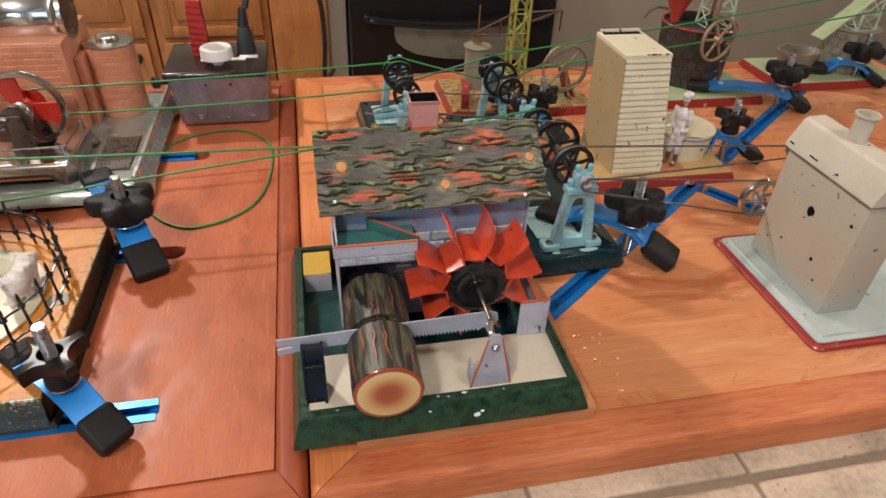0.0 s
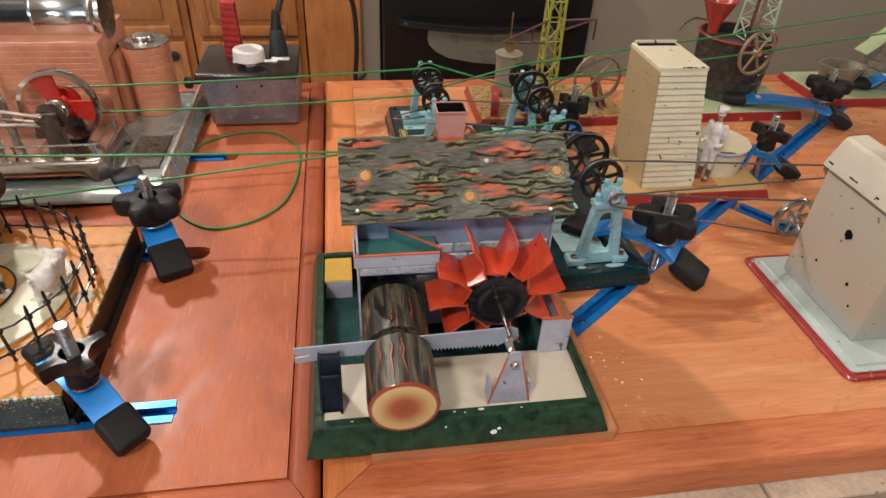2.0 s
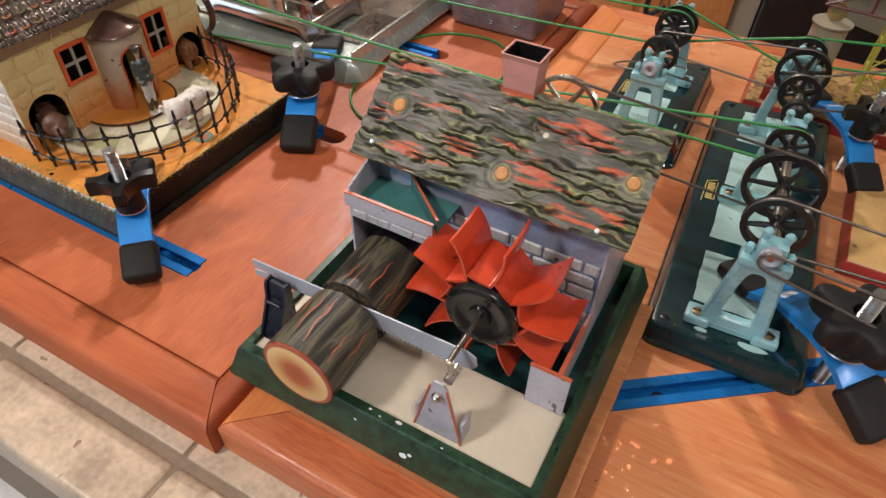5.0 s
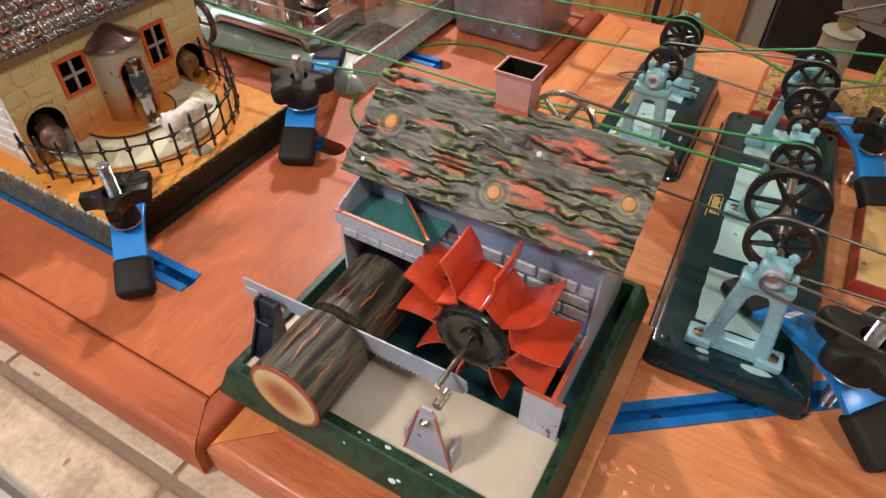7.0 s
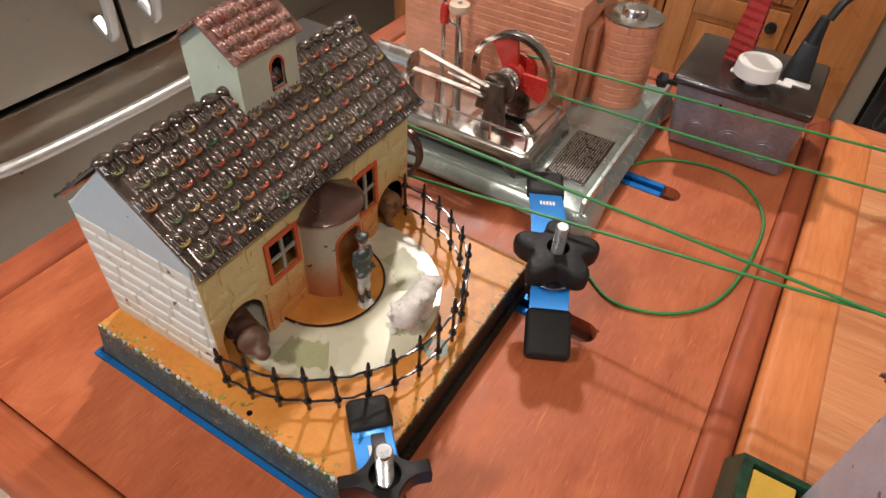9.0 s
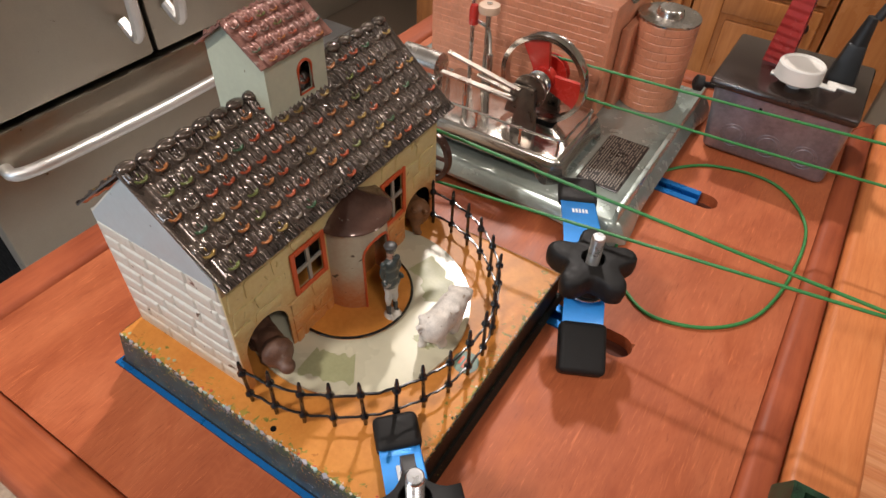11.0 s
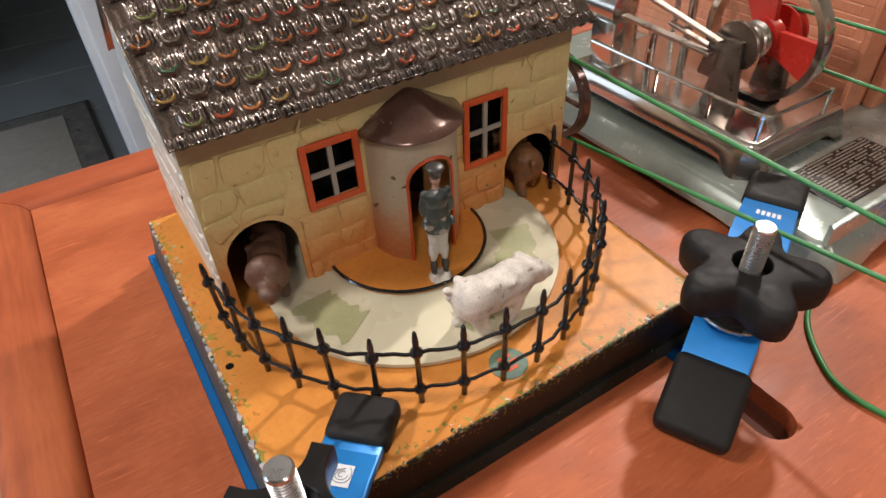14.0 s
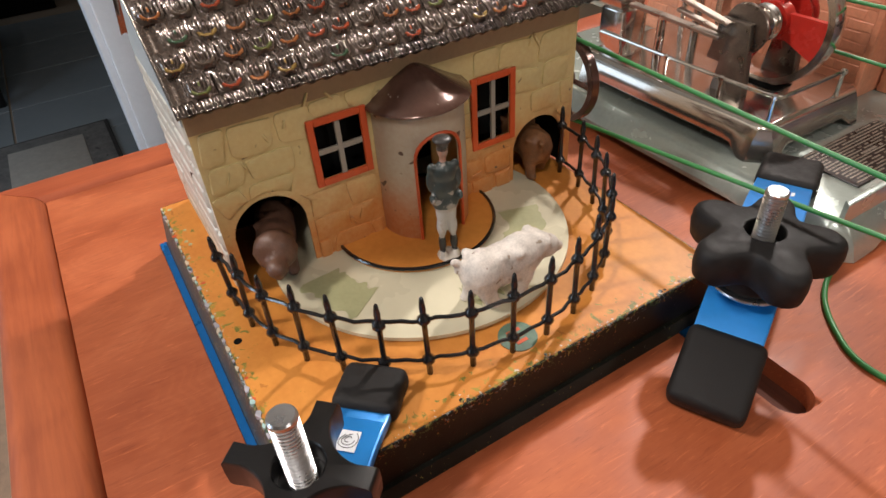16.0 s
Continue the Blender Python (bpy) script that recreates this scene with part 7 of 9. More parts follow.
# ---- steam engine ----
M["engine_green"] = paint("grey_green_hammered", (0.40, 0.46, 0.42), 0.24, 0.14, 0.0, scale=50, metal=0.45, coat=0.4)
M["engine_red"] = paint("red_flywheel", (0.50, 0.030, 0.020), 0.25, 0.15, coat=0.4)
M["brick_pink"] = paint("printed_pink_brick", (0.60, 0.25, 0.142), 0.38, 0.22, 0.0, scale=60, coat=0.1)
M["plate_print"] = paint("plate_print", (0.30, 0.26, 0.21), 0.4, 0.2)
M["nameplate"] = paint("black_plate", (0.020, 0.016, 0.014), 0.3, 0.2)
M["bed_chrome"] = paint("satin_chrome", (0.62, 0.585, 0.53), 0.15, 0.12, scale=50, metal=0.95, bump=0.04)
M["rod_steel"] = paint("rod_steel", (0.40, 0.36, 0.31), 0.30, 0.15, scale=80, metal=1.0)
M["bone"] = paint("bone_cap", (0.60, 0.42, 0.30), 0.4, 0.1)
eng = thing("steam_engine", (-0.28, 0.47, 0.0), "toy steam engine with chrome bed, red flywheel and brick boiler house", "steam engine")
def skirt(bm, x0, x1, y0, y1, levels, low, high, reach, flare, r=0.004, n=18):
    """A pressed tray: rounded rings (outset, z) from the top down, and a lower edge that lifts between its corner feet."""
    def ring(d, zf):
        out = []
        for (ax, ay), (bx_, by_) in (((x0, y0), (x1, y0)), ((x1, y0), (x1, y1)), ((x1, y1), (x0, y1)), ((x0, y1), (x0, y0))):
            L = math.hypot(bx_ - ax, by_ - ay)
            ex, ey = (bx_ - ax) / L, (by_ - ay) / L
            for k in range(n):
                t = r + (L - 2 * r) * (0.5 - 0.5 * math.cos(math.pi * k / (n - 1)))
                near = math.exp(-(max(0.0, min(t, L - t) - r) / reach) ** 4)
                z, o = zf(near)
                out.append((ax + ex * t + ey * (d + o), ay + ey * t - ex * (d + o), z))
        return out
    rings = [ring(d, lambda near, z=z: (z, 0.0)) for d, z in levels]
    rings.append(ring(levels[-1][0], lambda near: (high + (low - high) * near, flare * near)))
    vs = loops(bm, rings)
    bm.faces.new(vs[0])
    return vs


bm = B()
skirt(bm, -0.426, -0.1500, 0.3540, 0.5900, ((-0.0050, 0.0200), (-0.0030, 0.0196), (-0.0010, 0.0182), (0.0052, 0.0095)), 0.0006, 0.0068, 0.030, 0.0030, 0.006)
part("base", bm, "engine_green", eng, "grey-green cast base on corner feet", angle=35)
bm = B()
prism(bm, [(-0.1560, 0.360), (-0.1520, 0.356), (-0.1520, 0.590), (-0.1560, 0.586)], 0.0185, 0.0300, 0.001, 2)
part("base_rim", bm, "engine_green", eng)
bm = B()
box(bm, -0.2000, -0.1650, 0.3900, 0.4640, 0.0198, 0.0210, 0.0004, 1)
npl = part("nameplate", bm, "nameplate", eng, "black instruction plate with tiny lettering")
bm = B()
for j in range(15):
    x = -0.1982 + j * 0.0022
    y = 0.4622
    while y > 0.3935:
        w = RNG.uniform(0.0006, 0.0030)
        if RNG.random() > 0.14:
            box(bm, x - 0.0005, x + (0.0010 if j == 7 and 0.42 < y < 0.45 else 0.0004), max(y - w, 0.3920), y, 0.0209, 0.0213)
        y -= w + 0.0007
part("lettering", bm, "plate_print", npl, "pale unreadable lettering")
# chrome bed with flared feet
bm = B()
skirt(bm, -0.3550, -0.2115, 0.3730, 0.4570, ((-0.0034, 0.0400), (-0.0014, 0.0397), (0.0, 0.0386), (0.0010, 0.0368), (0.0036, 0.0310)), 0.0203, 0.0262, 0.0100, 0.0030, 0.0040, 26)
bed = part("bed", bm, "bed_chrome", eng, "polished chrome bed plate with flared corner feet", angle=35)
bm = B()
box(bm, -0.2720, -0.2360, 0.4130, 0.4290, 0.0398, 0.0404, 0.0003, 1)
part("wheel_slot", bm, "black_gap", bed, "dark slot under the flywheel")
# flywheel
FWC = Vector((-0.2530, 0.4215, 0.0765))
bm = B()
R0 = 0.0370
lathe(bm, [(R0 - 0.0040, -0.0042), (R0, -0.0045), (R0 + 0.0006, 0.0), (R0, 0.0045), (R0 - 0.0040, 0.0042)], FWC, FWC + Vector((0, 1, 0)), 56, cap=False)
fw = part("flywheel", bm, "chrome", eng, "chrome flywheel rim", angle=50)
for k in range(3):
    a = 2 * math.pi * k / 3 + 1.9
    bm = B()
    e = Vector((math.cos(a), 0, math.sin(a)))
    s = Vector((-math.sin(a), 0, math.cos(a)))
    ps = [e * 0.004 + s * 0.006, e * 0.034 + s * 0.012, e * 0.034 - s * 0.012, e * 0.004 - s * 0.006]
    f1 = [bm.verts.new(FWC + p + Vector((0, -0.0018, 0))) for p in ps]
    f2 = [bm.verts.new(FWC + p + Vector((0, 0.0018, 0))) for p in ps]
    bm.faces.new(f1)
    bm.faces.new(f2[::-1])
    for i in range(4):
        bm.faces.new((f1[i], f2[i], f2[(i + 1) % 4], f1[(i + 1) % 4]))
    part("spoke", bm, "engine_red", fw, "broad red spoke")
bm = B()
lathe(bm, [(0.003, 0.0), (0.0105, 0.0), (0.0105, 0.008), (0.003, 0.008)], FWC + Vector((0, -0.005, 0)), FWC + Vector((0, 1, 0)), 24)
part("hub", bm, "engine_red", fw)
bm = B()
lathe(bm, [(0.003, 0), (0.0150, 0), (0.0150, 0.0015), (0.0125, 0.0035), (0.0150, 0.0055), (0.0150, 0.007), (0.003, 0.007)], FWC + Vector((0, 0.010, 0)), FWC + Vector((0, 1, 0)), 32)
part("belt_pulley", bm, "engine_red", eng, "red grooved belt pulley")
bm = B()
cyl(bm, FWC + Vector((0, -0.030, 0)), FWC + Vector((0, 0.024, 0)), 0.0024, 14)
part("crankshaft", bm, "nickel", eng)
bm = B()
lathe(bm, [(0.003, 0), (0.0085, 0), (0.0085, 0.003), (0.0065, 0.0045), (0.0085, 0.006), (0.0085, 0.009), (0.003, 0.009)], FWC + Vector((0, -0.0165, 0)), FWC + Vector((0, 1, 0)), 24)
part("shaft_pulley", bm, "nickel", eng, "ribbed chrome pulley")
for y in (0.3935, 0.4400):
    bm = B()
    frustum(bm, (-0.2640, -0.2420, y - 0.003, y + 0.003), (-0.2590, -0.2470, y - 0.0025, y + 0.0025), 0.0398, 0.0810, 0.001)
    part("bearing", bm, "dark_steel", eng, "upright dark steel bearing")
bm = B()
CR = FWC + Vector((-0.006, -0.0290, -0.004))
frustum(bm, (CR.x - 0.012, CR.x + 0.010, CR.y - 0.0015, CR.y + 0.0015), (CR.x - 0.007, CR.x + 0.008, CR.y - 0.0015, CR.y + 0.0015), CR.z - 0.016, CR.z + 0.009, 0.001)
part("crank_web", bm, "dark_steel", eng, "dark rounded crank web")


bm = B()
lathe(bm, [(0.003, 0.0), (0.0135, 0.0006), (0.0140, 0.0018), (0.0135, 0.0032), (0.003, 0.0036)], FWC + Vector((0, -0.0265, 0)), FWC + Vector((0, 1, 0)), 32)
part("crank_disc", bm, "dark_steel", eng, "dark round crank disc", angle=30)
bm = B()
lathe(bm, [(0.003, 0), (0.0098, 0.0), (0.0104, 0.0012), (0.0082, 0.0024), (0.0104, 0.0036), (0.0082, 0.0048), (0.0104, 0.0060), (0.0098, 0.0072), (0.003, 0.0072)], FWC + Vector((0, -0.0148, 0)), FWC + Vector((0, 1, 0)), 32)
part("ribbed_boss", bm, "nickel", eng, "ribbed bright boss", angle=20)


def flat_bar(bm, p0, p1, w, t):
    m, L = basis(p0, p1)
    box(bm, -t / 2, t / 2, -w / 2, w / 2, 0, L, 0.0004, 1, m)


for p0, p1, w in (((-0.2580, 0.3890, 0.0790), (-0.3240, 0.3890, 0.0915), 0.0045), ((-0.2600, 0.3860, 0.0720), (-0.3280, 0.3860, 0.0745), 0.0055), ((-0.2620, 0.3960, 0.0700), (-0.3000, 0.3960, 0.0760), 0.0040)):
    bm = B()
    flat_bar(bm, p0, p1, 0.0022, w)
    part("connecting_rod", bm, "rod_steel", eng, "flat steel connecting rod")
bm = B()
lathe(bm, [(0.004, 0), (0.011, 0.001), (0.011, 0.036), (0.008, 0.038), (0.003, 0.040)], (-0.3300, 0.3900, 0.0760), (-1.0, 0.3900, 0.0760), 24)
part("cylinder", bm, "nickel", eng, "nickel steam cylinder")
bm = B()
box(bm, -0.3480, -0.3280, 0.3790, 0.4010, 0.0398, 0.0700, 0.001)
part("cylinder_block", bm, "chrome", eng)
for x, y, h in ((-0.3060, 0.3900, 0.030), (-0.3000, 0.4150, 0.046)):
    bm = B()
    cyl(bm, (x, y, 0.0398), (x, y, 0.0398 + h), 0.0028, 12)
    part("guide_post", bm, "chrome", eng)
bm = B()
cyl(bm, (-0.3120, 0.4300, 0.0398), (-0.3120, 0.4300, 0.1200), 0.0022, 12)
gp = part("governor_post", bm, "nickel", eng, "slim upright oiler post")
bm = B()
lathe(bm, [(0.002, 0), (0.0085, 0.0005), (0.0090, 0.003), (0.0085, 0.0065), (0.002, 0.007)], (-0.3120, 0.4300, 0.1120), (-0.3120, 0.4300, 1), 20)
part("cap", bm, "bone", gp, "bone-coloured round cap")
bm = B()
cyl(bm, (-0.3350, 0.4450, 0.0398), (-0.3350, 0.4450, 0.1500), 0.0019, 12)
part("steam_pipe", bm, "nickel", eng)
bm = B()
tube(bm, curve_pts([(-0.3350, 0.4450, 0.098), (-0.325, 0.435, 0.100), (-0.310, 0.428, 0.0985), (-0.300, 0.4150, 0.0855)], 5), 0.0016, 8)
part("steam_pipe", bm, "nickel", eng)
bm = B()
lathe(bm, [(0.002, 0), (0.0040, 0.001), (0.0042, 0.012), (0.0030, 0.017), (0.001, 0.018)], (-0.3270, 0.4320, 0.0970), (-0.3270, 0.4320, 1), 14)
part("valve_handle", bm, "engine_red", eng, "red valve handle")
# low rail along the bed
rail = [(-0.3450, 0.3780), (-0.2880, 0.3780), (-0.2480, 0.3780), (-0.2160, 0.3800), (-0.2130, 0.3900), (-0.2130, 0.4350)]
for x, y in (rail[1], rail[2], rail[3], rail[5]):
    bm = B()
    lathe(bm, [(0.0016, 0), (0.0011, 0.003), (0.0011, 0.0125), (0.0020, 0.0135), (0.0020, 0.0155), (0.0008, 0.0165)], (x, y, 0.0398), (x, y, 1), 10)
    part("rail_post", bm, "chrome", eng)
bm = B()
tube(bm, curve_pts([(x, y, 0.0545) for x, y in rail], 4), 0.0011, 8)
part("rail", bm, "chrome", eng, "thin chrome guard rail")
# brick boiler house
BX0, BX1, BY0, BY1, BZ0, BZ1 = -0.4000, -0.2235, 0.4800, 0.5780, 0.0200, 0.1200
bm = B()
box(bm, BX0, BX1, BY0, BY1, BZ0, BZ1, 0.001)
bh = part("boiler_house", bm, "brick_pink", eng, "pink printed brick boiler house")
brick_me = {}


def tin_brick(w, h):
    key = (round(w, 5), round(h, 5))
    if key not in brick_me:
        bm = B()
        frustum(bm, (0, w, 0, h), (0.0007, w - 0.0007, 0.0005, h - 0.0005), 0.0, 0.0004)
        me = bpy.data.meshes.new("brick")
        bm.to_mesh(me)
        bm.free()
        me.materials.append(M["brick_pink"])
        brick_me[key] = me
    return brick_me[key]


rows = 15
bh_h = (BZ1 - BZ0 - 0.004) / rows
for j in range(rows):
    z = BZ0 + 0.002 + j * bh_h
    for k in range(9):
        w = 0.0195
        x = BX0 + 0.002 + k * w - (w / 2 if j % 2 else 0)
        x0, x1 = max(x, BX0 + 0.001), min(x + w, BX1 - 0.003)
        if x1 - x0 < 0.004:
            continue
        ob = new("brick", tin_brick(x1 - x0 - 0.0006, bh_h - 0.0006))
        ob.parent = bh
        ob.matrix_basis = WORLD[bh.name].inverted() @ Matrix(((1, 0, 0, x0), (0, 0, -1, BY0), (0, 1, 0, z), (0, 0, 0, 1)))
bm = B()
box(bm, BX1 - 0.0030, BX1 + 0.0006, BY0 - 0.0012, BY0 + 0.0030, BZ0, BZ1, 0.0005, 1)
part("corner_strip", bm, "brick_pink", bh)
bm = B()
bc = ((BX0 - 0.01), (BY0 + BY1) / 2, 0.1365)
lathe(bm, [(0.004, 0), (0.0290, 0.001), (0.0305, 0.004), (0.0305, 0.120), (0.0312, 0.121), (0.0312, 0.125), (0.0305, 0.126), (0.0305, 0.172), (0.0315, 0.174), (0.0315, 0.180), (0.0280, 0.183), (0.004, 0.186)], bc, (1, bc[1], bc[2]), 48)
bo = part("boiler", bm, "chrome", eng, "polished boiler barrel")
bm = B()
cyl(bm, (bc[0] + 0.183, bc[1], bc[2]), (bc[0] + 0.1875, bc[1], bc[2]), 0.0265, 36)
part("boiler_end", bm, "nickel", bo, "dull steel boiler end")
bm = B()
lathe(bm, [(0.005, 0), (0.007, 0.001), (0.007, 0.008), (0.004, 0.010)], (-0.30, bc[1] - 0.006, bc[2] + 0.029), (-0.30, bc[1] - 0.006, 1), 12)
part("filler_plug", bm, "nickel", bo)
# round brick stack
bm = B()
CC = (-0.1960, 0.5420)
prof = [(0.0258, 0.0)]
for k in range(11):
    z = 0.0005 + k * 0.0072
    prof += [(0.0260, z), (0.0262, z + 0.0009), (0.0262, z + 0.0060), (0.0260, z + 0.0069)]
prof += [(0.0250, 0.0800), (0.002, 0.0800)]
lathe(bm, prof, (CC[0], CC[1], 0.0195), (CC[0], CC[1], 1), 36)
cd = part("chimney_drum", bm, "brick_pink", eng, "round pink brick stack", angle=20)
for k in range(11):
    for q in range(14):
        a0 = 2 * math.pi * (q + (0.5 if k % 2 else 0.0)) / 14
        if math.sin(a0 + 0.2) > 0.45:
            continue
        bm = B()
        zb, dz = 0.0195 + 0.0007 + k * 0.0072, 0.0068
        o_, i_ = [], []
        for row_, rad, e_ in ((o_, 0.0262, 0.0), (i_, 0.0266, 0.0005)):
            arc_ = [a0 + 0.006 + e_ * 30 + (2 * math.pi / 14 - 0.012 - e_ * 60) * j / 3 for j in range(4)]
            row_ += [(CC[0] + rad * math.cos(a), CC[1] + rad * math.sin(a), zb + e_) for a in arc_] + [(CC[0] + rad * math.cos(a), CC[1] + rad * math.sin(a), zb + dz - e_) for a in arc_[::-1]]
        va = loops(bm, [o_, i_])
        for j in range(3):
            bm.faces.new((va[1][j], va[1][j + 1], va[1][6 - j], va[1][7 - j]))
        part("brick", bm, "brick_pink", cd, angle=30)
bm = B()
lathe(bm, [(0.020, 0), (0.0268, 0.0004), (0.0268, 0.0022), (0.012, 0.0030), (0.011, 0.0075), (0.010, 0.0090), (0.003, 0.0092)], (CC[0], CC[1], 0.0990), (CC[0], CC[1], 1), 32)
part("drum_cap", bm, "nickel", eng, "tin cap with a plug", angle=25)
bm = B()
box(bm, BX1 + 0.0008, CC[0] - 0.0200, BY0 + 0.022, BY0 + 0.075, 0.020, 0.0960, 0.001)
part("flue", bm, "brick_pink", eng)

# ---- speed control box ----
bx = thing("control_box", (-0.081, 0.574, 0.0), "galvanised electrical box with brown lid and white dimmer knob", "electrical box")
X0, X1, Y0, Y1 = -0.1330, -0.0300, 0.5250, 0.6220
bm = B()
frustum(bm, (X0, X1, Y0, Y1), (X0 - 0.0070, X1 + 0.0010, Y0 - 0.0030, Y1), 0.0004, 0.0625)
bmesh.ops.bevel(bm, geom=[e for e in bm.edges if abs(e.verts[0].co.z - e.verts[1].co.z) > 0.03 or max(v.co.z for v in e.verts) < 0.01], offset=0.0060, segments=4, affect="EDGES", profile=0.5)
bb = part("body", bm, "box_grey", bx, "grey galvanised box with round knock-outs", angle=40)
for k in range(3):
    xc = X0 + 0.022 + k * 0.0295
    bm = B()
    for r in (0.0105, 0.0075):
        tube(bm, [(xc + r * math.cos(2 * math.pi * i / 32), Y0 - 0.0012, 0.022 + r * math.sin(2 * math.pi * i / 32)) for i in range(32)], 0.0005, 6, True)
    part("knock_out", bm, "box_grey", bb)
for xc in (-0.098, -0.070):
    bm = B()
    cyl(bm, (xc, Y0 - 0.0032, 0.053), (xc, Y0 + 0.001, 0.053), 0.0014, 10)
    part("screw_hole", bm, "black_gap", bb)
bm = B()
box(bm, X0 - 0.0110, X1 + 0.0025, Y0 - 0.0055, Y1 + 0.0025, 0.0610, 0.0690, 0.0030, 3)
part("lid", bm, "box_lid", bx, "glossy dark brown lid")
bm = B()
box(bm, -0.1040, -0.0520, 0.5560, 0.5640, 0.0688, 0.0705, 0.0010, 2)
box(bm, -0.0600, -0.0380, 0.5632, 0.5720, 0.0688, 0.0705, 0.0010, 2)
part("switch_plate", bm, "white", bx, "white plastic strap")
bm = B()
lathe(bm, [(0.006, 0), (0.006, 0.009)], (-0.0830, 0.5470, 0.0685), (-0.0830, 0.5470, 1), 16)
lathe(bm, [(0.0175, 0.0), (0.0185, 0.0008), (0.0178, 0.0120), (0.0168, 0.0132), (0.0150, 0.0132), (0.0140, 0.0122), (0.002, 0.0120)], (-0.0830, 0.5470, 0.0765), (-0.0830, 0.5470, 1), 40)
part("dimmer_knob", bm, "white", bx, "white round dimmer knob", angle=30)
bm = B()
m = pose(-0.1040, 0.5830, 0.066, 18, 4, -8)
rings = []
for k in range(37):
    hgt = 0.074 * k / 36
    w_ = 0.0112 - 0.0034 * k / 36
    t_ = 0.0036 + (0.0009 if k % 4 in (1, 2) else 0.0)
    bend = 0.006 * (k / 36) ** 2
    rings.append([m @ Vector(p) for p in ((-w_, -t_ + bend, hgt), (w_, -t_ + bend, hgt), (w_, t_ + bend, hgt), (-w_, t_ + bend, hgt))])
vs = loops(bm, rings)
bm.faces.new(vs[0][::-1])
bm.faces.new(vs[-1])
part("switch_flap", bm, "red_plastic", bx, "red ridged plastic tag")
bm = B()
frustum(bm, (-0.0640, -0.0400, 0.5760, 0.5960), (-0.0590, -0.0450, 0.5790, 0.5930), 0.0660, 0.1010, 0.003)
lathe(bm, [(0.0070, 0), (0.0055, 0.012), (0.0042, 0.022)], (-0.0520, 0.5860, 0.1000), (-0.046, 0.5900, 0.2), 16)
part("plug", bm, "cord", bx, "black mains plug")
bm = B()
cyl(bm, (-0.1340, 0.5420, 0.0520), (-0.1520, 0.5340, 0.0540), 0.0026, 10)
lathe(bm, [(0.004, 0), (0.0068, 0.001), (0.0068, 0.007), (0.004, 0.009)], (-0.1500, 0.5350, 0.0538), (-0.170, 0.5260, 0.0560), 16)
part("side_screw", bm, "cord", bx, "black thumb screw")
bm = B()
tube(bm, curve_pts([(-0.0475, 0.5890, 0.120), (-0.0400, 0.597, 0.138), (-0.0150, 0.620, 0.152), (0.0200, 0.655, 0.142), (0.0430, 0.690, 0.105), (0.0480, 0.715, 0.040), (0.0450, 0.730, -0.0235), (0.060, 0.760, -0.0235)], 7), 0.0036, 10)
solo("mains_cord", bm, "cord", "black mains cord arching off the table", "cord")


# ---- line shafts ----
def pulley(parent, c, r, w=0.0052, spokes=6, mat="iron", axis=(0, 1, 0), name="pulley", rim=0.0038):
    c, ax = Vector(c), Vector(axis)
    bm = B()
    lathe(bm, [(r - rim, -w / 2), (r, -w / 2), (r - rim * 0.35, 0), (r, w / 2), (r - rim, w / 2)], c, c + ax, 40, cap=False)
    p = part(name, bm, mat, parent, "" if mat == "iron" else "worn spoked wheel", angle=40)
    bm = B()
    cyl(bm, c - ax * w * 1.1, c + ax * w * 1.1, max(0.0036, r * 0.17), 16)
    part("hub", bm, mat, p)
    if r > 0.011:
        m, _ = basis(c, c + ax)
        for k in range(spokes):
            a = 2 * math.pi * k / spokes + r * 40
            d = m.to_3x3() @ Vector((math.cos(a), math.sin(a), 0))
            bm = B()
            cyl(bm, c + d * 0.003, c + d * (r - rim * 0.7), 0.0020, 8, 0.0014)
            part("spoke", bm, mat, p)
    else:
        bm = B()
        lathe(bm, [(r * 0.5, -w * 1.6), (r * 0.72, -w * 1.5), (r * 0.60, -w * 0.9), (r * 0.8, -w * 0.5), (r - rim * 0.5, -w * 0.3), (r - rim * 0.5, w * 0.3), (r * 0.8, w * 0.5), (r * 0.60, w * 0.9), (r * 0.72, w * 1.5), (r * 0.5, w * 1.6)], c, c + ax, 24)
        part("web", bm, mat, p)
    return p


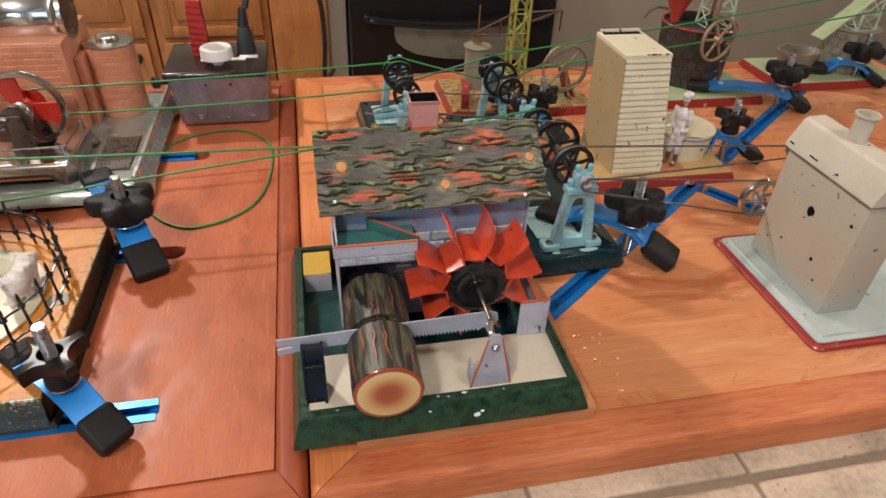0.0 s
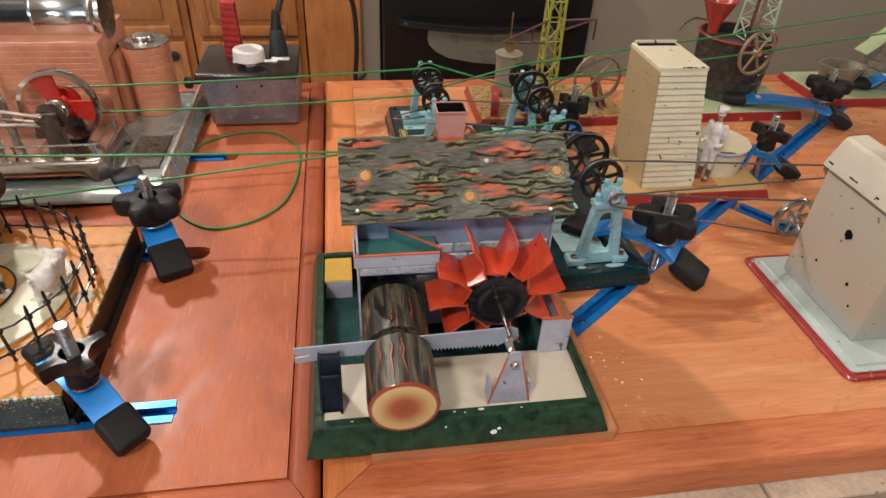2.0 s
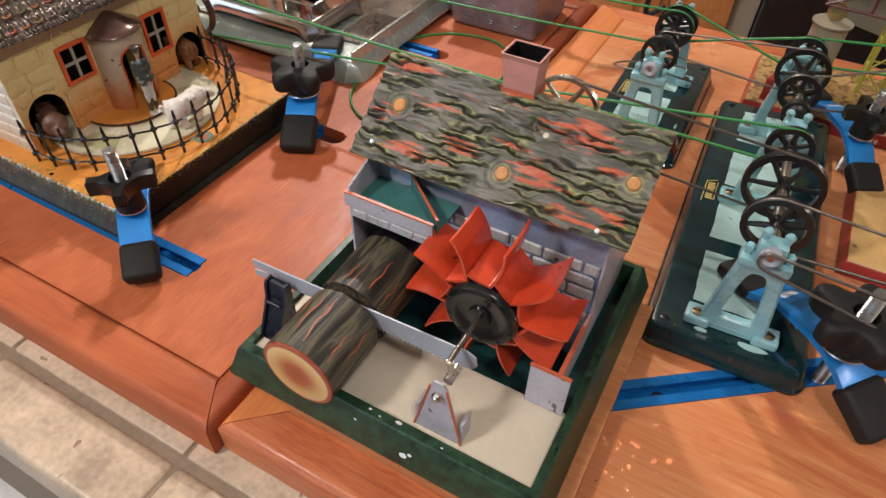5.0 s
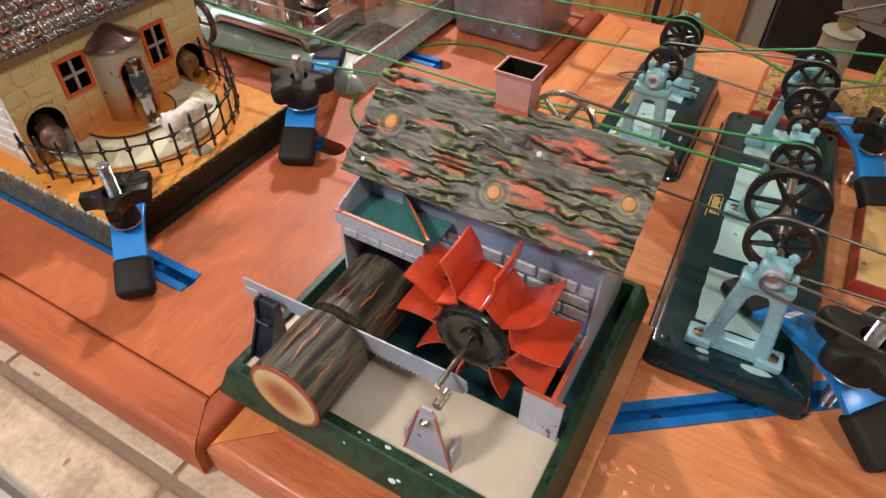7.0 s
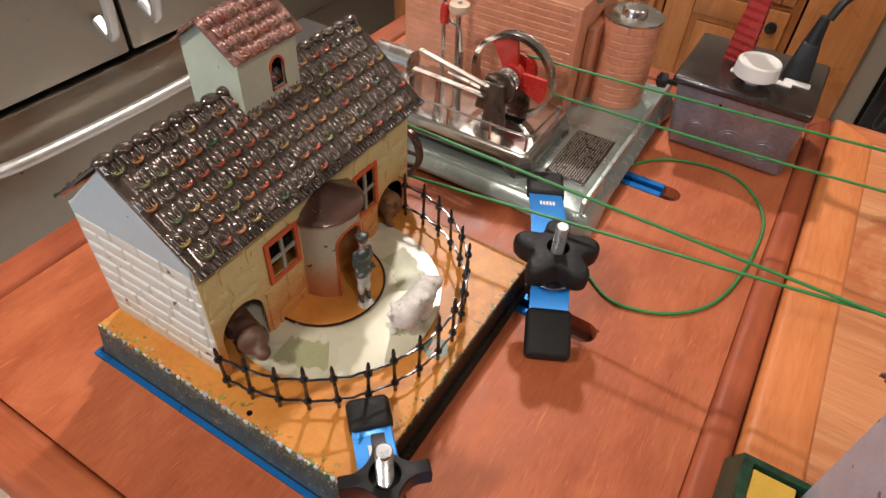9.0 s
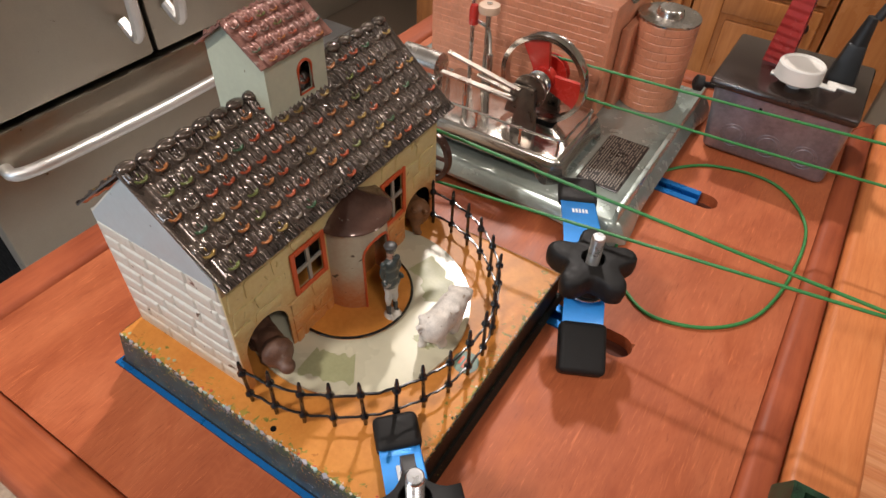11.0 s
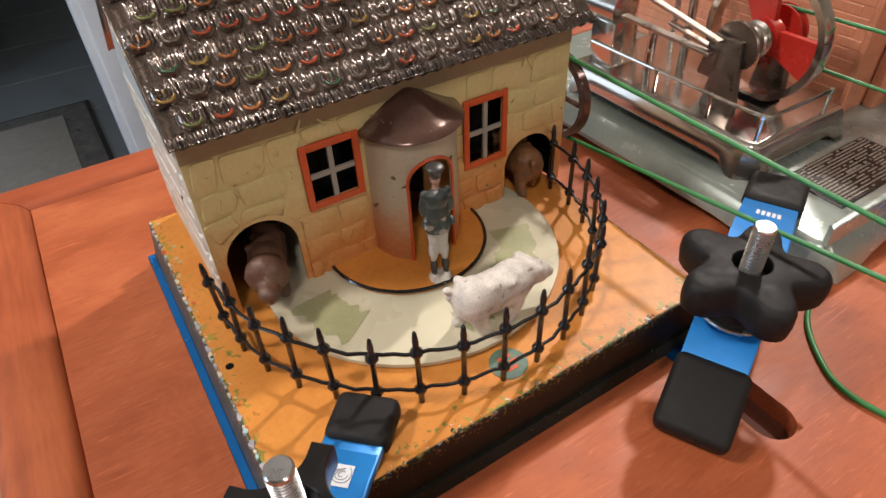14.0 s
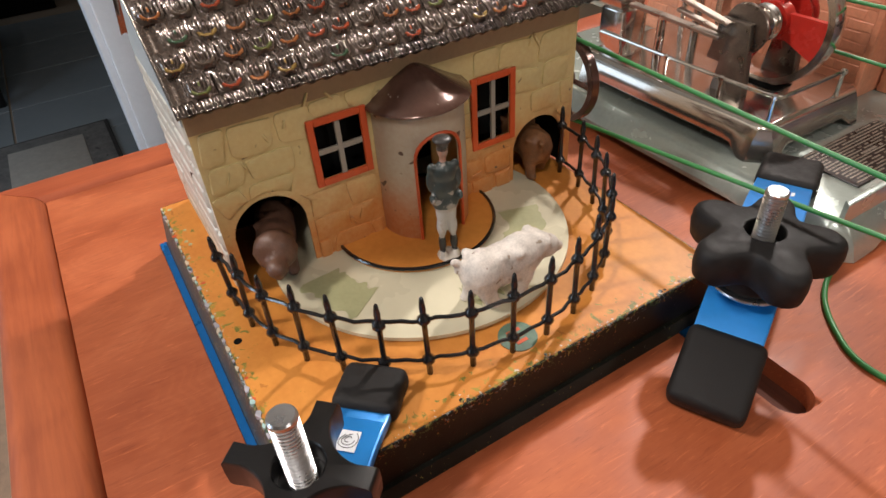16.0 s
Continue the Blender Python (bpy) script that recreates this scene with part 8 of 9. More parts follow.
def bearing_stand(parent, x, y, z0, zc, half=0.0215):
    """Cast A-shaped stand with feet, a capped bearing and four nuts."""
    bm = B()
    lo_, hi_ = z0 + 0.0010, zc - 0.0105
    wide, slim_ = half + 0.0036, 0.0124
    zm = (lo_ + hi_) / 2
    mid = (wide + slim_) / 2
    ln = math.hypot(hi_ - lo_, wide - slim_)
    nx_, nz_ = (hi_ - lo_) / ln, (wide - slim_) / ln

    def reach(a, inset, foot, p):
        """How far the stand's rounded outline lies from its middle, towards angle a."""
        c_, s_ = math.cos(a), math.sin(a)
        sides = ((abs(c_) * nx_ + s_ * nz_) / (mid * nx_ - inset), s_ / (hi_ - zm - inset), -s_ / (zm - lo_ - foot))
        return sum(max(0.0, q) ** p for q in sides) ** (-1 / p)
    n = 56
    rings = []
    for inset, foot, p, yy in ((0.0082, 0.0104, 6, -0.0018), (0.0072, 0.0094, 6, -0.0032), (0.0012, 0.0, 22, -0.0044), (0.0, 0.0, 26, -0.0034), (0.0, 0.0, 26, 0.0034), (0.0012, 0.0, 22, 0.0044), (0.0072, 0.0094, 6, 0.0032), (0.0082, 0.0104, 6, 0.0018), (0.0082, 0.0104, 6, -0.0018)):
        rings.append([(x + reach(2 * math.pi * k / n, inset, foot, p) * math.cos(2 * math.pi * k / n), y + yy, zm + reach(2 * math.pi * k / n, inset, foot, p) * math.sin(2 * math.pi * k / n)) for k in range(n)])
    loops(bm, rings)
    bmesh.ops.remove_doubles(bm, verts=bm.verts[:], dist=1e-6)
    box(bm, x - half - 0.002, x + half + 0.002, y - 0.0042, y + 0.0042, z0, z0 + 0.0050, 0.0008, 1)
    box(bm, x - 0.0140, x + 0.0140, y - 0.0058, y + 0.0058, zc - 0.0130, zc - 0.0070, 0.0010, 2)
    box(bm, x - 0.0075, x + 0.0075, y - 0.0055, y + 0.0055, zc - 0.0080, zc + 0.0060, 0.0015, 2)
    st = part("bearing_stand", bm, "enamel_teal", parent, "pale teal cast bearing stand", angle=30)
    for s in (-1, 1):
        bm = B()
        box(bm, x + s * (half + 0.0036) - 0.0076, x + s * (half + 0.0036) + 0.0076, y - 0.0072, y + 0.0072, z0, z0 + 0.0068, 0.0018, 3)
        ft = part("foot", bm, "enamel_teal", st)
        bm = B()
        cx = x + s * (half + 0.0045)
        lathe(bm, [(0.0038, 0), (0.0036, 0.0010), (0.0020, 0.0016), (0.0005, 0.0017)], (cx, y - 0.001, z0 + 0.0066), (cx, y - 0.001, 1), 14)
        sc = part("screw", bm, "old_brass", st, "slotted brass screw")
        bm = B()
        box(bm, cx - 0.0034, cx + 0.0034, y - 0.0015, y - 0.0005, z0 + 0.0078, z0 + 0.0084)
        part("slot", bm, "black_gap", sc)
    for sx in (-0.0055, 0.0055, -0.0105, 0.0105):
        zt = zc + 0.0055 if abs(sx) < 0.008 else zc - 0.0075
        bm = B()
        lathe(bm, [(0.0018, 0), (0.0018, 0.0035), (0.0028, 0.0036), (0.0028, 0.0062), (0.0016, 0.0075), (0.0004, 0.0078)], (x + sx, y, zt), (x + sx, y, 1), 6)
        part("nut", bm, "enamel_teal", st)
    return st


def line_shaft(name, rect_, shaft_x, zc, y0, y1, stands, wheels, label, turn, half=0.0165):
    x0, x1, ya, yb = rect_
    s = thing(name, ((x0 + x1) / 2, (ya + yb) / 2, 0.0), label, "line shaft", "line shafts")
    bm = B()
    n = 6
    r = 0.010

    def rr(d, z):
        pts = []
        for cx, cy, a0 in ((x1 - r, yb - r, 0), (x0 + r, yb - r, 90), (x0 + r, ya + r, 180), (x1 - r, ya + r, 270)):
            for k in range(n + 1):
                a = radians(a0 + 90 * k / n)
                pts.append((cx + (r - d) * math.cos(a), cy + (r - d) * math.sin(a), z))
        return pts
    vs = loops(bm, [rr(0, 0.0004), rr(0, 0.0030), rr(0.0012, 0.0042), rr(0.0035, 0.0130), rr(0.0050, 0.0152), rr(0.0075, 0.0160)])
    bm.faces.new(vs[-1])
    bm.faces.new(vs[0][::-1])
    base = part("base_plate", bm, "enamel_dark", s, "dark green enamelled cast base", angle=30)
    for hx in (x0 + 0.012, x1 - 0.012):
        for hy in (ya + 0.012, yb - 0.012):
            bm = B()
            lathe(bm, [(0.0022, 0), (0.0030, 0.0005), (0.0022, 0.0009)], (hx, hy, 0.0158), (hx, hy, 1), 12)
            part("eyelet", bm, "iron", base)
    yy = ya + 0.036
    while yy < yb - 0.05:
        bm = B()
        ragged = []
        for cx_, cy_, ex_, ey_ in ((shaft_x - 0.0255, yy, 0.041, 0), (shaft_x + 0.0155, yy, 0, 0.052), (shaft_x + 0.0155, yy + 0.052, -0.041, 0), (shaft_x - 0.0255, yy + 0.052, 0, -0.052)):
            ragged += [(cx_ + ex_ * q / 9 + RNG.uniform(-0.0006, 0.0006), cy_ + ey_ * q / 9 + RNG.uniform(-0.0006, 0.0006)) for q in range(9)]
        prism(bm, ragged, 0.0158, 0.0163)
        part("painted_field", bm, "pad_teal", base, "worn pale teal field")
        yy += 0.068
    bm = B()
    gx, gy = x0 + 0.015, (ya + yb) / 2 - 0.012
    tube(bm, [(gx - 0.004, gy - 0.001, 0.0161), (gx - 0.0035, gy + 0.026, 0.0161), (gx + 0.004, gy + 0.030, 0.0161)], 0.0004, 5)
    tube(bm, [(gx + 0.0048, gy + 0.003, 0.0161), (gx + 0.0048, gy + 0.027, 0.0161)], 0.0003, 5)
    for k in range(9):
        box(bm, gx - 0.002, gx + (0.003 if k % 3 else 0.004), gy + 0.0035 + k * 0.0025, gy + 0.0048 + k * 0.0025, 0.0159, 0.0163)
    part("gold_print", bm, "gold", base, "small gold printed script bars")
    for wx, wy, ww, wl in ((x0 + 0.034, ya + 0.0125, 0.010, 0.004), (x1 - 0.036, ya + 0.0120, 0.022, 0.006), (x1 - 0.012, ya + 0.045, 0.003, 0.010)):
        bm = B()
        prism(bm, [(wx + ww / 2 * RNG.uniform(0.7, 1.0) * math.cos(k * math.pi / 5), wy + wl / 2 * RNG.uniform(0.7, 1.0) * math.sin(k * math.pi / 5)) for k in range(10)], 0.0158, 0.0163)
        part("worn_patch", bm, "pad_teal", base, "paint worn pale")
    bm = B()
    cyl(bm, (shaft_x, y0, zc), (shaft_x, y1, zc), 0.0030, 16, bev=0.0006)
    part("shaft", bm, "nickel", s, "steel shaft")
    bm = B()
    lathe(bm, [(0.0030, 0), (0.0060, 0.0006), (0.0060, 0.0050), (0.0046, 0.0062), (0.0040, 0.0062), (0.0020, 0.0050)], (shaft_x, y0 + 0.005, zc), (shaft_x, y0 - 1, zc), 24)
    part("end_pulley", bm, "saw", s, "small end pulley", angle=30)
    for y in stands:
        bearing_stand(s, shaft_x, y, 0.0160, zc, half)
    for y, r_ in wheels:
        pulley(s, (shaft_x, y, zc), r_)
    piv = Vector((shaft_x, y0, 0))
    s.matrix_basis = Matrix.Translation(piv) @ pose(0, 0, 0, 0, 0, turn) @ Matrix.Translation(-piv) @ s.matrix_basis
    return s


line_shaft("line_shaft", (0.1890, 0.2890, 0.1830, 0.4950), 0.2390, 0.0860, 0.1950, 0.4680, (0.2040, 0.3370, 0.4430), ((0.2260, 0.0190), (0.2660, 0.0235), (0.3120, 0.0150), (0.3590, 0.0095), (0.3910, 0.0145), (0.4240, 0.0195), (0.4560, 0.0155), (0.4650, 0.0120)), "long dark green line shaft with black pulleys and teal stands", 2.6)
line_shaft("line_shaft", (0.0790, 0.1640, 0.3700, 0.5480), 0.1225, 0.0790, 0.3800, 0.5050, (0.3880, 0.4930), ((0.4110, 0.0150), (0.4350, 0.0100), (0.4640, 0.0165), (0.4755, 0.0172)), "short dark green line shaft with black pulleys and teal stands", 1.0, 0.0150)


# drive pulley behind the saw mill
DPC = Vector((0.1070, 0.2140, 0.1270))
pulley(mill, DPC, 0.0205, 0.0036, 5, "nickel", name="drive_pulley", rim=0.0022)
bm = B()
cyl(bm, DPC - Vector((0, 0.012, 0)), DPC + Vector((0, 0.007, 0)), 0.0018, 10)
part("drive_axle", bm, "nickel", mill)


# ---- belts ----
def belt(c0, r0, c1, r1, mat, rad, label, cross=False, sag=0.0, dy=0.0):
    """A loop round two wheels that turn about y."""
    (x0, y0, z0), (x1, y1, z1) = c0, c1
    a = math.atan2(z1 - z0, x1 - x0)
    f0 = math.acos((r0 + r1) / math.hypot(x1 - x0, z1 - z0)) if cross else math.pi / 2
    n, m = 12, 12

    def at(c, r, t, y):
        return (c[0] + r * math.cos(t), y, c[1] + r * math.sin(t))
    pts = [at((x0, z0), r0, a + f0 + (2 * math.pi - 2 * f0) * k / n, y0) for k in range(n + 1)]
    if cross:
        far = [at((x1, z1), r1, a + math.pi - f0 - (2 * math.pi - 2 * f0) * k / n, y1) for k in range(n + 1)]
    else:
        far = [at((x1, z1), r1, a - math.pi / 2 + math.pi * k / n, y1) for k in range(n + 1)]
    for first, last, droop, side_ in ((pts[-1], far[0], sag, 0.0012), (far[-1], pts[0], sag * 0.6, -0.0012)):
        run = []
        for k in range(1, m):
            u = k / m
            run.append(tuple(p + (q - p) * u for p, q in zip(first, last)))
            run[-1] = (run[-1][0], run[-1][1] + (side_ * math.sin(math.pi * u) if cross else 0.0), run[-1][2] - droop * math.sin(math.pi * u))
        pts += run + (far if side_ > 0 else [])
    bm = B()
    tube(bm, pts, rad, 8, True)
    return solo("drive_belt", bm, mat, label, "belt", "drive belts", angle=80)


GB, SB = "thin bright green round drive belt", "thin grey coiled-spring drive belt"
def on_shaft(sx, pivot_y, turn, y, zc):
    """Where a pulley of a turned line shaft stands."""
    return (sx - (y - pivot_y) * math.sin(radians(turn)), pivot_y + (y - pivot_y) * math.cos(radians(turn)), zc)


def long_at(y):
    return on_shaft(0.2390, 0.1950, 2.6, y, 0.0860)


def short_at(y):
    return on_shaft(0.1225, 0.3800, 1.0, y, 0.0790)


belt((-0.2530, 0.4350, 0.0765), 0.0135, short_at(0.4640), 0.0155, "belt_green", 0.0011, GB, sag=0.003)
belt((-0.2850, 0.2950, 0.0660), 0.0228, long_at(0.3120), 0.0135, "belt_green", 0.0011, GB, cross=True, sag=0.002)
belt(short_at(0.4755), 0.0162, long_at(0.4560), 0.0145, "belt_green", 0.0011, GB, cross=True)
belt(long_at(0.4650), 0.0110, (0.850, 0.560, 0.128), 0.016, "belt_green", 0.0011, GB, sag=0.003)
belt((0.1070, 0.2140, 0.1270), 0.0198, long_at(0.2660), 0.0225, "belt_grey", 0.0009, SB)
belt(long_at(0.1920), 0.0058, (0.4220, 0.2080, 0.0480), 0.0185, "belt_grey", 0.0009, SB)
belt(long_at(0.2260), 0.0180, (0.4620, 0.2300, 0.0820), 0.0060, "belt_grey", 0.0009, SB)
belt(short_at(0.4350), 0.0090, long_at(0.4240), 0.0185, "belt_grey", 0.0009, SB)
belt(long_at(0.3910), 0.0135, (0.3450, 0.5200, 0.0560), 0.0300, "belt_grey", 0.0009, SB)
bm = B()
tube(bm, curve_pts([(0.0800, 0.4440, 0.0440), (0.0960, 0.4360, 0.0470), (0.1230, 0.4420, 0.0480), (0.1500, 0.4520, 0.0420), (0.1580, 0.4640, 0.0400), (0.1440, 0.4740, 0.0420), (0.1180, 0.4660, 0.0440), (0.0920, 0.4560, 0.0440)], 6, True), 0.0009, 8, True)
solo("slack_belt", bm, "belt_grey", "slack grey spring belt hanging round the short line shaft", "belt", "drive belts", angle=80)
bm = B()
loop = [(-0.1560, 0.433), (-0.1460, 0.470), (-0.1140, 0.500), (-0.0640, 0.505), (-0.0310, 0.465), (-0.0280, 0.404), (-0.0390, 0.347), (-0.0630, 0.316), (-0.0960, 0.303), (-0.1180, 0.310), (-0.140, 0.335), (-0.1530, 0.385)]
tube(bm, curve_pts([(x, y, 0.0014) for x, y in loop], 7, True), 0.0013, 8, True)
solo("spare_belt", bm, "belt_green", "loose green round belt lying in a loop on the board", "belt", angle=80)


# ---- toys on the far side ----
def red_base(name, rect_, top_mat, label, category, h=0.0115, flare=0.003):
    t = thing(name, ((rect_[0] + rect_[1]) / 2, (rect_[2] + rect_[3]) / 2, 0.0), label, category)
    bm = B()
    x0, x1, y0, y1 = rect_
    loops(bm, [rect_ring(x0 - flare, x1 + flare, y0 - flare, y1 + flare, 0.0004), rect_ring(x0 - flare, x1 + flare, y0 - flare, y1 + flare, 0.0020), rect_ring(x0, x1, y0, y1, h - 0.001), rect_ring(x0 + .001, x1 - .001, y0 + .001, y1 - .001, h)])
    part("base_rim", bm, "red_tin", t, "dark red flared tin rim", angle=25)
    bm = B()
    box(bm, x0 + 0.0005, x1 - 0.0005, y0 + 0.0005, y1 - 0.0005, 0.001, h + 0.0004, 0.0006, 1)
    part("base_top", bm, top_mat, t)
    return t


# clapboard tower with a worker and a pot
tw = red_base("clapboard_tower", (0.300, 0.474, 0.3150, 0.4200), "tan_tin", "tall cream tin clapboard tower on a red-rimmed tan base", "toy tower")
LO, HI, TZ0, TZ1 = (0.3350, 0.3940, 0.3300, 0.4120), (0.3290, 0.3770, 0.3400, 0.4100), 0.0119, 0.1380


def lerp_rect(t):
    return tuple(a + (b - a) * t for a, b in zip(LO, HI))


bm = B()
frustum(bm, LO, HI, TZ0, TZ1)
part("tower_body", bm, "white_stand", tw)
N = 20
for k in range(N):
    t0, t1 = k / N, (k + 1.0) / N
    a, b = lerp_rect(t0), lerp_rect(t1)
    za, zb = TZ0 + (TZ1 - TZ0) * t0, TZ0 + (TZ1 - TZ0) * t1
    bm = B()
    p = [(a[0], a[2] - 0.0022, za), (a[1], a[2] - 0.0022, za), (b[1], b[2] - 0.0004, zb), (b[0], b[2] - 0.0004, zb)]
    q = [(x, y + 0.0024, z) for x, y, z in p]
    loops(bm, [p, q])
    bm.faces.new([v for v in bm.verts][:4])
    part("clapboard", bm, "white_stand", tw, angle=15)
    bm = B()
    p = [(a[0] - 0.0023, a[2] - 0.0020, za), (a[0] - 0.0023, a[3], za), (b[0] - 0.0004, b[3], zb), (b[0] - 0.0004, b[2] - 0.0002, zb)]
    q = [(x + 0.0024, y, z) for x, y, z in p]
    loops(bm, [p, q])
    bm.faces.new([v for v in bm.verts][:4])
    part("clapboard", bm, "tower_side", tw, angle=15)
bm = B()
box(bm, HI[0] - 0.0015, HI[1] + 0.0015, HI[2] - 0.0015, HI[3] + 0.0015, TZ1 - 0.003, TZ1 + 0.0012, 0.0004, 1)
part("tower_lid", bm, "white_stand", tw, "cream lid with a chipped edge")
bm = B()
box(bm, HI[0] + 0.003, HI[1] - 0.003, HI[3] - 0.0085, HI[3] - 0.0015, TZ1, TZ1 + 0.0016)
part("lid_opening", bm, "black_gap", tw)
bm = B()
box(bm, HI[0] + 0.001, HI[1] - 0.001, HI[3] - 0.0012, HI[3] + 0.0004, TZ1, TZ1 + 0.0045, 0.0003, 1)
part("lid_rim", bm, "white_stand", tw)
for px_, w_ in ((0.352, 0.0016), (0.358, 0.0042), (0.364, 0.0010), (0.372, 0.0022)):
    bm = B()
    prism(bm, [(px_ + w_ * RNG.uniform(0.7, 1.1) * math.cos(k * math.pi / 4), HI[2] - 0.0014 + 0.0011 * RNG.uniform(0.6, 1.1) * math.sin(k * math.pi / 4)) for k in range(8)], TZ1 + 0.0009, TZ1 + 0.0016)
    part("paint_chip", bm, "black_gap", tw, "dark chip along the lid")
bm = B()
PT = (0.4365, 0.3720)
lathe(bm, [(0.0300, 0), (0.0345, 0.0300), (0.0350, 0.0312), (0.0338, 0.0312), (0.0290, 0.0040), (0.001, 0.0040)], (*PT, 0.0119), (*PT, 1), 36)
pot = solo("pot", bm, "white_stand", "cream tin tub standing on the tan base", "tub", angle=30)
bm = B()
lathe(bm, [(0.0340, 0.0262), (0.0343, 0.0264), (0.0346, 0.0292), (0.0343, 0.0294)], (*PT, 0.0119), (*PT, 1), 36, cap=False)
part("painted_band", bm, "mill_blue", pot, "thin blue-grey band under the rim")
WHITE = (0.70, 0.66, 0.60)
M["worker"] = keeper_paint(0.0146, 0.0850, WHITE, (0.64, 0.61, 0.58), (0.72, 0.66, 0.58), (0.10, 0.045, 0.025), (0.10, 0.045, 0.025), (0.55, 0.50, 0.44))
WORKER = MAN + [((-0.0002, 0, 0.0492), 0.0040, (1.05, 1.0, 0.55)), ((0.0050, 0.0050, 0.0275), 0.0016, (1.8, 1, 1)), ((0.0050, -0.0050, 0.0275), 0.0016, (1.8, 1, 1))]
figure("worker_figure", WORKER, "worker", "small white painted worker figurine with a cap", "figurine", (0.4070, 0.3370, 0.0146), -150, voxel=0.0008, scale=1.66, soft=6, slim=0.98)
bm = B()
box(bm, 0.392, 0.420, 0.325, 0.349, 0.0117, 0.0148, 0.0008, 1)
solo("figure_plinth", bm, "board", "small brown plinth under the worker", "plinth")

# cream pump house with chimney pipe
ph = thing("pump_house", (0.475, 0.137, 0.0), "chipped cream tin pump house on a pale red-edged plate", "toy house")


def round_ring(x0, x1, y0, y1, r, z, n=6):
    """A rectangle with rounded corners at one height."""
    pts = []
    for cx, cy, a0 in ((x1 - r, y1 - r, 0), (x0 + r, y1 - r, 90), (x0 + r, y0 + r, 180), (x1 - r, y0 + r, 270)):
        pts += [(cx + r * math.cos(radians(a0 + 90 * k / n)), cy + r * math.sin(radians(a0 + 90 * k / n)), z) for k in range(n + 1)]
    return pts


def plate_ring(d, z):
    return round_ring(0.3890 + d, 0.5655 - d, 0.0585 + d, 0.2130 - d, 0.0085 - d * 0.5, z)


bm = B()
loops(bm, [plate_ring(0.0004, 0.0004), plate_ring(0.0, 0.0018), plate_ring(0.0012, 0.0034), plate_ring(0.0034, 0.0040), plate_ring(0.0050, 0.0034), plate_ring(0.0056, 0.0044)])
part("plate_rim", bm, "red_tin", ph, "worn red rolled rim", angle=30)
bm = B()
vs = loops(bm, [plate_ring(0.0055, 0.0030), plate_ring(0.0060, 0.0052), plate_ring(0.0100, 0.0064), plate_ring(0.0110, 0.0078)])
bm.faces.new(vs[-1])
part("plate", bm, "wheel_base", ph, "pale blue-green tin plate", angle=30)
WX0, WX1, WY0, WY1 = 0.4130, 0.4520, 0.0920, 0.1870
M["pump_wall"] = faded("pump_house_tin", (0.38, 0.45, 0.49), (0.46, 0.40, 0.30), -0.010, 0.045, 0.36, 0.0)
bm = B()
box(bm, WX0, WX1, WY0, WY1, 0.0078, 0.1180, 0.0016, 2)
part("body", bm, "pump_wall", ph, "cream chipped tin body fading to pale blue", angle=30)
bm = B()
pr = [(0.4085, 0.1140), (0.4095, 0.1185), (0.4180, 0.1365), (0.4205, 0.1385), (0.4360, 0.1395), (0.4565, 0.1185), (0.4575, 0.1140)]
a = [bm.verts.new((x, WY0 - 0.003, z)) for x, z in pr]
b = [bm.verts.new((x, WY1 + 0.002, z)) for x, z in pr]
bm.faces.new(a)
bm.faces.new(b[::-1])
for i in range(7):
    bm.faces.new((a[i], b[i], b[(i + 1) % 7], a[(i + 1) % 7]))
rf = part("roof", bm, "wheel_house", ph, "cream tin roof with chipped rim", angle=20)
for k in range(7):
    y = RNG.uniform(WY0, WY1)
    bm = B()
    w_ = RNG.uniform(0.0008, 0.0030)
    box(bm, 0.4090, 0.4100, y, y + w_ * 1.6, 0.1180, 0.1190, 0.0002, 1)
    part("rim_chip", bm, "black_gap", rf, "dark chip along the roof rim")
for y, z, s in ((0.140, 0.078, 0.0050), (0.157, 0.040, 0.0016), (0.120, 0.044, 0.0022), (0.100, 0.090, 0.0020), (0.110, 0.030, 0.0014), (0.172, 0.032, 0.0012)):
    bm = B()
    pts = [(WX0 - 0.0003, y + s * RNG.uniform(0.5, 1.0) * math.cos(k * math.pi / 4.5), z + s * RNG.uniform(0.6, 1.1) * math.sin(k * math.pi / 4.5)) for k in range(9)]
    bm.faces.new([bm.verts.new(p) for p in pts])
    part("paint_chip", bm, "black_gap", ph, "dark chip in the cream paint")
bm = B()
lathe(bm, [(0.0072, 0), (0.0072, 0.0255), (0.0090, 0.0270), (0.0092, 0.0288), (0.0074, 0.0288), (0.0064, 0.012), (0.001, 0.012)], (0.4290, 0.1440, 0.1320), (0.4290, 0.1440, 1), 24)
part("chimney_pipe", bm, "wheel_house", ph, "short round chimney pipe", angle=30)
pulley(ph, (0.4220, 0.2080, 0.0480), 0.0195, mat="nickel", name="drive_wheel")
bm = B()
cyl(bm, (0.4220, 0.188, 0.0480), (0.4220, 0.215, 0.0480), 0.0020, 10)
part("axle", bm, "nickel", ph)
pulley(ph, (0.4620, 0.2300, 0.0820), 0.0075, mat="nickel", name="small_pulley")
bm = B()
cyl(bm, (0.4620, 0.188, 0.0820), (0.4620, 0.235, 0.0820), 0.0020, 10)
part("axle", bm, "nickel", ph)

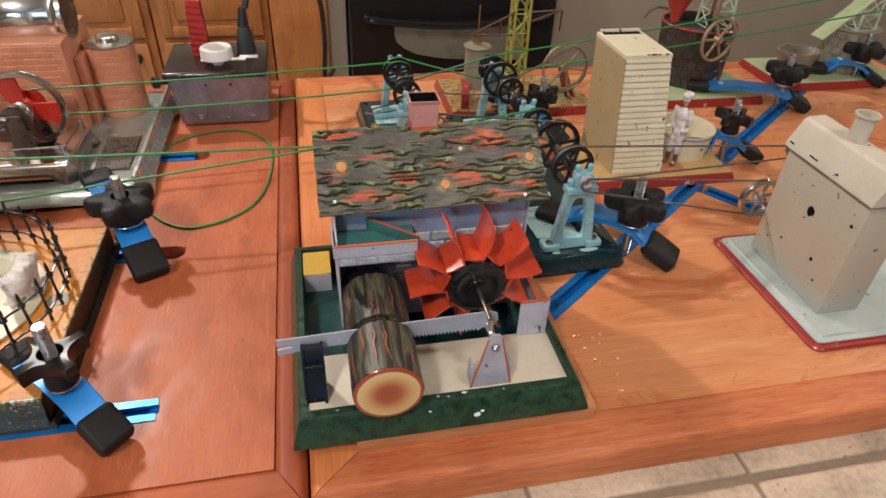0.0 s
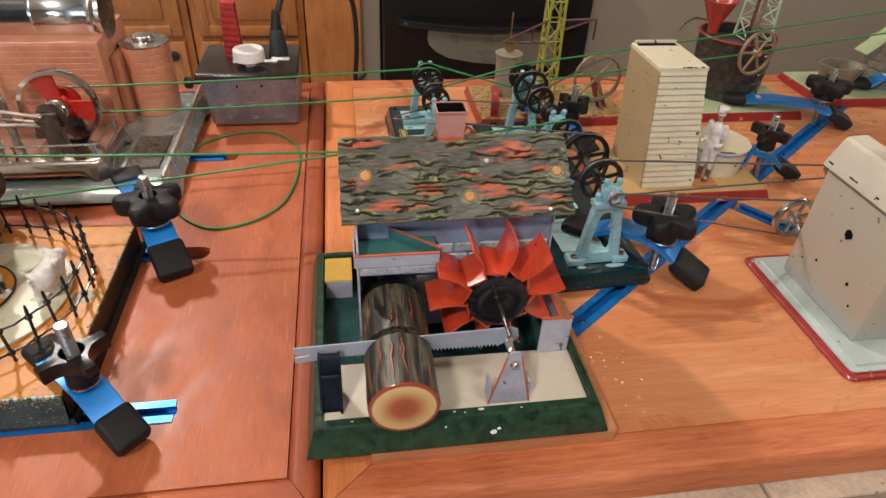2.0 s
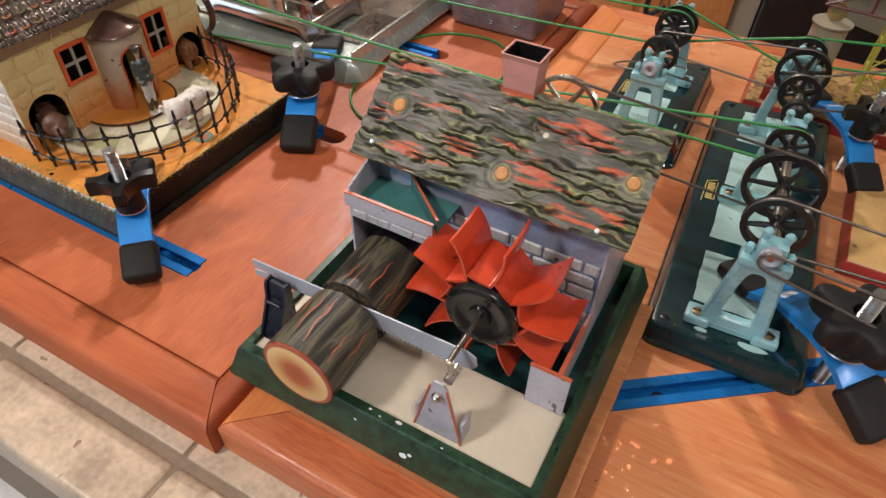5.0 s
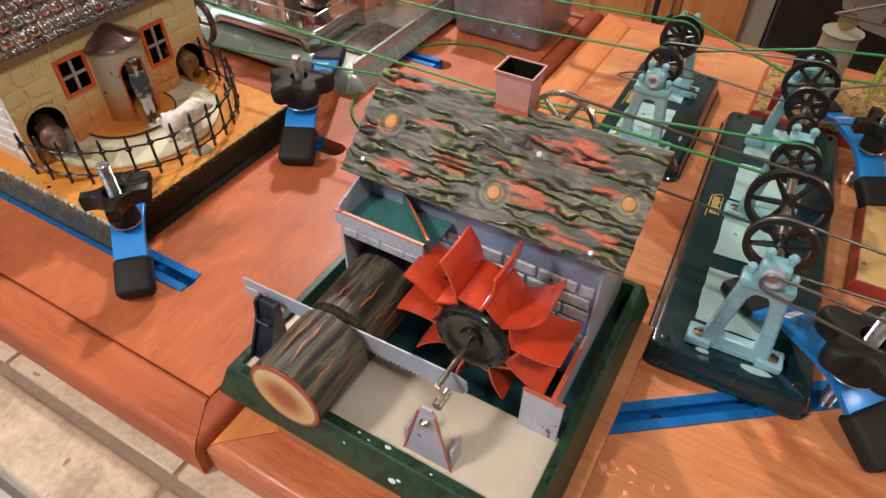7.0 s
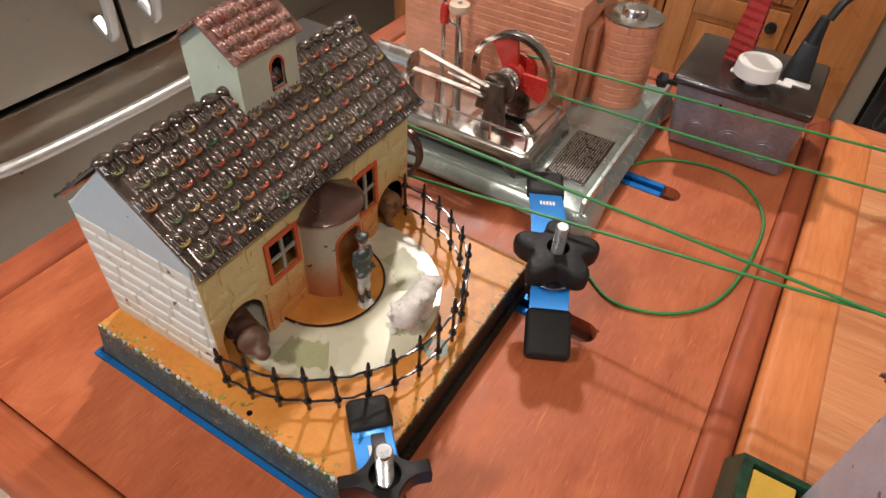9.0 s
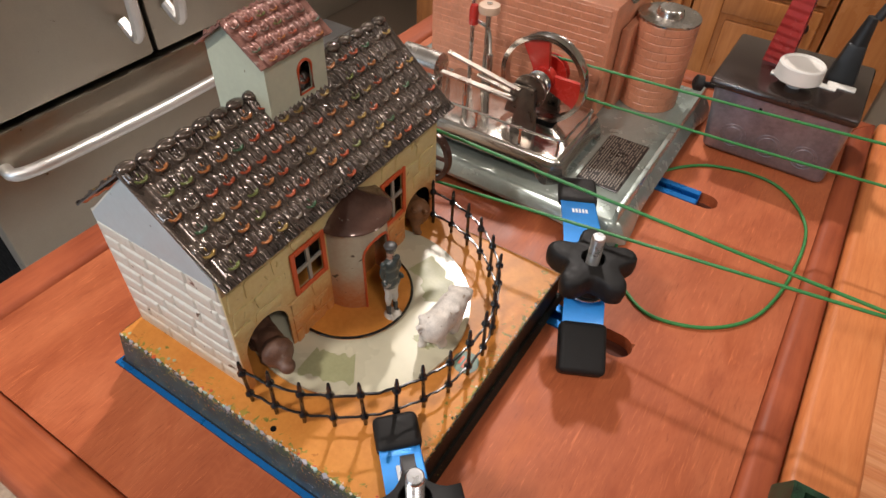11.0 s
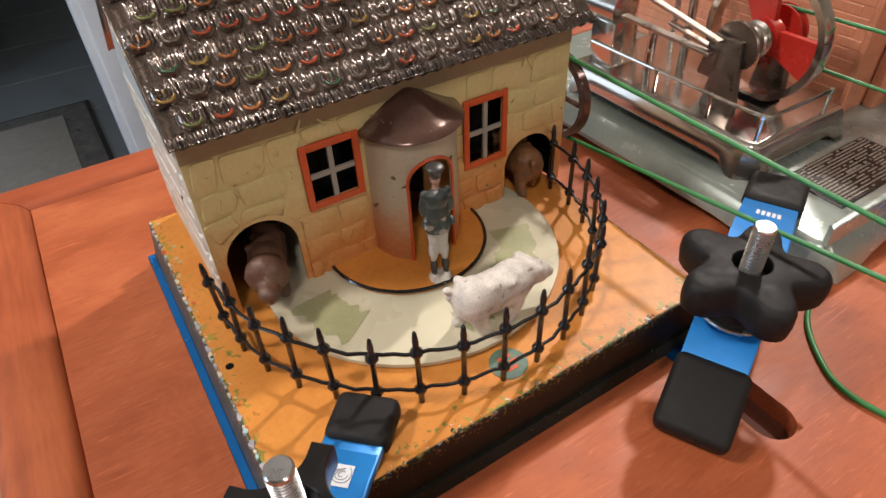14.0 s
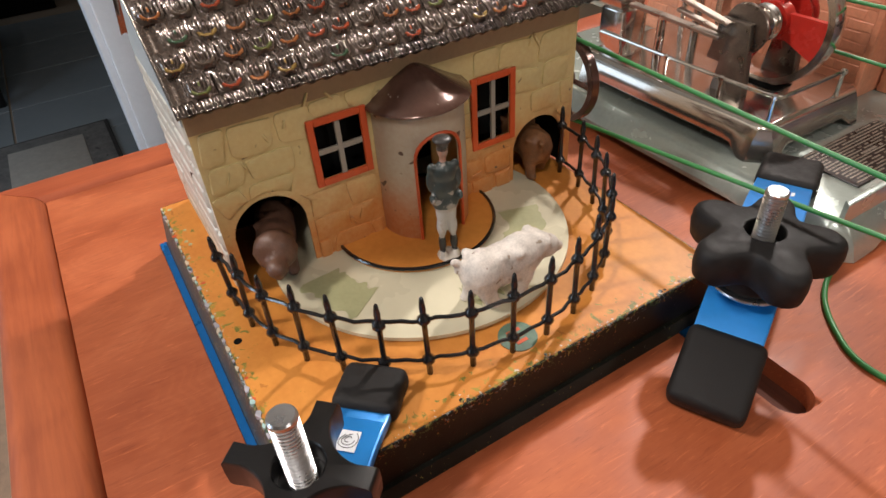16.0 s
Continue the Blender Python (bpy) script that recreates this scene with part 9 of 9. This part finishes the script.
# derrick with red jib
M["yellow_lattice"] = paint("yellow_green_lattice", (0.33, 0.31, 0.05), 0.4, 0.15, 0.2)
M["green_lattice"] = paint("pale_green_lattice", (0.42, 0.50, 0.36), 0.4, 0.12, 0.2)
M["worn_yellow"] = paint("printed_yellow_ground", (0.42, 0.27, 0.10), 0.4, 0.45, 1.6, (0.17, 0.085, 0.04), 90, chip_scale=170)
M["funnel_red"] = paint("dull_red_tin", (0.36, 0.035, 0.024), 0.34, 0.25, 0.3, (0.12, 0.05, 0.03), 60, coat=0.2)
M["jib_red"] = paint("brown_red_wire", (0.085, 0.020, 0.016), 0.35, 0.2, 0.2, (0.25, 0.16, 0.12), 50)
M["tan_wheel"] = paint("brown_wheel", (0.27, 0.195, 0.115), 0.35, 0.2)
M["dark_stone"] = paint("dark_printed_stone", (0.040, 0.036, 0.030), 0.35, 0.35, 0.3, (0.02, 0.02, 0.02), 60, coat=0.3)
M["grey_stone"] = paint("grey_printed_stone", (0.20, 0.17, 0.12), 0.38, 0.3, 0.3, (0.05, 0.04, 0.03), 60, coat=0.3)
M["pale_green"] = paint("pale_green_tin", (0.38, 0.45, 0.25), 0.4, 0.12)
M["drum_grey"] = paint("grey_tan_tin", (0.26, 0.23, 0.17), 0.35, 0.15, 0.1, (0.12, 0.1, 0.08), 40)
dk = red_base("derrick_toy", (0.196, 0.388, 0.5060, 0.6150), "worn_yellow", "tin derrick toy with yellow lattice mast and red jib", "toy crane")


def lattice(parent, cx, cy, z0, z1, w0, w1, mat, bays=8):
    for s in range(4):
        sx, sy = ((-1, -1), (1, -1), (1, 1), (-1, 1))[s]
        bm = B()
        tube(bm, [(cx + sx * w0, cy + sy * w0, z0), (cx + sx * w1, cy + sy * w1, z1)], 0.0019, 6)
        part("leg", bm, mat, parent)
    bm = B()
    for k in range(bays):
        ta, tb = k / bays, (k + 1) / bays
        wa, wb = w0 + (w1 - w0) * ta, w0 + (w1 - w0) * tb
        za, zb = z0 + (z1 - z0) * ta, z0 + (z1 - z0) * tb
        for (ax, ay), (bx_, by_) in (((-1, -1), (1, -1)), ((1, -1), (1, 1)), ((1, 1), (-1, 1)), ((-1, 1), (-1, -1))):
            if k % 2:
                tube(bm, [(cx + ax * wa, cy + ay * wa, za), (cx + bx_ * wb, cy + by_ * wb, zb)], 0.0011, 5)
            else:
                tube(bm, [(cx + bx_ * wa, cy + by_ * wa, za), (cx + ax * wb, cy + ay * wb, zb)], 0.0011, 5)
            tube(bm, [(cx + ax * wa, cy + ay * wa, za), (cx + bx_ * wa, cy + by_ * wa, za)], 0.0009, 5)
    part("bracing", bm, mat, parent)


lattice(dk, 0.2990, 0.5850, 0.0115, 0.2100, 0.0110, 0.0085, "yellow_lattice", 8)
bm = B()
for p0, p1 in (((0.2310, 0.575, 0.0860), (0.2890, 0.575, 0.1130)), ((0.2310, 0.575, 0.0860), (0.2890, 0.575, 0.0840)), ((0.3090, 0.578, 0.1120), (0.3520, 0.575, 0.1150)), ((0.3090, 0.578, 0.0990), (0.3520, 0.575, 0.1150)), ((0.2700, 0.575, 0.0850), (0.2700, 0.575, 0.1040)), ((0.3520, 0.575, 0.1150), (0.3520, 0.575, 0.0880))):
    tube(bm, [p0, p1], 0.0014, 6)
part("jib", bm, "jib_red", dk, "dark red wire jib")
bm = B()
lathe(bm, [(0.0160, 0), (0.0160, 0.0540), (0.0182, 0.0550), (0.0182, 0.0565), (0.002, 0.0580)], (0.2440, 0.5860, 0.0115), (0.2440, 0.5860, 1), 28)
part("grey_drum", bm, "drum_grey", dk, "grey-tan tin drum")
bm = B()
tube(bm, [(0.2440, 0.5860, 0.068), (0.2440, 0.5860, 0.1200)], 0.0010, 6)
lathe(bm, [(0.0035, 0.0), (0.0085, 0.0008), (0.0088, 0.0024), (0.0070, 0.0036), (0.002, 0.0040)], (0.2440, 0.5830, 0.0780), (0.2440, 1.0, 0.0780), 24)
part("weight", bm, "brass", dk)
pulley(dk, (0.3460, 0.5250, 0.0570), 0.0305, 0.0040, 6, "tan_wheel", name="drive_wheel", rim=0.0026)
bm = B()
frustum(bm, (0.3280, 0.3560, 0.5300, 0.5480), (0.3330, 0.3510, 0.5320, 0.5460), 0.0115, 0.0260)
part("wheel_stand", bm, "pale_green", dk)
bm = B()
for off_ in (-0.010, 0.010):
    m, L = basis((0.3640 + off_ * 0.5, 0.5380, 0.0115), (0.3440 + off_ * 0.2, 0.5330, 0.0590))
    box(bm, -0.0050, 0.0050, -0.0009, 0.0009, 0, L, 0.0003, 1, m)
part("brace", bm, "red_tin", dk)
bm = B()
prism(bm, [(0.2080, 0.5120), (0.2180, 0.5120), (0.2280, 0.5600), (0.2180, 0.5600)], 0.0115, 0.0330, 0.001)
part("ramp", bm, "red_tin", dk)

# dark stone mill tower with funnel
st = red_base("stone_mill", (0.484, 0.640, 0.5080, 0.6420), "pale_green", "dark stone-printed tin tower with red funnel and spoked wheel", "toy mill")
SCX, SCY = 0.5610, 0.5830
bm = B()
lathe(bm, [(0.0460, 0), (0.0500, 0.0800), (0.0508, 0.0812), (0.0475, 0.0812), (0.0460, 0.070), (0.001, 0.070)], (SCX, SCY, 0.0115), (SCX, SCY, 1), 44)
wall_ = part("tower_wall", bm, "dark_stone", st, "dark printed stone drum", angle=30)
for row in range(6):
    z = 0.0140 + row * 0.0130
    nst = 20
    for k in range(nst):
        a0 = 2 * math.pi * (k + (0.5 if row % 2 else 0) + RNG.uniform(-0.12, 0.12)) / nst
        if math.sin(a0 + 0.15) > 0.25:
            continue
        a1 = a0 + 2 * math.pi / nst * 0.86
        r = 0.0461 + 0.004 * (z - 0.0115) / 0.08
        bm = B()
        ring = [(a0 + 0.02, z + 0.001), (a1 - 0.02, z), (a1, z + 0.006), (a1 - 0.03, z + 0.0118), (a0 + 0.03, z + 0.0122), (a0, z + 0.006)]
        o_ = [(SCX + (r + 0.0002) * math.cos(a), SCY + (r + 0.0002) * math.sin(a), zz) for a, zz in ring]
        am, zm = (a0 + a1) / 2, z + 0.0062
        i_ = [(SCX + (r + 0.0017) * math.cos(am + (a - am) * 0.8), SCY + (r + 0.0017) * math.sin(am + (a - am) * 0.8), zm + (zz - zm) * 0.8) for a, zz in ring]
        vs = loops(bm, [o_, i_])
        bm.faces.new(vs[-1])
        part("stone", bm, "dark_stone", wall_, angle=50)
bm = B()
lathe(bm, [(0.0510, 0), (0.0524, 0.0015), (0.0510, 0.0030), (0.0490, 0.0030), (0.0490, 0.0)], (SCX, SCY, 0.0910), (SCX, SCY, 1), 44, cap=False)
part("tower_rim", bm, "red_tin", st)
pulley(st, (0.5500, 0.5150, 0.0900), 0.0285, 0.0036, 6, "tan_wheel", name="drive_wheel", rim=0.0028, axis=(-0.25, 1, 0.0))
bm = B()
cyl(bm, (0.5500, 0.5090, 0.0900), (0.5560, 0.5430, 0.0900), 0.0022, 10)
part("axle", bm, "nickel", st)
bm = B()
lathe(bm, [(0.0060, 0), (0.0076, 0.010), (0.0210, 0.040), (0.0220, 0.042), (0.0200, 0.042), (0.001, 0.012)], (0.5150, 0.5720, 0.0980), (0.5150, 0.5720, 1), 28)
part("funnel", bm, "funnel_red", st, "red tin funnel")
bm = B()
tube(bm, curve_pts([(0.5020, 0.572, 0.114), (0.4840, 0.570, 0.117), (0.4700, 0.568, 0.111), (0.4660, 0.567, 0.102)], 5), 0.0016, 8)
part("spout", bm, "nickel", st)
lattice(st, 0.5880, 0.5900, 0.0850, 0.2000, 0.0170, 0.0120, "green_lattice", 5)
bm = B()
cyl(bm, (0.5720, 0.5700, 0.0800), (0.5720, 0.5700, 0.1700), 0.0060, 14)
part("flue_pipe", bm, "nickel", st)

# second stone tower with a stair
s2 = red_base("stone_tower", (0.700, 0.905, 0.5450, 0.6500), "pale_green", "grey stone-printed tin tower with a pale green stair", "toy tower")
bm = B()
lathe(bm, [(0.0350, 0), (0.0385, 0.0620), (0.0400, 0.0640), (0.0350, 0.0640), (0.001, 0.0600)], (0.8330, 0.6000, 0.0115), (0.8330, 0.6000, 1), 40)
wall_ = part("tower_wall", bm, "grey_stone", s2, "grey printed stone drum", angle=30)
for row in range(5):
    z = 0.0140 + row * 0.0120
    for k in range(16):
        a0 = 2 * math.pi * (k + (0.5 if row % 2 else 0)) / 16
        if math.sin(a0 + 0.15) > 0.25:
            continue
        a1 = a0 + 2 * math.pi / 16 * 0.86
        r = 0.0352 + 0.0035 * (z - 0.0115) / 0.062
        bm = B()
        ring = [(a0 + 0.02, z + 0.001), (a1 - 0.02, z), (a1, z + 0.006), (a1 - 0.03, z + 0.0108), (a0 + 0.03, z + 0.0112), (a0, z + 0.006)]
        o_ = [(0.833 + r * math.cos(a), 0.60 + r * math.sin(a), zz) for a, zz in ring]
        am, zm = (a0 + a1) / 2, z + 0.0055
        i_ = [(0.833 + (r + 0.0016) * math.cos(am + (a - am) * 0.8), 0.60 + (r + 0.0016) * math.sin(am + (a - am) * 0.8), zm + (zz - zm) * 0.8) for a, zz in ring]
        vs = loops(bm, [o_, i_])
        bm.faces.new(vs[-1])
        part("stone", bm, "grey_stone", wall_, angle=50)
bm = B()
m, L = basis((0.7480, 0.5700, 0.0700), (0.8280, 0.5750, 0.1350))
box(bm, -0.012, 0.012, -0.0012, 0.0012, 0, L, 0.0004, 1, m)
stair = part("stair", bm, "pale_green", s2, "pale green sloping stair")
lattice(s2, 0.8380, 0.5950, 0.0740, 0.2100, 0.0150, 0.0100, "green_lattice", 6)
bm = B()
n = 32
rings = []
for r, z in ((0.017, 0.0118), (0.024, 0.030), (0.0295, 0.0440), (0.0300, 0.0475), (0.0265, 0.0475), (0.0220, 0.036), (0.010, 0.030)):
    rings.append([(0.7420 + 1.15 * r * (1 + 0.10 * noise.noise((math.cos(2 * math.pi * k / n) * 2, math.sin(2 * math.pi * k / n) * 2, z * 60))) * math.cos(2 * math.pi * k / n), 0.585 + 0.85 * r * math.sin(2 * math.pi * k / n), z + 0.002 * noise.noise((k * 0.5, z * 90, 2))) for k in range(n)])
vs = loops(bm, rings)
bm.faces.new(vs[0][::-1])
bm.faces.new(vs[-1])
part("rock_basin", bm, "grey_stone", s2, "brown rock-like basin", angle=60)

# water drops spilled beside the mill
w = Nodes("water_drop", 0.02)
w.colour((0.9, 0.9, 0.9))
w.bsdf.inputs["Transmission Weight"].default_value = 1.0
w.bsdf.inputs["IOR"].default_value = 1.33
M["water"] = w.mat
bm = B()
for k in range(60):
    if k < 36:
        x, y, z = 0.193 + abs(RNG.gauss(0, 0.015)), 0.100 + RNG.gauss(0, 0.022), 0.0002
    else:
        x, y, z = RNG.uniform(0.1738, 0.1768), RNG.uniform(0.060, 0.17), 0.0362
    r = RNG.uniform(0.0006, 0.0012) * RNG.choice((1.0, 1.0, 1.8))
    if k < 36 and x < 0.1945:
        continue
    lathe(bm, [(r, 0), (r * 0.9, r * 0.3), (r * 0.55, r * 0.55), (r * 0.05, r * 0.62)], (x, y, z), (x, y, 1), 10)
drops = solo("water_drops", bm, "water", "scattered clear water drops beside the wet mill", "water drops", "", "stuff")
drops.visible_shadow = False
